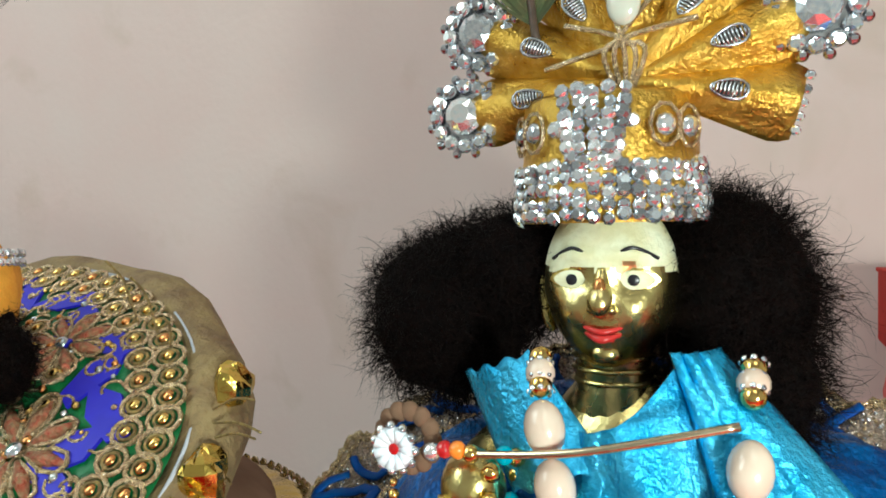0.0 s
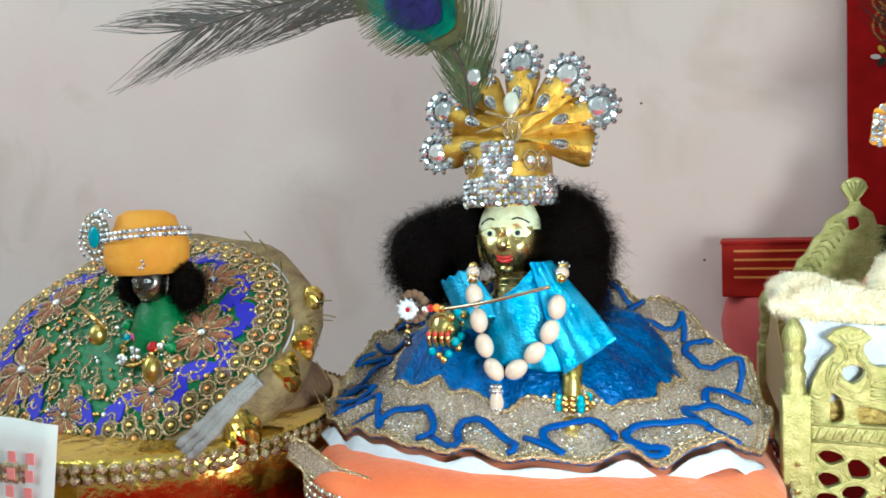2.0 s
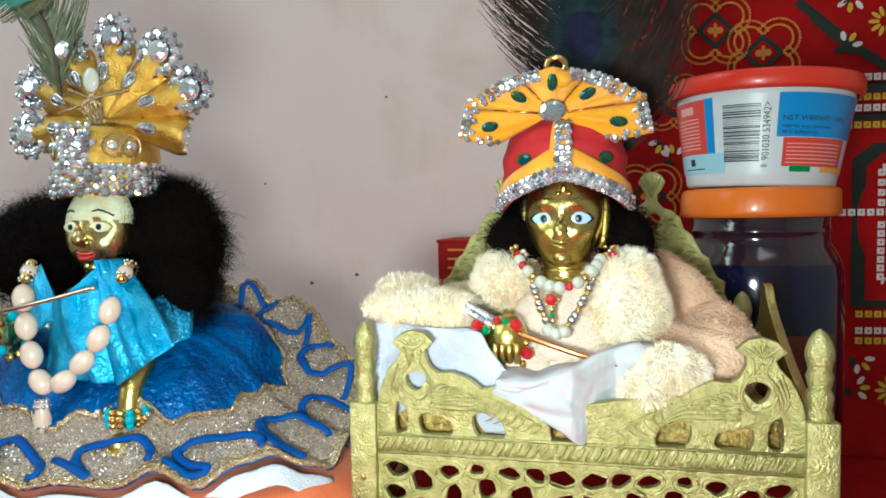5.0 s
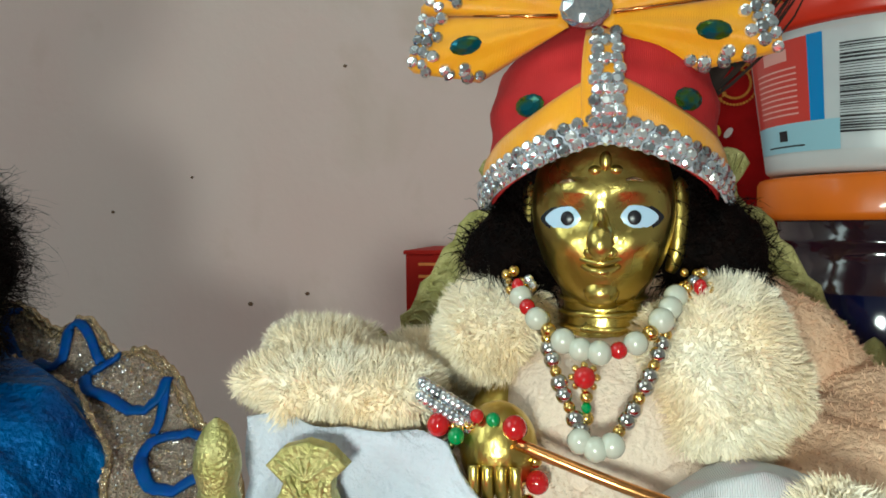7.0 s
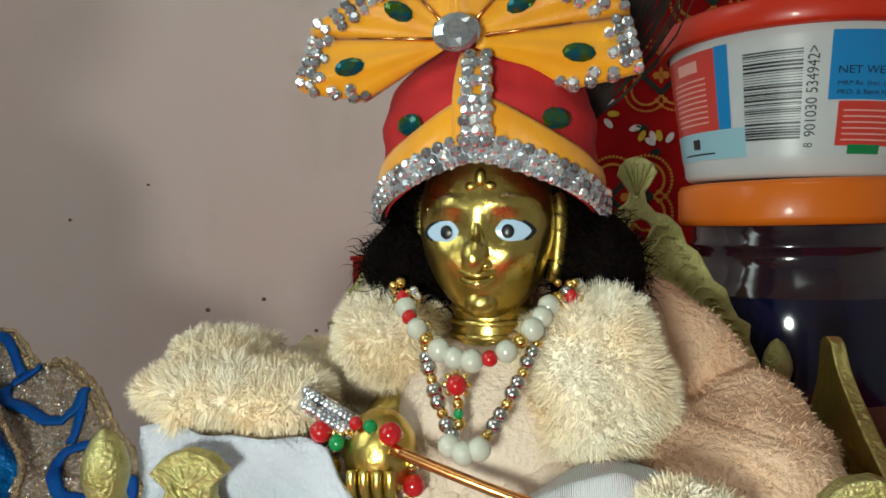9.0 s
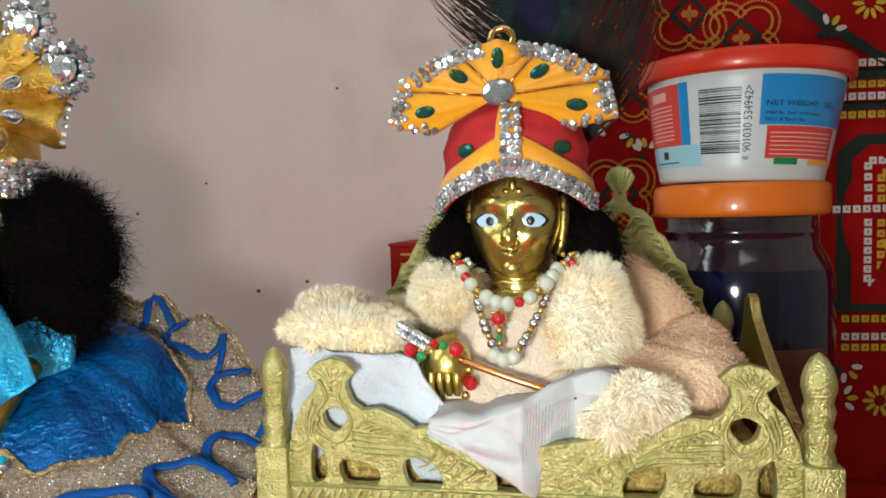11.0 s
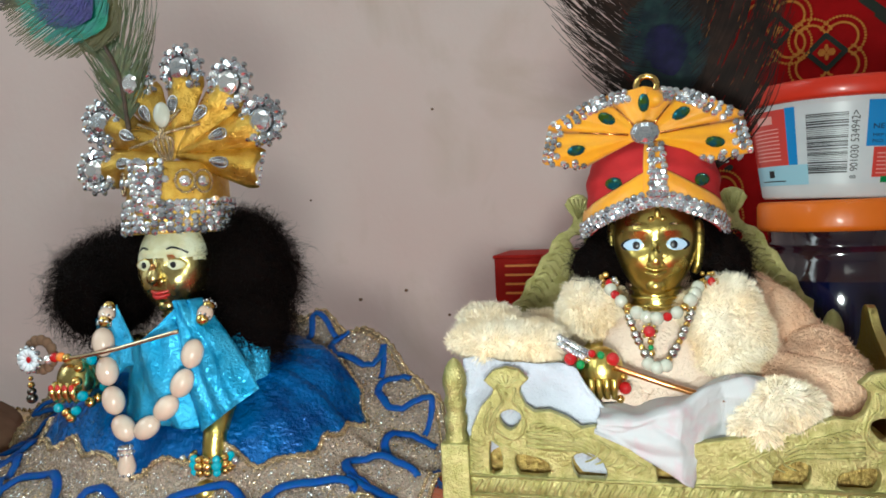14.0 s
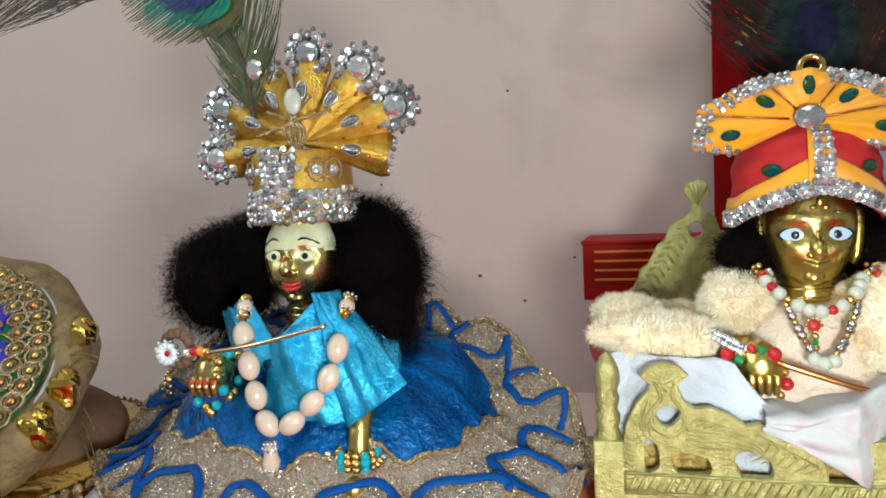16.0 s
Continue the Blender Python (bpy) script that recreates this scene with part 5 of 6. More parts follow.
def brim(a):
    return 0.1386 + 0.0136 * max(0, 1 - math.sqrt(a * a + 0.02) / 1.25) - 0.001 * clamp(abs(a) - 1)


dome = Mesh().sheet(lambda u, v: hatpt(-math.pi + 2 * math.pi * u, brim(-math.pi + 2 * math.pi * u) + (0.1797 - brim(-math.pi + 2 * math.pi * u)) * v, 0.0004 * math.sin(v * 26)), 72, 18, M_REDFAB, closed=True)
dome.lathe([(0.0006, 0.1825), (0.009, 0.1818), (0.0125, 0.1808), (0.0150, 0.1792)], HC, M_REDFAB, 24)
part("red_dome", dome, hat, "red ribbed fabric dome")


def yband(u, v):
    a = -2.4 + 4.8 * u
    b = brim(a)
    return hatpt(a, b + 0.0035 + 0.0095 * v * (0.85 + 0.3 * math.exp(-(a / 0.4) ** 2)), 0.0014 + 0.0008 * math.sin(math.pi * v))


part("yellow_band", Mesh().sheet(yband, 60, 8, M_YELLOW, thick=0.0008), hat, "yellow satin ribbon band")
part("gem_tape", Mesh().sheet(lambda u, v: hatpt(-2.2 + 4.4 * u, brim(-2.2 + 4.4 * u) - 0.0005 + 0.0062 * v, 0.0022), 60, 4, M_COTTON, thick=0.0006), hat)
stn = []
rng = random.Random(77)
for k in range(-21, 22):
    a = k * 0.098
    for row in range(3):
        aa = a + (0.049 if row == 1 else 0)
        p = hatpt(aa, brim(aa) + 0.0004 + 0.00225 * row, 0.0026)
        d = (p - Vector((HC.x, HC.y, p.z))).normalized()
        stn.append((p, 0.00150, d + Vector((rng.uniform(-.25, .25), rng.uniform(-.25, .25), rng.uniform(-.25, .25)))))
stones("rhinestone", stn, hat)
part("centre_tape", Mesh().sheet(lambda u, v: hatpt(-0.17 + 0.30 * u, 0.154 + 0.022 * v, 0.0030), 6, 10, M_YELLOW, thick=0.0006), hat)
stn = []
for row in range(10):
    for k in (-1, 0, 1):
        if row > 3 and k == 0 and row % 2:
            continue
        p = hatpt(0.075 * k + (0.02 if row % 2 else 0), 0.1545 + 0.00225 * row, 0.0040)
        stn.append((p, 0.00150, (rng.uniform(-.45, .45), -1, rng.uniform(-.45, .45))))
stones("rhinestone", stn, hat)
FO = Vector((0.1845, 0.2015, 0.1785))
big = Mesh().gem(FO + Vector((0, -0.0030, 0.0008)), 0.0056, M_STONE, (0, -1, 0.1), 12, 0.36, 0.82)
part("centre_crystal", big, hat, "large clear oval crystal", False)
FOLDS = (-25, 8, 50, 130, 172, 205)
CREST = ((0.022, -0.0120), (0.0415, -0.0087), (0.0385, 0.0075), (0.0180, 0.0175), (0.0, 0.0190))
CREST = CREST + tuple((-x, z) for x, z in reversed(CREST[:-1]))


def crest_reach(a):
    """How far the crest reaches from its brooch in the direction a."""
    c, n = math.cos(a), math.sin(a)
    for (x0, z0), (x1, z1) in zip(CREST, CREST[1:]):
        den = c * (z1 - z0) - n * (x1 - x0)
        if abs(den) > 1e-9:
            t, r = (n * x0 - c * z0) / den, (x0 * (z1 - z0) - z0 * (x1 - x0)) / den
            if -0.001 <= t <= 1.001 and r > 0:
                return r
    return 0.022


for k in range(5):
    a0, a1 = radians(FOLDS[k]), radians(FOLDS[k + 1])

    def pleat(u, v, a0=a0, a1=a1):
        a = a0 + (a1 - a0) * v
        L = crest_reach(a) - 0.004
        fold = 0.0040 * math.sin(math.pi * v) * u ** 0.7 + 0.0007 * math.sin(math.pi * 5 * v) * u
        return FO + Vector((math.cos(a) * (0.004 + L * u), 0.002 - fold + 0.008 * u * abs(math.cos(a)), math.sin(a) * (0.004 + L * u)))

    po = part("pleat", Mesh().sheet(pleat, 14, 16, M_YELLOW, thick=0.0007), hat, "pleated yellow ribbon")
    ed = []
    span = (8, 8, 12, 8, 8)[k]
    for j in range(span):
        for row in range(3):
            v_ = (j + 0.5 + (0.4 if row == 1 else 0)) / (span + 0.4)
            if k == 2 and 0.22 < v_ < 0.74:
                continue
            if k in (0, 4) and row == 2 and j % 2:
                continue
            p = Vector(pleat(0.965 - (0.068 if k in (0, 4) else 0.10) * row, v_))
            ed.append((p + Vector((0, -0.0008, 0)), 0.00150 * rng.uniform(0.88, 1.1), (rng.uniform(-.45, .45), -1, rng.uniform(-.45, .45))))
    stones("rhinestone", ed, po)
    am = (a0 + a1) / 2
    p = Vector(pleat((0.62, 0.50, 0.58, 0.50, 0.62)[k], 0.5))
    gm = Mesh().gem((0, 0, 0), 0.0038, M_MIRROR, (0, 0, 1), 10, 0.35, 0.58)
    gm.v = [tuple(p + Vector((0, -0.0006, 0)) + Matrix.Rotation(-am, 3, "Y") @ Vector((x, -z, y))) for x, y, z in gm.v]
    part("leaf_gem", gm, po, "leaf-shaped green-blue gem", False)
    # a thin dark line that tapers outward along each fold
    if k:
        e0, e1 = Vector(pleat(0.06, 0.0)), Vector(pleat(0.62, 0.0))
        part("fold_line", Mesh().tube([e0 + Vector((0, -0.0006, 0)), e1 + Vector((0, -0.0004, 0))], [0.0006, 0.0002], M_COPPER, 5), po, "dark tapering line along the fold")
for a in (-0.62, 0.68):
    p = hatpt(a, 0.1600, 0.0006)
    d = (p - Vector((HC.x, HC.y, p.z))).normalized()
    part("leaf_gem", Mesh().gem(p, 0.0042, M_MIRROR, d, 10, 0.3, 0.62), hat, "leaf-shaped green-blue gem", False)
lp = Mesh()
lp.tube([(0.1860 + 0.0040 * math.cos(t / 12 * 6.283), 0.2030, 0.1985 + 0.0036 * math.sin(t / 12 * 6.283)) for t in range(13)], 0.0013, M_GOLDBEAD, 8, False)
lp.ball((0.1872, 0.2035, 0.1930), (0.0055, 0.0035, 0.0040), M_YELLOW, 12, 8)
part("gold_loop", lp, hat, "gold ring at the top of the crest")

feather("dark_peacock_feather", [(0.214, 0.242, 0.160), (0.207, 0.243, 0.186), (0.197, 0.244, 0.222), (0.189, 0.246, 0.262)], (0, -1, 0.1), 0.019,
        "dark peacock feather standing behind the turban", 4, 0.075, 0.66, 380, 0.0, (0.62, 1.25), 0.55, 0.10, True)

cloak = [lump((0.162, 0.221, 0.106), (0.0145, 0.012, 0.0145), M_FUR, 14.0, 0.2, 80), lump((0.2125, 0.211, 0.0965), (0.0185, 0.014, 0.0225), M_FUR, 15.0, 0.15, 70),
         lump((0.187, 0.228, 0.085), (0.030, 0.014, 0.022), M_FUR, 16.0, 0.15, 60)]
furry("fur_cloak", cloak, 76000, 0.0026, 0.00013, M_FUR, M_FUR, 41, "cream plush cloak round the brass idol's shoulders", "cloak", 0.2, 0.0040)


def strand(name, pts, beads, r, mats, label, n=None):
    ob = thing(name, label, "necklace", pts[0])
    c = curve3(pts, 14)
    ac = [0.0]
    for a, b in zip(c, c[1:]):
        ac.append(ac[-1] + (b - a).length)
    protos = {}
    for k in range(beads):
        s = ac[-1] * (k + 0.5) / beads
        i = max(j for j in range(len(ac)) if ac[j] <= s)
        i = min(i, len(c) - 2)
        p = c[i].lerp(c[i + 1], (s - ac[i]) / max(1e-9, ac[i + 1] - ac[i]))
        mt, rr = mats[k % len(mats)]
        if (mt.name, rr) not in protos:
            protos[(mt.name, rr)] = Mesh().ball((0, 0, 0), rr, mt, 12, 8).data("bead")
        o = new("bead", protos[(mt.name, rr)])
        o.parent = ob
        o.location = p - ob.location
    return ob


strand("pearl_choker", [(0.1690, 0.2070, 0.1175), (0.1715, 0.2020, 0.1145), (0.1765, 0.1975, 0.1100), (0.1835, 0.1950, 0.1065), (0.1905, 0.1950, 0.1065), (0.1970, 0.1975, 0.1095), (0.2020, 0.2020, 0.1145), (0.2045, 0.2070, 0.1180)],
       13, 0.002, [(M_PEARLW, 0.0027), (M_REDBEAD, 0.0019), (M_PEARLW, 0.0026), (M_GOLDBEAD, 0.0017), (M_PEARLW, 0.0028), (M_PEARLW, 0.0026)], "pearl choker with red and gold beads")
strand("silver_bead_chain", [(0.1745, 0.2030, 0.1130), (0.1765, 0.1970, 0.1060), (0.1790, 0.1930, 0.0990), (0.1825, 0.1900, 0.0920), (0.1865, 0.1890, 0.0875), (0.1910, 0.1900, 0.0915), (0.1955, 0.1930, 0.0985), (0.1995, 0.1980, 0.1060), (0.2025, 0.2030, 0.1120)],
       25, 0.002, [(M_SILVERBEAD, 0.0020), (M_SILVERBEAD, 0.0019), (M_GOLDBEAD, 0.0013)], "chain of silver and gold beads")
strand("low_pearls", [(0.1815, 0.1880, 0.0905), (0.1845, 0.1865, 0.0885), (0.1880, 0.1865, 0.0885), (0.1905, 0.1875, 0.0900)], 3, 0.002, [(M_PEARLW, 0.0026)], "short row of white pearls")
pendant = thing("red_bead_pendant", "red bead pendant in a gold claw setting", "pendant", (0.1838, 0.1925, 0.1012))
part("red_bead", Mesh().ball((0.1838, 0.1925, 0.1012), 0.0024, M_REDBEAD, 12, 8), pendant)
claw = Mesh()
for k in range(8):
    a = k * math.pi / 4
    claw.ball((0.1838 + 0.0026 * math.cos(a), 0.1928, 0.1012 + 0.0026 * math.sin(a)), 0.0008, M_GOLDBEAD, 6, 5)
tagged(part("claw_setting", claw, pendant, "gold claw setting"), kind="stuff")
for z, mt, r in ((0.0972, M_GOLDBEAD, 0.0014), (0.0950, M_GREENBEAD, 0.0012), (0.0928, M_GOLDBEAD, 0.0016)):
    part("drop_bead", Mesh().ball((0.1842, 0.1920, z), r, mt, 8, 6), pendant)
for s, x in ((-1, 0.1690), (1, 0.2090)):
    ear = thing("earring", "clustered gold bead earring with a red stone", "earring", (x, 0.2080, 0.1195), group="earrings")
    er = Mesh()
    rng = random.Random(60 + s)
    for k in range(18):
        er.ball((x + rng.uniform(-0.0035, 0.0035), 0.2080 + rng.uniform(-0.002, 0.002), 0.1195 + rng.uniform(-0.003, 0.003)), rng.uniform(0.0008, 0.0015), rng.choice([M_GOLDBEAD, M_GOLDBEAD, M_STONE]), 8, 6)
    tagged(part("bead_cluster", er, ear), kind="stuff")
    part("red_stone", Mesh().ball((x, 0.2055, 0.1190), (0.0015, 0.0012, 0.0019), M_REDBEAD, 10, 7), ear)

cuff = thing("jewelled_bracelet", "bracelet of rhinestones with red and green beads", "bracelet", (0.16, 0.197, 0.092))
cf = Mesh()
rng = random.Random(9)
for k in range(16):
    t = k / 15
    for row in range(2):
        cf.gem((0.1490 + 0.0165 * t, 0.1935 - 0.002 * row, 0.0985 - 0.0095 * t - 0.0024 * row), 0.0017, M_STONE if t < 0.7 else M_SILVER, (rng.uniform(-.5, .2), -1, rng.uniform(0, .7)), 8, 0.8)
tagged(part("rhinestone_cover", cf, cuff), kind="stuff")
cf = Mesh()
for x, y, z, r, mt in ((0.1530, 0.1905, 0.0905, 0.0026, M_REDBEAD), (0.1570, 0.1895, 0.0885, 0.0019, M_GREENBEAD), (0.1615, 0.1895, 0.0930, 0.0016, M_REDBEAD), (0.1650, 0.1890, 0.0925, 0.0016, M_GREENBEAD), (0.1695, 0.1890, 0.0910, 0.0027, M_REDBEAD),
                       (0.1740, 0.1910, 0.0790, 0.0026, M_REDBEAD), (0.1575, 0.1930, 0.0740, 0.0022, M_REDBEAD), (0.1545, 0.1925, 0.0815, 0.0023, M_GOLDBEAD), (0.1555, 0.1930, 0.0770, 0.0018, M_GOLDBEAD), (0.1545, 0.1930, 0.0855, 0.0016, M_STONE),
                       (0.1720, 0.1915, 0.0745, 0.0017, M_GOLDBEAD), (0.1735, 0.1915, 0.0835, 0.0016, M_GOLDBEAD)):
    cf.ball((x, y, z), r, mt, 12, 8)
for k in range(12):
    cf.tube([(0.1540 + 0.0015 * k, 0.1910, 0.0900 + 0.0004 * math.sin(k * 2)), (0.1553 + 0.0015 * k, 0.1905, 0.0905 + 0.0004 * math.sin(k * 2 + 2))], 0.0010, M_GOLDBEAD, 6)
part("bead_string", cf, cuff)
solo("copper_flute", Mesh().tube(curve3([(0.1700, 0.1880, 0.0880), (0.2050, 0.1850, 0.0775), (0.2540, 0.1960, 0.0650)], 8), 0.00125, M_COPPER, 10), "thin copper flute rod across the lap", "flute")


# ---- jars beside the bed ----
JC = Vector((0.2985, 0.3420, 0))
JM = Matrix.Diagonal((0.925, 0.925, 1.0))
jam = thing("jam_jar", "dark jam jar with an orange lid on the altar cloth", "jar", (JC.x, JC.y, TOP))
part("glass_body", Mesh().lathe([(0.001, TOP), (0.040, TOP), (0.0455, TOP + 0.004), (0.0485, 0.010), (0.0485, 0.094), (0.0482, 0.101), (0.0470, 0.107)], JC, M_GLASSJAR, 64, JM), jam, "glossy glass full of dark jam")
part("glass_neck", Mesh().lathe([(0.0470, 0.107), (0.0445, 0.1125), (0.0415, 0.1170), (0.0405, 0.1200), (0.0405, 0.1235), (0.0415, 0.1245), (0.0415, 0.1262), (0.0405, 0.1272), (0.0405, 0.134)], JC, M_JARTOP, 64, JM), jam, "brown-stained glass neck above the jam")
part("label", Mesh().sheet(lambda u, v: JC + Vector((0.0452 * math.sin(-1.1 + 1.9 * u), -0.0452 * math.cos(-1.1 + 1.9 * u), 0.006 + 0.064 * v)), 40, 6, M_JARLABEL), jam, "brown paper label")
lid = part("orange_lid", Mesh().lathe([(0.0440, 0.1330), (0.0458, 0.1338), (0.0462, 0.1360), (0.0462, 0.1470), (0.0452, 0.1490), (0.0430, 0.1496), (0.0005, 0.1496)], JC, M_LIDORANGE, 96, JM, wob=lambda a, z: 0.004 * (1 if int(a * 19) % 2 else 0) if 0.135 < z < 0.1475 else 0), jam, "ribbed orange plastic lid")

TC = Vector((0.2985, 0.3420, 0.1500))
TM = Matrix.Rotation(radians(2.0), 3, "Y") * 0.925
tub = thing("spread_tub", "printed plastic tub with a red lid stacked on the jam jar", "tub", TC)
part("tub_body", Mesh().lathe([(0.001, 0.0), (0.0415, 0.0), (0.0430, 0.0015), (0.0440, 0.008), (0.0515, 0.0545), (0.0515, 0.0575), (0.0005, 0.0575)], TC, M_TUB, 64, TM), tub)
part("red_lid", Mesh().lathe([(0.0525, 0.0545), (0.0550, 0.0548), (0.0562, 0.0562), (0.0562, 0.0640), (0.0552, 0.0655), (0.0525, 0.0658), (0.0510, 0.0645), (0.0005, 0.0645)], TC, M_LIDRED, 72, TM), tub, "red plastic lid with a raised rim")


def tubpt(a, h, out=0.0):
    h = h * 0.92
    r = 0.0440 + (h - 0.008) * (0.0075 / 0.0465) + 0.00035 + out
    return TM @ Vector((r * math.sin(a), -r * math.cos(a), h)) + TC


def patch(a0, a1, h0, h1, material, out):
    return Mesh().sheet(lambda u, v: tubpt(a0 + (a1 - a0) * u, h0 + (h1 - h0) * v, out), 14, 4, material)


wrapper = part("wrapper", patch(-1.65, 1.45, 0.0085, 0.0565, M_LABELW, 0.0), tub, "white printed wrapper")
part("red_field", patch(-1.65, -0.90, 0.0210, 0.0560, M_LABELR, 0.0002), wrapper)
part("blue_stripe", patch(-0.90, -0.78, 0.0210, 0.0562, M_LABELB, 0.0002), wrapper)
part("pale_field", patch(-1.65, -0.66, 0.0085, 0.0210, M_LABELLB, 0.0002), wrapper)
part("blue_field", patch(-0.06, 1.45, 0.0300, 0.0565, M_LABELB, 0.0002), wrapper)
part("red_panel", patch(0.02, 0.95, 0.0120, 0.0295, M_LABELR, 0.0002), wrapper)
part("yellow_field", patch(0.55, 1.1, 0.0087, 0.0118, M_YELLOW, 0.0003), wrapper)
part("green_field", patch(0.12, 0.40, 0.0087, 0.0125, M_GREENBEAD, 0.0003), wrapper)
rng = random.Random(12)
bars = Mesh()
h = 0.0150
while h < 0.0510:
    w = rng.choice([0.0003, 0.0003, 0.0006, 0.0009])
    bars.sheet(lambda u, v, h=h, w=w: tubpt(-0.66 + 0.42 * u, h + w * v, 0.0004), 6, 1, M_INK)
    h += w + rng.choice([0.0003, 0.0005, 0.0008])
tagged(part("barcode", bars, wrapper, "black barcode bars"), kind="stuff")
lines = Mesh()
for k in range(9):
    lines.sheet(lambda u, v, k=k: tubpt(-1.50 + 0.50 * u, 0.0245 + 0.0024 * k + 0.0007 * v, 0.0004), 6, 1, M_LABELP)
lines.sheet(lambda u, v: tubpt(-1.36 + 0.28 * u, 0.0475 + 0.0050 * v, 0.0004), 6, 1, M_LABELP)
for k in range(6):
    lines.sheet(lambda u, v, k=k: tubpt(0.06 + 0.80 * u, 0.0140 + 0.0023 * k + 0.0006 * v, 0.0004), 8, 1, M_LABELP)
lines.sheet(lambda u, v: tubpt(-1.42 + 0.46 * u, 0.0108 + 0.0007 * v, 0.0004), 6, 1, M_INK)
lines.sheet(lambda u, v: tubpt(-1.24 + 0.10 * u, 0.0135 + 0.0045 * v, 0.0004), 6, 1, M_INK)
tagged(part("small_print", lines, wrapper, "lines of small print"), kind="stuff")


def bent(me, a0, h0, up=False):
    """Bends lettering laid in x and y round the tub."""
    for q in me.vertices:
        x, y = (q.co.x, q.co.y) if not up else (-q.co.y, q.co.x)
        q.co = tubpt(a0 + x / 0.045, h0 + y, 0.0005)
    return me


part("lettering", bent(lettering("NET WEIGHT:  100 g", 0.0042, M_INK, Matrix.Identity(4), 0.0), -0.01, 0.0400), wrapper)
part("lettering", bent(lettering("MRP Rs. (Incl. of all taxes)", 0.0026, M_INK, Matrix.Identity(4), 0.0), -0.005, 0.0354), wrapper)
part("lettering", bent(lettering("PKD. & Batch No.", 0.0026, M_INK, Matrix.Identity(4), 0.0), -0.005, 0.0320), wrapper)
part("lettering", bent(lettering("901030 534942>", 0.0052, M_INK, Matrix.Identity(4), 0.0), -0.135, 0.0155, True), wrapper)
part("lettering", bent(lettering("8", 0.0042, M_INK, Matrix.Identity(4), 0.0), -0.15, 0.0112, True), wrapper)

# ---- pot and card box at the wall ----
PC = Vector((0.130, 0.450, 0))
solo("pink_pot", Mesh().lathe([(0.001, TOP), (0.024, TOP), (0.032, 0.004), (0.0415, 0.030), (0.0435, 0.050), (0.0405, 0.066), (0.0380, 0.073), (0.0360, 0.074), (0.0005, 0.074)], PC, M_PINKPOT, 48), "round pink painted pot beside the wall", "pot")
box = thing("red_card_box", "red card box with rows of orange print on the pot", "box", (0.138, 0.452, 0.072))
RB = Matrix.Rotation(radians(-3), 3, "Z")
cb = part("carton", Mesh().box((0.1375, 0.4520, 0.0952), (0.098, 0.066, 0.042), M_REDBOX, RB, 0.001), box, "", False)
cb2 = Mesh().box((0.1375, 0.4520, 0.1170), (0.1000, 0.068, 0.0025), M_REDBOX, RB, 0.0006)
part("lid", cb2, cb, "", False)
rng = random.Random(3)
ln = Mesh()
for k in range(4):
    w = 0.075 * rng.uniform(0.6, 1.0)
    ln.box((0.0955 + w / 2, 0.4172, 0.1105 - 0.0068 * k), (w, 0.0004, 0.0016), M_GOLDINK, None)
part("small_print", ln, cb, "orange lines of small print", False)


# ---- red printed cloth hung on the wall ----
CX0, CX1, CZ0, CZ1 = 0.188, 0.75, -0.30, 0.62


def hang(x, z, out=0.0):
    y = 0.494 + 0.0022 * math.sin(x * 42 + 2 * z) + 0.0016 * fbm((x, 0, z), 12)
    return Vector((x, y - out, z))


hanging = thing("printed_cloth", "red cotton cloth with yellow, white and black printed borders", "wall cloth", (CX0, 0.495, CZ0))
part("cloth", Mesh().sheet(lambda u, v: hang(CX0 + (CX1 - CX0) * u, CZ0 + (CZ1 - CZ0) * v), 120, 110, M_CLOTHRED, thick=0.0015), hanging)


def stamp(m, pts, material, lift=0.0012):
    """A flat printed motif that follows the cloth."""
    c = Vector((sum(p[0] for p in pts) / len(pts), sum(p[1] for p in pts) / len(pts)))
    v = [hang(c.x, c.y, lift)] + [hang(x, z, lift) for x, z in pts]
    n = len(pts)
    m.add(v, [(0, 1 + (i + 1) % n, 1 + i) for i in range(n)], material)


def dot(m, x, z, r, material, n=8, sx=1.0, tilt=0.0, lift=0.0012):
    pts = []
    for i in range(n):
        a = 2 * math.pi * i / n
        ex, ez = r * sx * math.cos(a), r * math.sin(a)
        pts.append((x + ex * math.cos(tilt) - ez * math.sin(tilt), z + ex * math.sin(tilt) + ez * math.cos(tilt)))
    stamp(m, pts, material, lift)


def beadline(m, p0, p1, size, material, gap=1.5, inner=M_CLOTHRED):
    p0, p1 = Vector(p0), Vector(p1)
    L = (p1 - p0).length
    n = max(1, int(L / (size * gap)))
    for i in range(n):
        c = p0.lerp(p1, (i + 0.5) / n)
        s = size / 2
        stamp(m, [(c.x - s, c.y - s), (c.x + s, c.y - s), (c.x + s, c.y + s), (c.x - s, c.y + s)], material)
        dot(m, c.x, c.y, size * 0.16, inner, 5, lift=0.0016)


prt = Mesh()


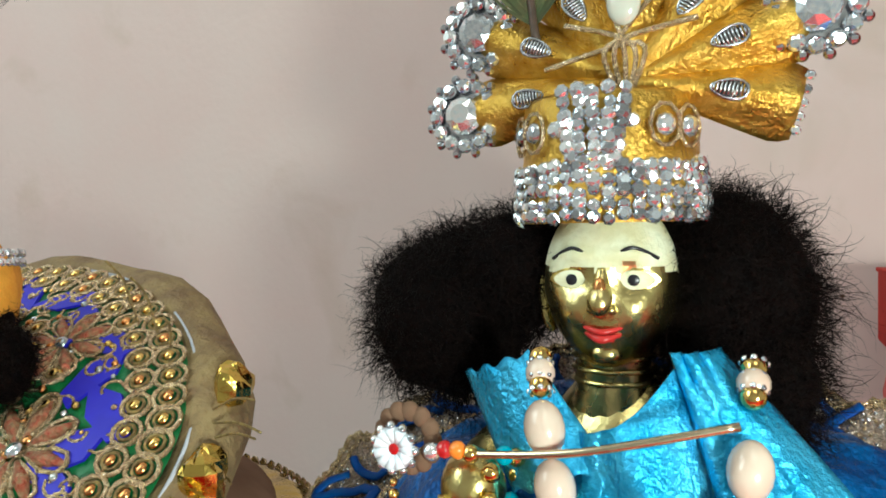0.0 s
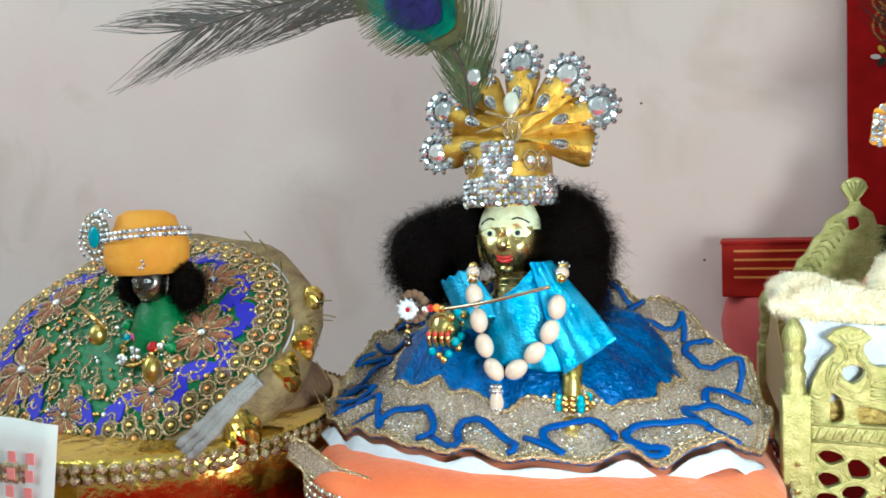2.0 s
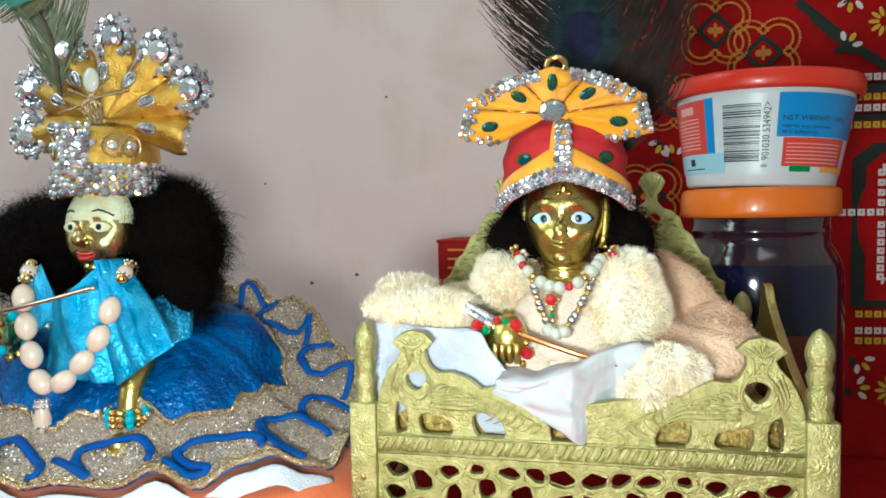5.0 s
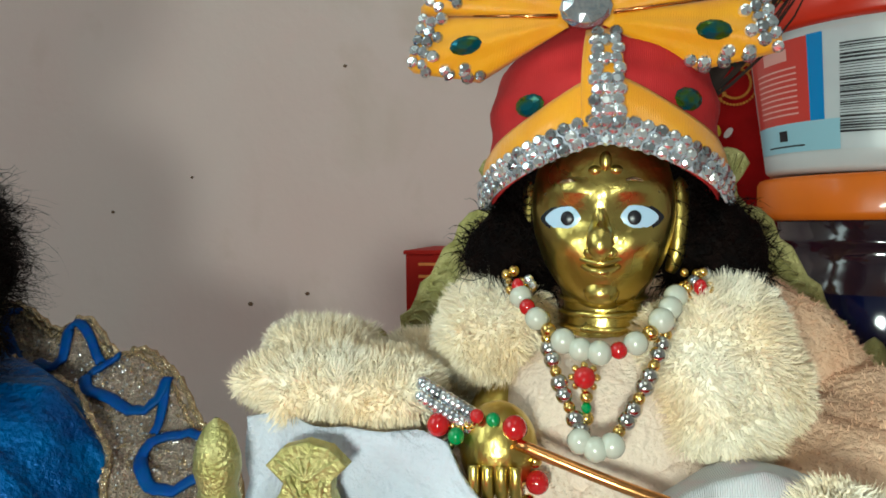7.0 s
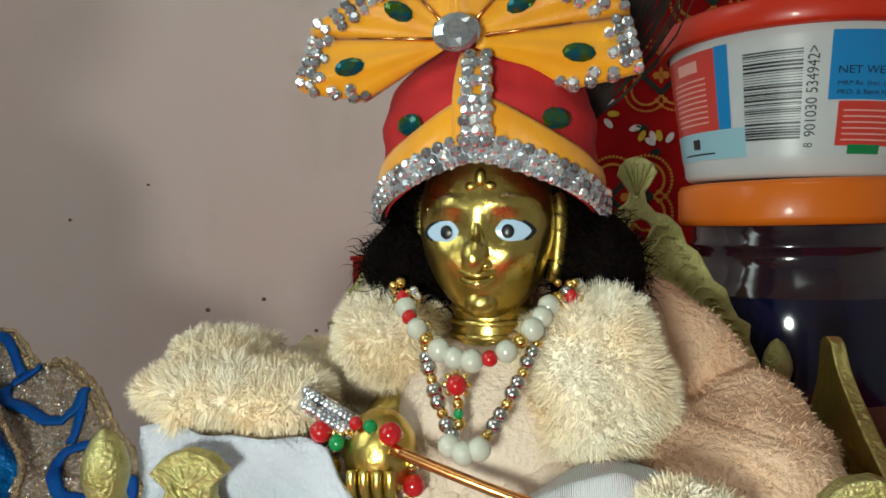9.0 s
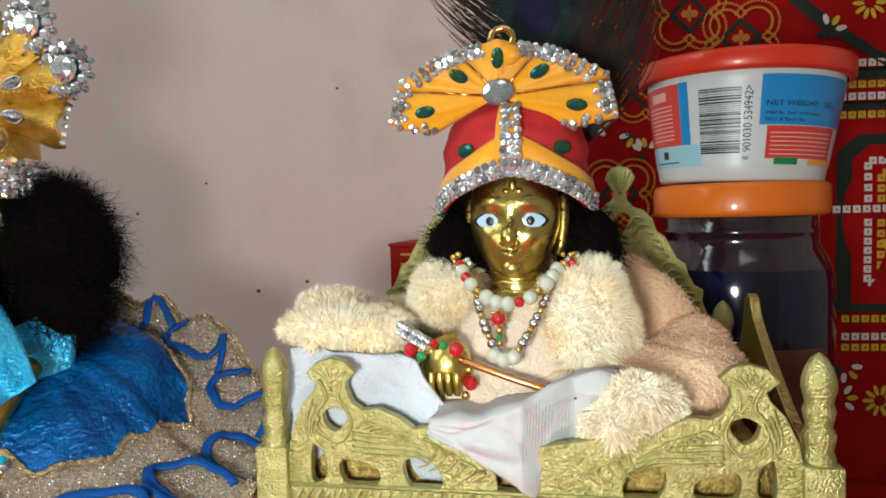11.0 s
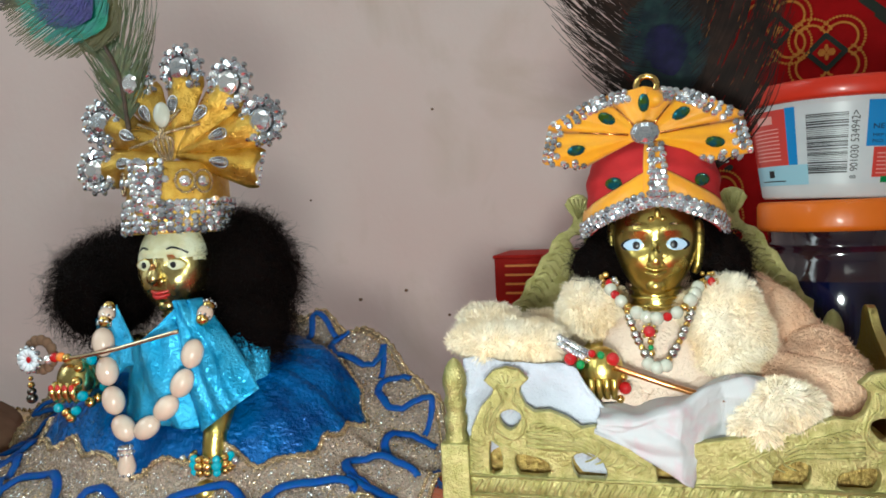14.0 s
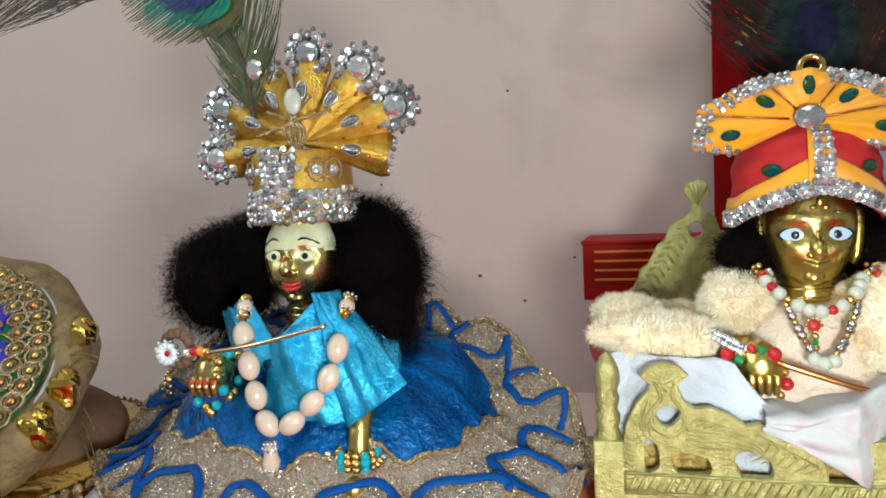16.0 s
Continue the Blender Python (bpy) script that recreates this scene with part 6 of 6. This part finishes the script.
def medallion(cx, cz, s, mt):
    """Four lobes of beads round a black diamond with a small cross."""
    for k in range(4):
        a = k * math.pi / 2 + math.pi / 4
        for R in (0.52, 0.36):
            for i in range(26):
                t = a - 1.9 + 3.8 * i / 25
                dot(prt, cx + s * (0.50 * math.cos(a) + R * math.cos(t)), cz + s * (0.50 * math.sin(a) + R * math.sin(t)), s * 0.035, mt, 6)
    for r, mk in ((0.52, M_PRINTK), (0.34, M_CLOTHRED)):
        stamp(prt, [(cx + s * r, cz), (cx, cz + s * r), (cx - s * r, cz), (cx, cz - s * r)], mk, 0.0011 if r > 0.4 else 0.0014)
    for a in (0, 1, 2, 3):
        dot(prt, cx + 0.11 * s * math.cos(a * 1.571), cz + 0.11 * s * math.sin(a * 1.571), s * 0.10, mt, 6, 0.5 if a % 2 else 1.0, lift=0.0018)


def daisy(cx, cz, r, mt):
    for k in range(10):
        a = 2 * math.pi * k / 10
        dot(prt, cx + r * 0.62 * math.cos(a), cz + r * 0.62 * math.sin(a), r * 0.13, mt, 8, 2.6, a)
    dot(prt, cx, cz, r * 0.22, M_CLOTHRED, 8, lift=0.0016)


def spray(cx, cz, s, tilt):
    for k in range(3):
        a = tilt + (k - 1) * 0.8
        dot(prt, cx + s * math.cos(a), cz + s * math.sin(a), s * 0.24, M_PRINTW if k != 1 else M_PRINTY, 9, 1.9, a)
    dot(prt, cx - s * 0.5, cz - s * 0.3, s * 0.3, M_PRINTK, 8, 1.6, tilt + 2)


for cx, cz, s in ((0.302, 0.282, 0.026), (0.338, 0.262, 0.026), (0.250, 0.150, 0.026), (0.232, 0.300, 0.026), (0.300, 0.352, 0.026), (0.270, 0.226, 0.022), (0.365, 0.345, 0.026)):
    medallion(cx, cz, s * 1.15, M_PRINTO)
for cx, cz, r, mt in ((0.4234, 0.2800, 0.0125, M_PRINTY), (0.4320, -0.0050, 0.0125, M_PRINTY), (0.500, 0.210, 0.012, M_PRINTY), (0.470, 0.330, 0.012, M_PRINTY), (0.51, 0.06, 0.012, M_PRINTY)):
    daisy(cx, cz, r, mt)
rng = random.Random(15)
for cx, cz in ((0.448, 0.262), (0.452, 0.296), (0.400, 0.300), (0.396, 0.262), (0.446, 0.018), (0.405, -0.004), (0.408, 0.020), (0.262, 0.196), (0.246, 0.246), (0.232, 0.204), (0.276, 0.320), (0.216, 0.262), (0.385, 0.318), (0.270, 0.180), (0.46, 0.33)):
    spray(cx, cz, 0.0085, rng.uniform(0, 6.2))
for x0_, z0_, x1_, z1_ in ((0.362, 0.300, 0.402, 0.262), (0.402, 0.262, 0.470, 0.215), (0.372, 0.288, 0.402, 0.258)):
    d = Vector((x1_ - x0_, z1_ - z0_))
    n_ = Vector((-d.y, d.x)).normalized() * 0.0035
    stamp(prt, [(x0_ - n_.x, z0_ - n_.y), (x1_ - n_.x, z1_ - n_.y), (x1_ + n_.x, z1_ + n_.y), (x0_ + n_.x, z0_ + n_.y)], M_PRINTK)
for z, mt in ((0.2385, M_PRINTW), (0.2235, M_PRINTY), (0.2150, M_PRINTW), (0.2020, M_PRINTY)):
    beadline(prt, (0.396, z), (0.56, z), 0.0052, mt, 1.25)
stamp(prt, [(0.396, 0.2265), (0.56, 0.2265), (0.56, 0.2345), (0.396, 0.2345)], M_PRINTK)
stamp(prt, [(0.396, 0.2052), (0.56, 0.2052), (0.56, 0.2110), (0.396, 0.2110)], M_PRINTK)
# stepped temple motif
for k, (mt, o) in enumerate(((M_PRINTK, 0.0), (M_PRINTW, 0.009), (M_PRINTY, 0.018))):
    if mt is M_PRINTK:
        stamp(prt, [(0.402, 0.060), (0.56, 0.060), (0.56, 0.188), (0.418, 0.188), (0.402, 0.176)], M_PRINTK, 0.0010)
        stamp(prt, [(0.412, 0.066), (0.56, 0.066), (0.56, 0.180), (0.424, 0.180), (0.412, 0.170)], M_CLOTHRED, 0.0013)
    else:
        beadline(prt, (0.414 + o, 0.178 - o), (0.414 + o, 0.138), 0.0052, mt, 1.25)
        beadline(prt, (0.414 + o, 0.178 - o), (0.56, 0.178 - o), 0.0052, mt, 1.25)
        beadline(prt, (0.414 + o, 0.128), (0.414 + o, 0.072 + o), 0.0052, mt, 1.25)
        beadline(prt, (0.414 + o, 0.072 + o), (0.56, 0.072 + o), 0.0052, mt, 1.25)
beadline(prt, (0.385, 0.1345), (0.56, 0.1345), 0.0052, M_PRINTW, 1.25)
for z, mt in ((0.0550, M_PRINTY), (0.0420, M_PRINTW), (0.0340, M_PRINTY)):
    beadline(prt, (0.405, z), (0.56, z), 0.0052, mt, 1.25)
for k in range(5):
    dot(prt, 0.442 + 0.02 * k, 0.152, 0.0030, M_PRINTY, 8, 1.9, 0.9 - 0.4 * k)
    dot(prt, 0.436 + 0.02 * k, 0.108, 0.0030, M_PRINTY, 8, 1.9, -0.9 + 0.4 * k)
tagged(part("print", prt, hanging, "printed folk motifs", False), kind="stuff")

# ---- gold seat with the small green-robed idol ----
GC = Vector((-0.238, 0.180, 0))
throne = thing("gold_foil_seat", "round seat wrapped in crumpled gold foil with brown velvet bolster", "seat", (GC.x, GC.y, TOP))
drum = Mesh().lathe([(0.001, TOP), (0.105, TOP), (0.108, TOP + 0.004), (0.107, 0.016), (0.109, 0.030), (0.103, 0.034), (0.001, 0.035)], GC, M_GOLDFOIL, 120,
                    wob=lambda a, z: 0.012 * math.sin(a * 37 + 2 * math.sin(a * 11)) + 0.006 * math.sin(a * 83))
part("foil_drum", drum, throne, "pleated gold foil drum")
sq = Mesh()
for k in range(110):
    a = 2 * math.pi * k / 110
    d = Vector((math.cos(a), math.sin(a), 0))
    for row in range(2):
        sq.gem(GC + d * 0.1105 + Vector((0, 0, 0.0255 + 0.0052 * row)), 0.0030, M_LACEWIRE, d + Vector((0, 0, 0.2 * math.sin(k * 5 + row))), 4)
tagged(part("sequin_band", sq, throne, "band of square gold sequins"), kind="stuff")
def rim(a, back):
    return Vector((-0.252 + 0.110 * math.cos(a), 0.158 + 0.055 * math.sin(a) + 0.714 * back, 0.078 + 0.056 * math.sin(a) - 0.70 * back))


bol = [rim(radians(-60 + 300 * i / 40), 0.012) for i in range(41)]
part("bolster", Mesh().tube(bol, [0.0115 + 0.0015 * math.sin(i * 1.3) for i in range(41)], M_BOLSTER, 14), throne, "bolster roll in dull brown-gold cloth")
part("cushion", lump((-0.240, 0.200, 0.036), (0.090, 0.066, 0.032), M_BROWN, 3.3, 0.08, 25, 48, 24, 0.034), throne, "brown velvet cushion")
rng = random.Random(18)
for p, r in (((-0.150, 0.128, 0.036), 0.012), ((-0.138, 0.152, 0.062), 0.010), ((-0.135, 0.165, 0.076), 0.009), ((-0.140, 0.185, 0.098), 0.008)):
    lp_ = lump(p, (r * 0.8, r * 0.8, r), M_GOLDFOIL, rng.random() * 9, 0.35, 130, 16, 10)
    part("foil_patch", lp_, throne, "loose patch of crumpled gold foil", False)
sp_ = Mesh()
for x, z, dx, dz in ((-0.129, 0.094, 0.020, 0.006), (-0.129, 0.090, 0.022, 0.001), (-0.130, 0.085, 0.021, 0.004), (-0.124, 0.065, 0.012, -0.012), (-0.126, 0.058, 0.012, -0.016), (-0.150, 0.116, -0.004, 0.018), (-0.158, 0.119, -0.006, 0.020), (-0.128, 0.072, 0.010, 0.003),
                     (-0.127, 0.050, 0.010, -0.012), (-0.145, 0.112, 0.004, 0.010)):
    sp_.tube(curve3([(x - 0.008, 0.172, z), (x - 0.008 + dx * 0.5, 0.170, z + dz * 0.6 + 0.001), (x - 0.008 + dx, 0.166, z + dz)], 4), [0.0004] * 9, M_GOLDDARK, 5)
part("frayed_edge", sp_, throne, "frayed gold thread ends")

# dress spread as a tilted disc
DC = Vector((-0.252, 0.158, 0.078))
DX, DS = Vector((1, 0, 0)), Vector((0, 0.70, 0.714)).normalized()
DN = Vector((0, -0.714, 0.70))


def disc(x, s, out=0.0):
    r = math.hypot(x / 0.108, s / 0.076)
    dome_ = 0.016 * (1 - clamp(r) ** 2)
    return DC + DX * x + DS * s + DN * (dome_ + out)


green = thing("green_dress", "green dress with gold roundels and royal blue patches", "dress", DC)
gd = Mesh().sheet(lambda u, v: disc(0.108 * v * math.cos(-6.2832 * u), 0.076 * v * math.sin(-6.2832 * u)), 96, 16, M_GREENFAB, closed=True)
gd.f = [tuple(reversed(q)) for q in gd.f]
part("skirt", gd, green)
under = Mesh().sheet(lambda u, v: disc(0.110 * math.cos(6.2832 * u), 0.078 * math.sin(6.2832 * u)) - DN * (0.001 + 0.012 * v) + Vector((0, 0, -0.004 * v)), 96, 3, M_COTTON, closed=True, thick=0.0008)
part("lining", under, green, "grey-white lining edge")


def roundel(x, s, r, k=0):
    m = Mesh()
    c = disc(x, s, 0.001)
    m.tube([disc(x + r * math.cos(t / 12 * 6.283), s + r * math.sin(t / 12 * 6.283), 0.0014) for t in range(13)], 0.0009, M_LACEWIRE, 6, False)
    m.tube([disc(x + r * 0.6 * math.cos(t / 10 * 6.283), s + r * 0.6 * math.sin(t / 10 * 6.283), 0.0016) for t in range(11)], 0.0006, M_GOLDDARK, 5, False)
    m.gem(c + DN * 0.001, r * 0.42, M_GOLDBEAD if k % 3 else M_COPPER, DN, 8)
    return m


proto = None
for ring_, n_, r_ in ((0.955, 58, 0.0047), (0.865, 46, 0.0042), (0.60, 24, 0.0038)):
    for k in range(n_):
        a = 2 * math.pi * k / n_
        part("roundel", roundel(0.108 * ring_ * math.cos(a), 0.076 * ring_ * math.sin(a), r_, k), green)
rng = random.Random(44)
for k in range(26):
    a = 2 * math.pi * k / 26
    rr = 0.73 + 0.05 * (k % 2)
    w, hh = 0.0135, 0.0064
    x, s_ = 0.108 * rr * math.cos(a), 0.076 * rr * math.sin(a)
    t = a + math.pi / 2 + (0.7 if k % 2 else -0.7)
    pts = []
    for ex, ez in ((-1, -0.35), (0.2, -0.9), (1, 0.1), (0.1, 0.9), (-0.8, 0.6)):
        X, S = ex * w, ez * hh
        pts.append(disc(x + X * math.cos(t) - S * math.sin(t), s_ + X * math.sin(t) + S * math.cos(t), 0.0016))
    bp_ = Mesh().add(pts + [p - DN * 0.0012 for p in pts], [(0, 1, 2, 3, 4)] + [(i, i + 5, (i + 1) % 5 + 5, (i + 1) % 5) for i in range(5)], M_ROYAL)
    part("blue_patch", bp_, green, "royal blue applique patch", False)
for fx, fs, fr in ((-0.050, -0.034, 0.021), (0.064, -0.004, 0.017), (-0.060, 0.014, 0.017), (0.050, 0.034, 0.015), (0.0, -0.058, 0.011), (0.050, -0.040, 0.012), (-0.030, 0.050, 0.012)):
    ff = Mesh()
    for k in range(8):
        a = 2 * math.pi * k / 8
        c = disc(fx + fr * 0.62 * math.cos(a), fs + fr * 0.62 * math.sin(a), 0.0018)
        e = disc(fx + fr * math.cos(a), fs + fr * math.sin(a), 0.0018)
        ff.tube([disc(fx, fs, 0.002).lerp(e, 0.2), c, e], [fr * 0.05, fr * 0.14, fr * 0.04], M_CORAL, 8)
        ff.tube([disc(fx + fr * (0.62 + 0.42 * math.cos(t * 0.7)) * math.cos(a + 0.3 * math.sin(t * 0.7)), fs + fr * (0.62 + 0.42 * math.cos(t * 0.7)) * math.sin(a + 0.3 * math.sin(t * 0.7)), 0.0018) for t in range(10)], fr * 0.05, M_LACEWIRE, 5)
    ff.gem(disc(fx, fs, 0.003), fr * 0.16, M_STONE, DN, 8)
    part("embroidered_flower", ff, green, "coral and gold bead flower")
fill = Mesh()
for k in range(640):
    a, rr = rng.uniform(0, 6.283), math.sqrt(rng.random()) * 0.83
    x, s_ = 0.108 * rr * math.cos(a), 0.076 * rr * math.sin(a)
    t0 = rng.uniform(0, 6.28)
    if rng.random() < 0.5:
        fill.ball(disc(x, s_, 0.0014), rng.uniform(0.0008, 0.0017), rng.choice([M_GOLDBEAD, M_LACEWIRE, M_COPPER, M_STONE]), 6, 5)
    else:
        fill.tube([disc(x + 0.0045 * math.cos(t0 + t * 0.6) * (1 - t * 0.1), s_ + 0.0045 * math.sin(t0 + t * 0.6) * (1 - t * 0.1), 0.0014) for t in range(7)], 0.0006, M_LACEWIRE, 5)
tagged(part("beadwork", fill, green, "scattered gold beads and braid"), kind="stuff")
scarf = Mesh()
for k in range(3):
    scarf.tube(curve3([(-0.1290 + 0.0022 * k, 0.1130 - 0.001 * k, 0.0700 - 0.0010 * k), (-0.1400 + 0.0020 * k, 0.1060, 0.0600 - 0.0018 * k), (-0.1530 + 0.0030 * k, 0.1000, 0.0470 - 0.0022 * k), (-0.1640 + 0.0036 * k, 0.0985, 0.0380 - 0.0020 * k)], 6),
               [0.0022 + 0.0005 * math.sin(i * 1.7 + k) for i in range(19)], M_GREY, 8)
solo("white_scarf", scarf, "folded grey-white cotton strip on the gold seat", "scarf")

SH = Vector((-0.2200, 0.1450, 0.1120))
m = face_mesh(SH, 0.0100, 0.0100, 0.0125, 0, M_DARKMETAL, eye=M_EYEW, eye_z=0.1, eye_r=0.18, lips=None)
m.lathe([(0.016, -0.035), (0.017, -0.02), (0.013, -0.006), (0.006, 0.002)], (SH.x, SH.y + 0.006, SH.z - 0.008), M_GREENFAB, 20)
m.ball((-0.2430, 0.1270, 0.0840), (0.0050, 0.0050, 0.0060), M_BRASSPOL, 12, 8)
m.ball((-0.1970, 0.1180, 0.0690), (0.0048, 0.0050, 0.0070), M_BRASSPOL, 12, 8)
solo("small_dark_idol", m, "small dark metal idol in a green dress on the gold seat", "statue")
wig("small_black_wig", [((-0.2385, 0.152, 0.108), (0.011, 0.010, 0.010)), ((-0.2010, 0.152, 0.108), (0.009, 0.009, 0.012)), ((-0.2200, 0.156, 0.119), (0.015, 0.009, 0.009))], 2600, "small black curly wig", 33, 0.0008, (0.004, 0.009))
orange_hat = thing("amber_turban", "amber felt turban with a paisley rhinestone brooch", "turban", (SH.x, SH.y, SH.z + 0.008))
HT = Vector((-0.2275, 0.1500, 0.1170))
tb = Mesh().lathe([(k * 1.24, z * 1.08) for k, z in [(0.0150, -0.0005), (0.0170, 0.0010), (0.0184, 0.0070), (0.0188, 0.0140), (0.0178, 0.0195), (0.0155, 0.0215), (0.0140, 0.0245), (0.0125, 0.0300), (0.008, 0.0330), (0.0005, 0.0335)]], HT, M_TURBAN, 48,
                  wob=lambda a, z: 0.02 * math.sin(3 * a + z * 200))
part("wrapped_felt", tb, orange_hat)
bb = Mesh()
for k in range(50):
    a = 2 * math.pi * k / 50
    d = Vector((math.cos(a), math.sin(a), 0))
    for row in range(2):
        bb.gem(HT + d * 0.0234 + Vector((0, 0, 0.0200 + 0.0030 * row + 0.002 * math.cos(a))), 0.0015, M_STONE, d, 8, 0.7)
part("rhinestone_band", bb, orange_hat, "double row of rhinestones")
br_ = Mesh()
BRC = Vector((-0.2455, 0.1300, 0.1395))
for ring_, sc in ((0, 1.0), (1, 0.70)):
    for k in range(22 - 6 * ring_):
        t = 2 * math.pi * k / (22 - 6 * ring_)
        x = 0.0105 * sc * math.cos(t) * (1 - 0.25 * math.sin(t))
        z = 0.0130 * sc * math.sin(t) - 0.001
        if z > 0.005 * sc:
            x += (z - 0.005 * sc) * 0.5
        br_.gem(BRC + Vector((x, 0, z)), 0.0013, M_STONE, (0, -1, 0.1), 8, 0.7)
for k in range(7):
    br_.gem(BRC + Vector((0.0030 + 0.0016 * k, 0, 0.0105 + 0.0032 * math.sin(k * 0.55))), 0.0014, M_STONE, (0, -1, 0.1), 8, 0.7)
br_.ball(BRC + Vector((0, 0.0010, 0)), (0.0108, 0.0010, 0.0132), M_LACEWIRE, 20, 10)
br_.ball(BRC + Vector((0, -0.0006, -0.0012)), (0.0040, 0.0016, 0.0060), M_TEALBEAD, 12, 8)
part("paisley_brooch", br_, orange_hat, "paisley brooch with a turquoise drop")
for x in (-0.2270, -0.2150):
    g = Mesh()
    for k in range(6):
        a = k * math.pi / 3
        g.gem((x + 0.0022 * math.cos(a), 0.1320, 0.1225 + 0.0022 * math.sin(a)), 0.0011, M_STONE, (0, -1, 0), 6)
    part("star_stone", g, orange_hat)

jw = thing("bead_ornaments", "strings of gold, pink, red and orange beads on the small idol", "beads", (-0.25, 0.125, 0.09))
rng = random.Random(52)
bj = Mesh()
for x, z, r, mt in ((-0.2320, 0.1015, 0.0034, M_ORANGEBEAD), (-0.2365, 0.1025, 0.0030, M_GOLDBEAD), (-0.2080, 0.1010, 0.0032, M_ORANGEBEAD), (-0.2130, 0.1025, 0.0030, M_GOLDBEAD), (-0.2270, 0.0820, 0.0034, M_PINKBEAD), (-0.2130, 0.0830, 0.0034, M_PINKBEAD),
                    (-0.2120, 0.0770, 0.0032, M_REDBEAD), (-0.2070, 0.0775, 0.0026, M_STONE), (-0.2005, 0.0770, 0.0032, M_GREENBEAD), (-0.2420, 0.0980, 0.0026, M_REDBEAD), (-0.2380, 0.0870, 0.0034, M_GREENBEAD), (-0.2330, 0.0810, 0.0022, M_TEALBEAD)):
    y = disc(x - DC.x, (z - DC.z) / 0.714, 0.012).y - 0.004
    bj.ball((x, y, z), r, mt, 12, 8)
for k in range(46):
    t = k / 45
    x, z = -0.2200 + 0.015 * math.cos(t * 6.28) * (1 - 0.2 * t), 0.084 + 0.016 * math.sin(t * 6.28)
    bj.ball((x, disc(x - DC.x, (z - DC.z) / 0.714, 0.012).y - 0.003, z), 0.0013, M_GOLDBEAD, 8, 6)
for x, z in ((-0.2130, 0.0960), (-0.2300, 0.0930), (-0.2240, 0.0690), (-0.2205, 0.0745)):
    for k in range(6):
        bj.gem((x + rng.uniform(-0.003, 0.003), disc(x - DC.x, (z - DC.z) / 0.714, 0.012).y - 0.005, z + rng.uniform(-0.004, 0.004)), 0.0018, M_STONE, (rng.uniform(-.4, .4), -1, rng.uniform(-.3, .5)), 8)
part("bead_string", bj, jw)
part("flute", Mesh().tube([(-0.2450, 0.1180, 0.1010), (-0.2200, 0.1120, 0.0905)], 0.0013, M_GOLDBEAD, 8), jw)

pp = thing("paper_slip", "white paper slip with pink print leaning on the seat", "paper", (-0.285, 0.075, 0.0))
part("sheet", Mesh().sheet(lambda u, v: Vector((-0.262 + 0.055 * u, 0.064 + 0.008 * v + 0.002 * math.sin(5 * u), -0.0105 + 0.0635 * v)), 6, 6, M_PAPER, thick=0.0004), pp)
il = Mesh()
for k in range(2):
    for j in range(5):
        il.box((-0.2330 + 0.012 * k, 0.0625 + 0.0010 * j, 0.006 + 0.0078 * j), (0.0050, 0.0004, 0.0054), M_PINKINK)
part("print_marks", il, pp, "pink print too blurred to read", False)


# ---- small dark specks on the painted wall ----
for sx, sz, sr in ((0.022, 0.246, 0.0011), (-0.168, 0.145, 0.0012), (-0.010, 0.083, 0.0014), (0.030, 0.060, 0.0012), (-0.100, 0.170, 0.0010), (0.075, 0.098, 0.0010), (-0.055, 0.075, 0.0016)):
    solo("wall_speck", Mesh().ball((sx, 0.5098, sz), (sr * 1.3, 0.0004, sr), M_BROWN, 8, 6), "tiny dark chip in the wall paint", "speck", group="wall specks")
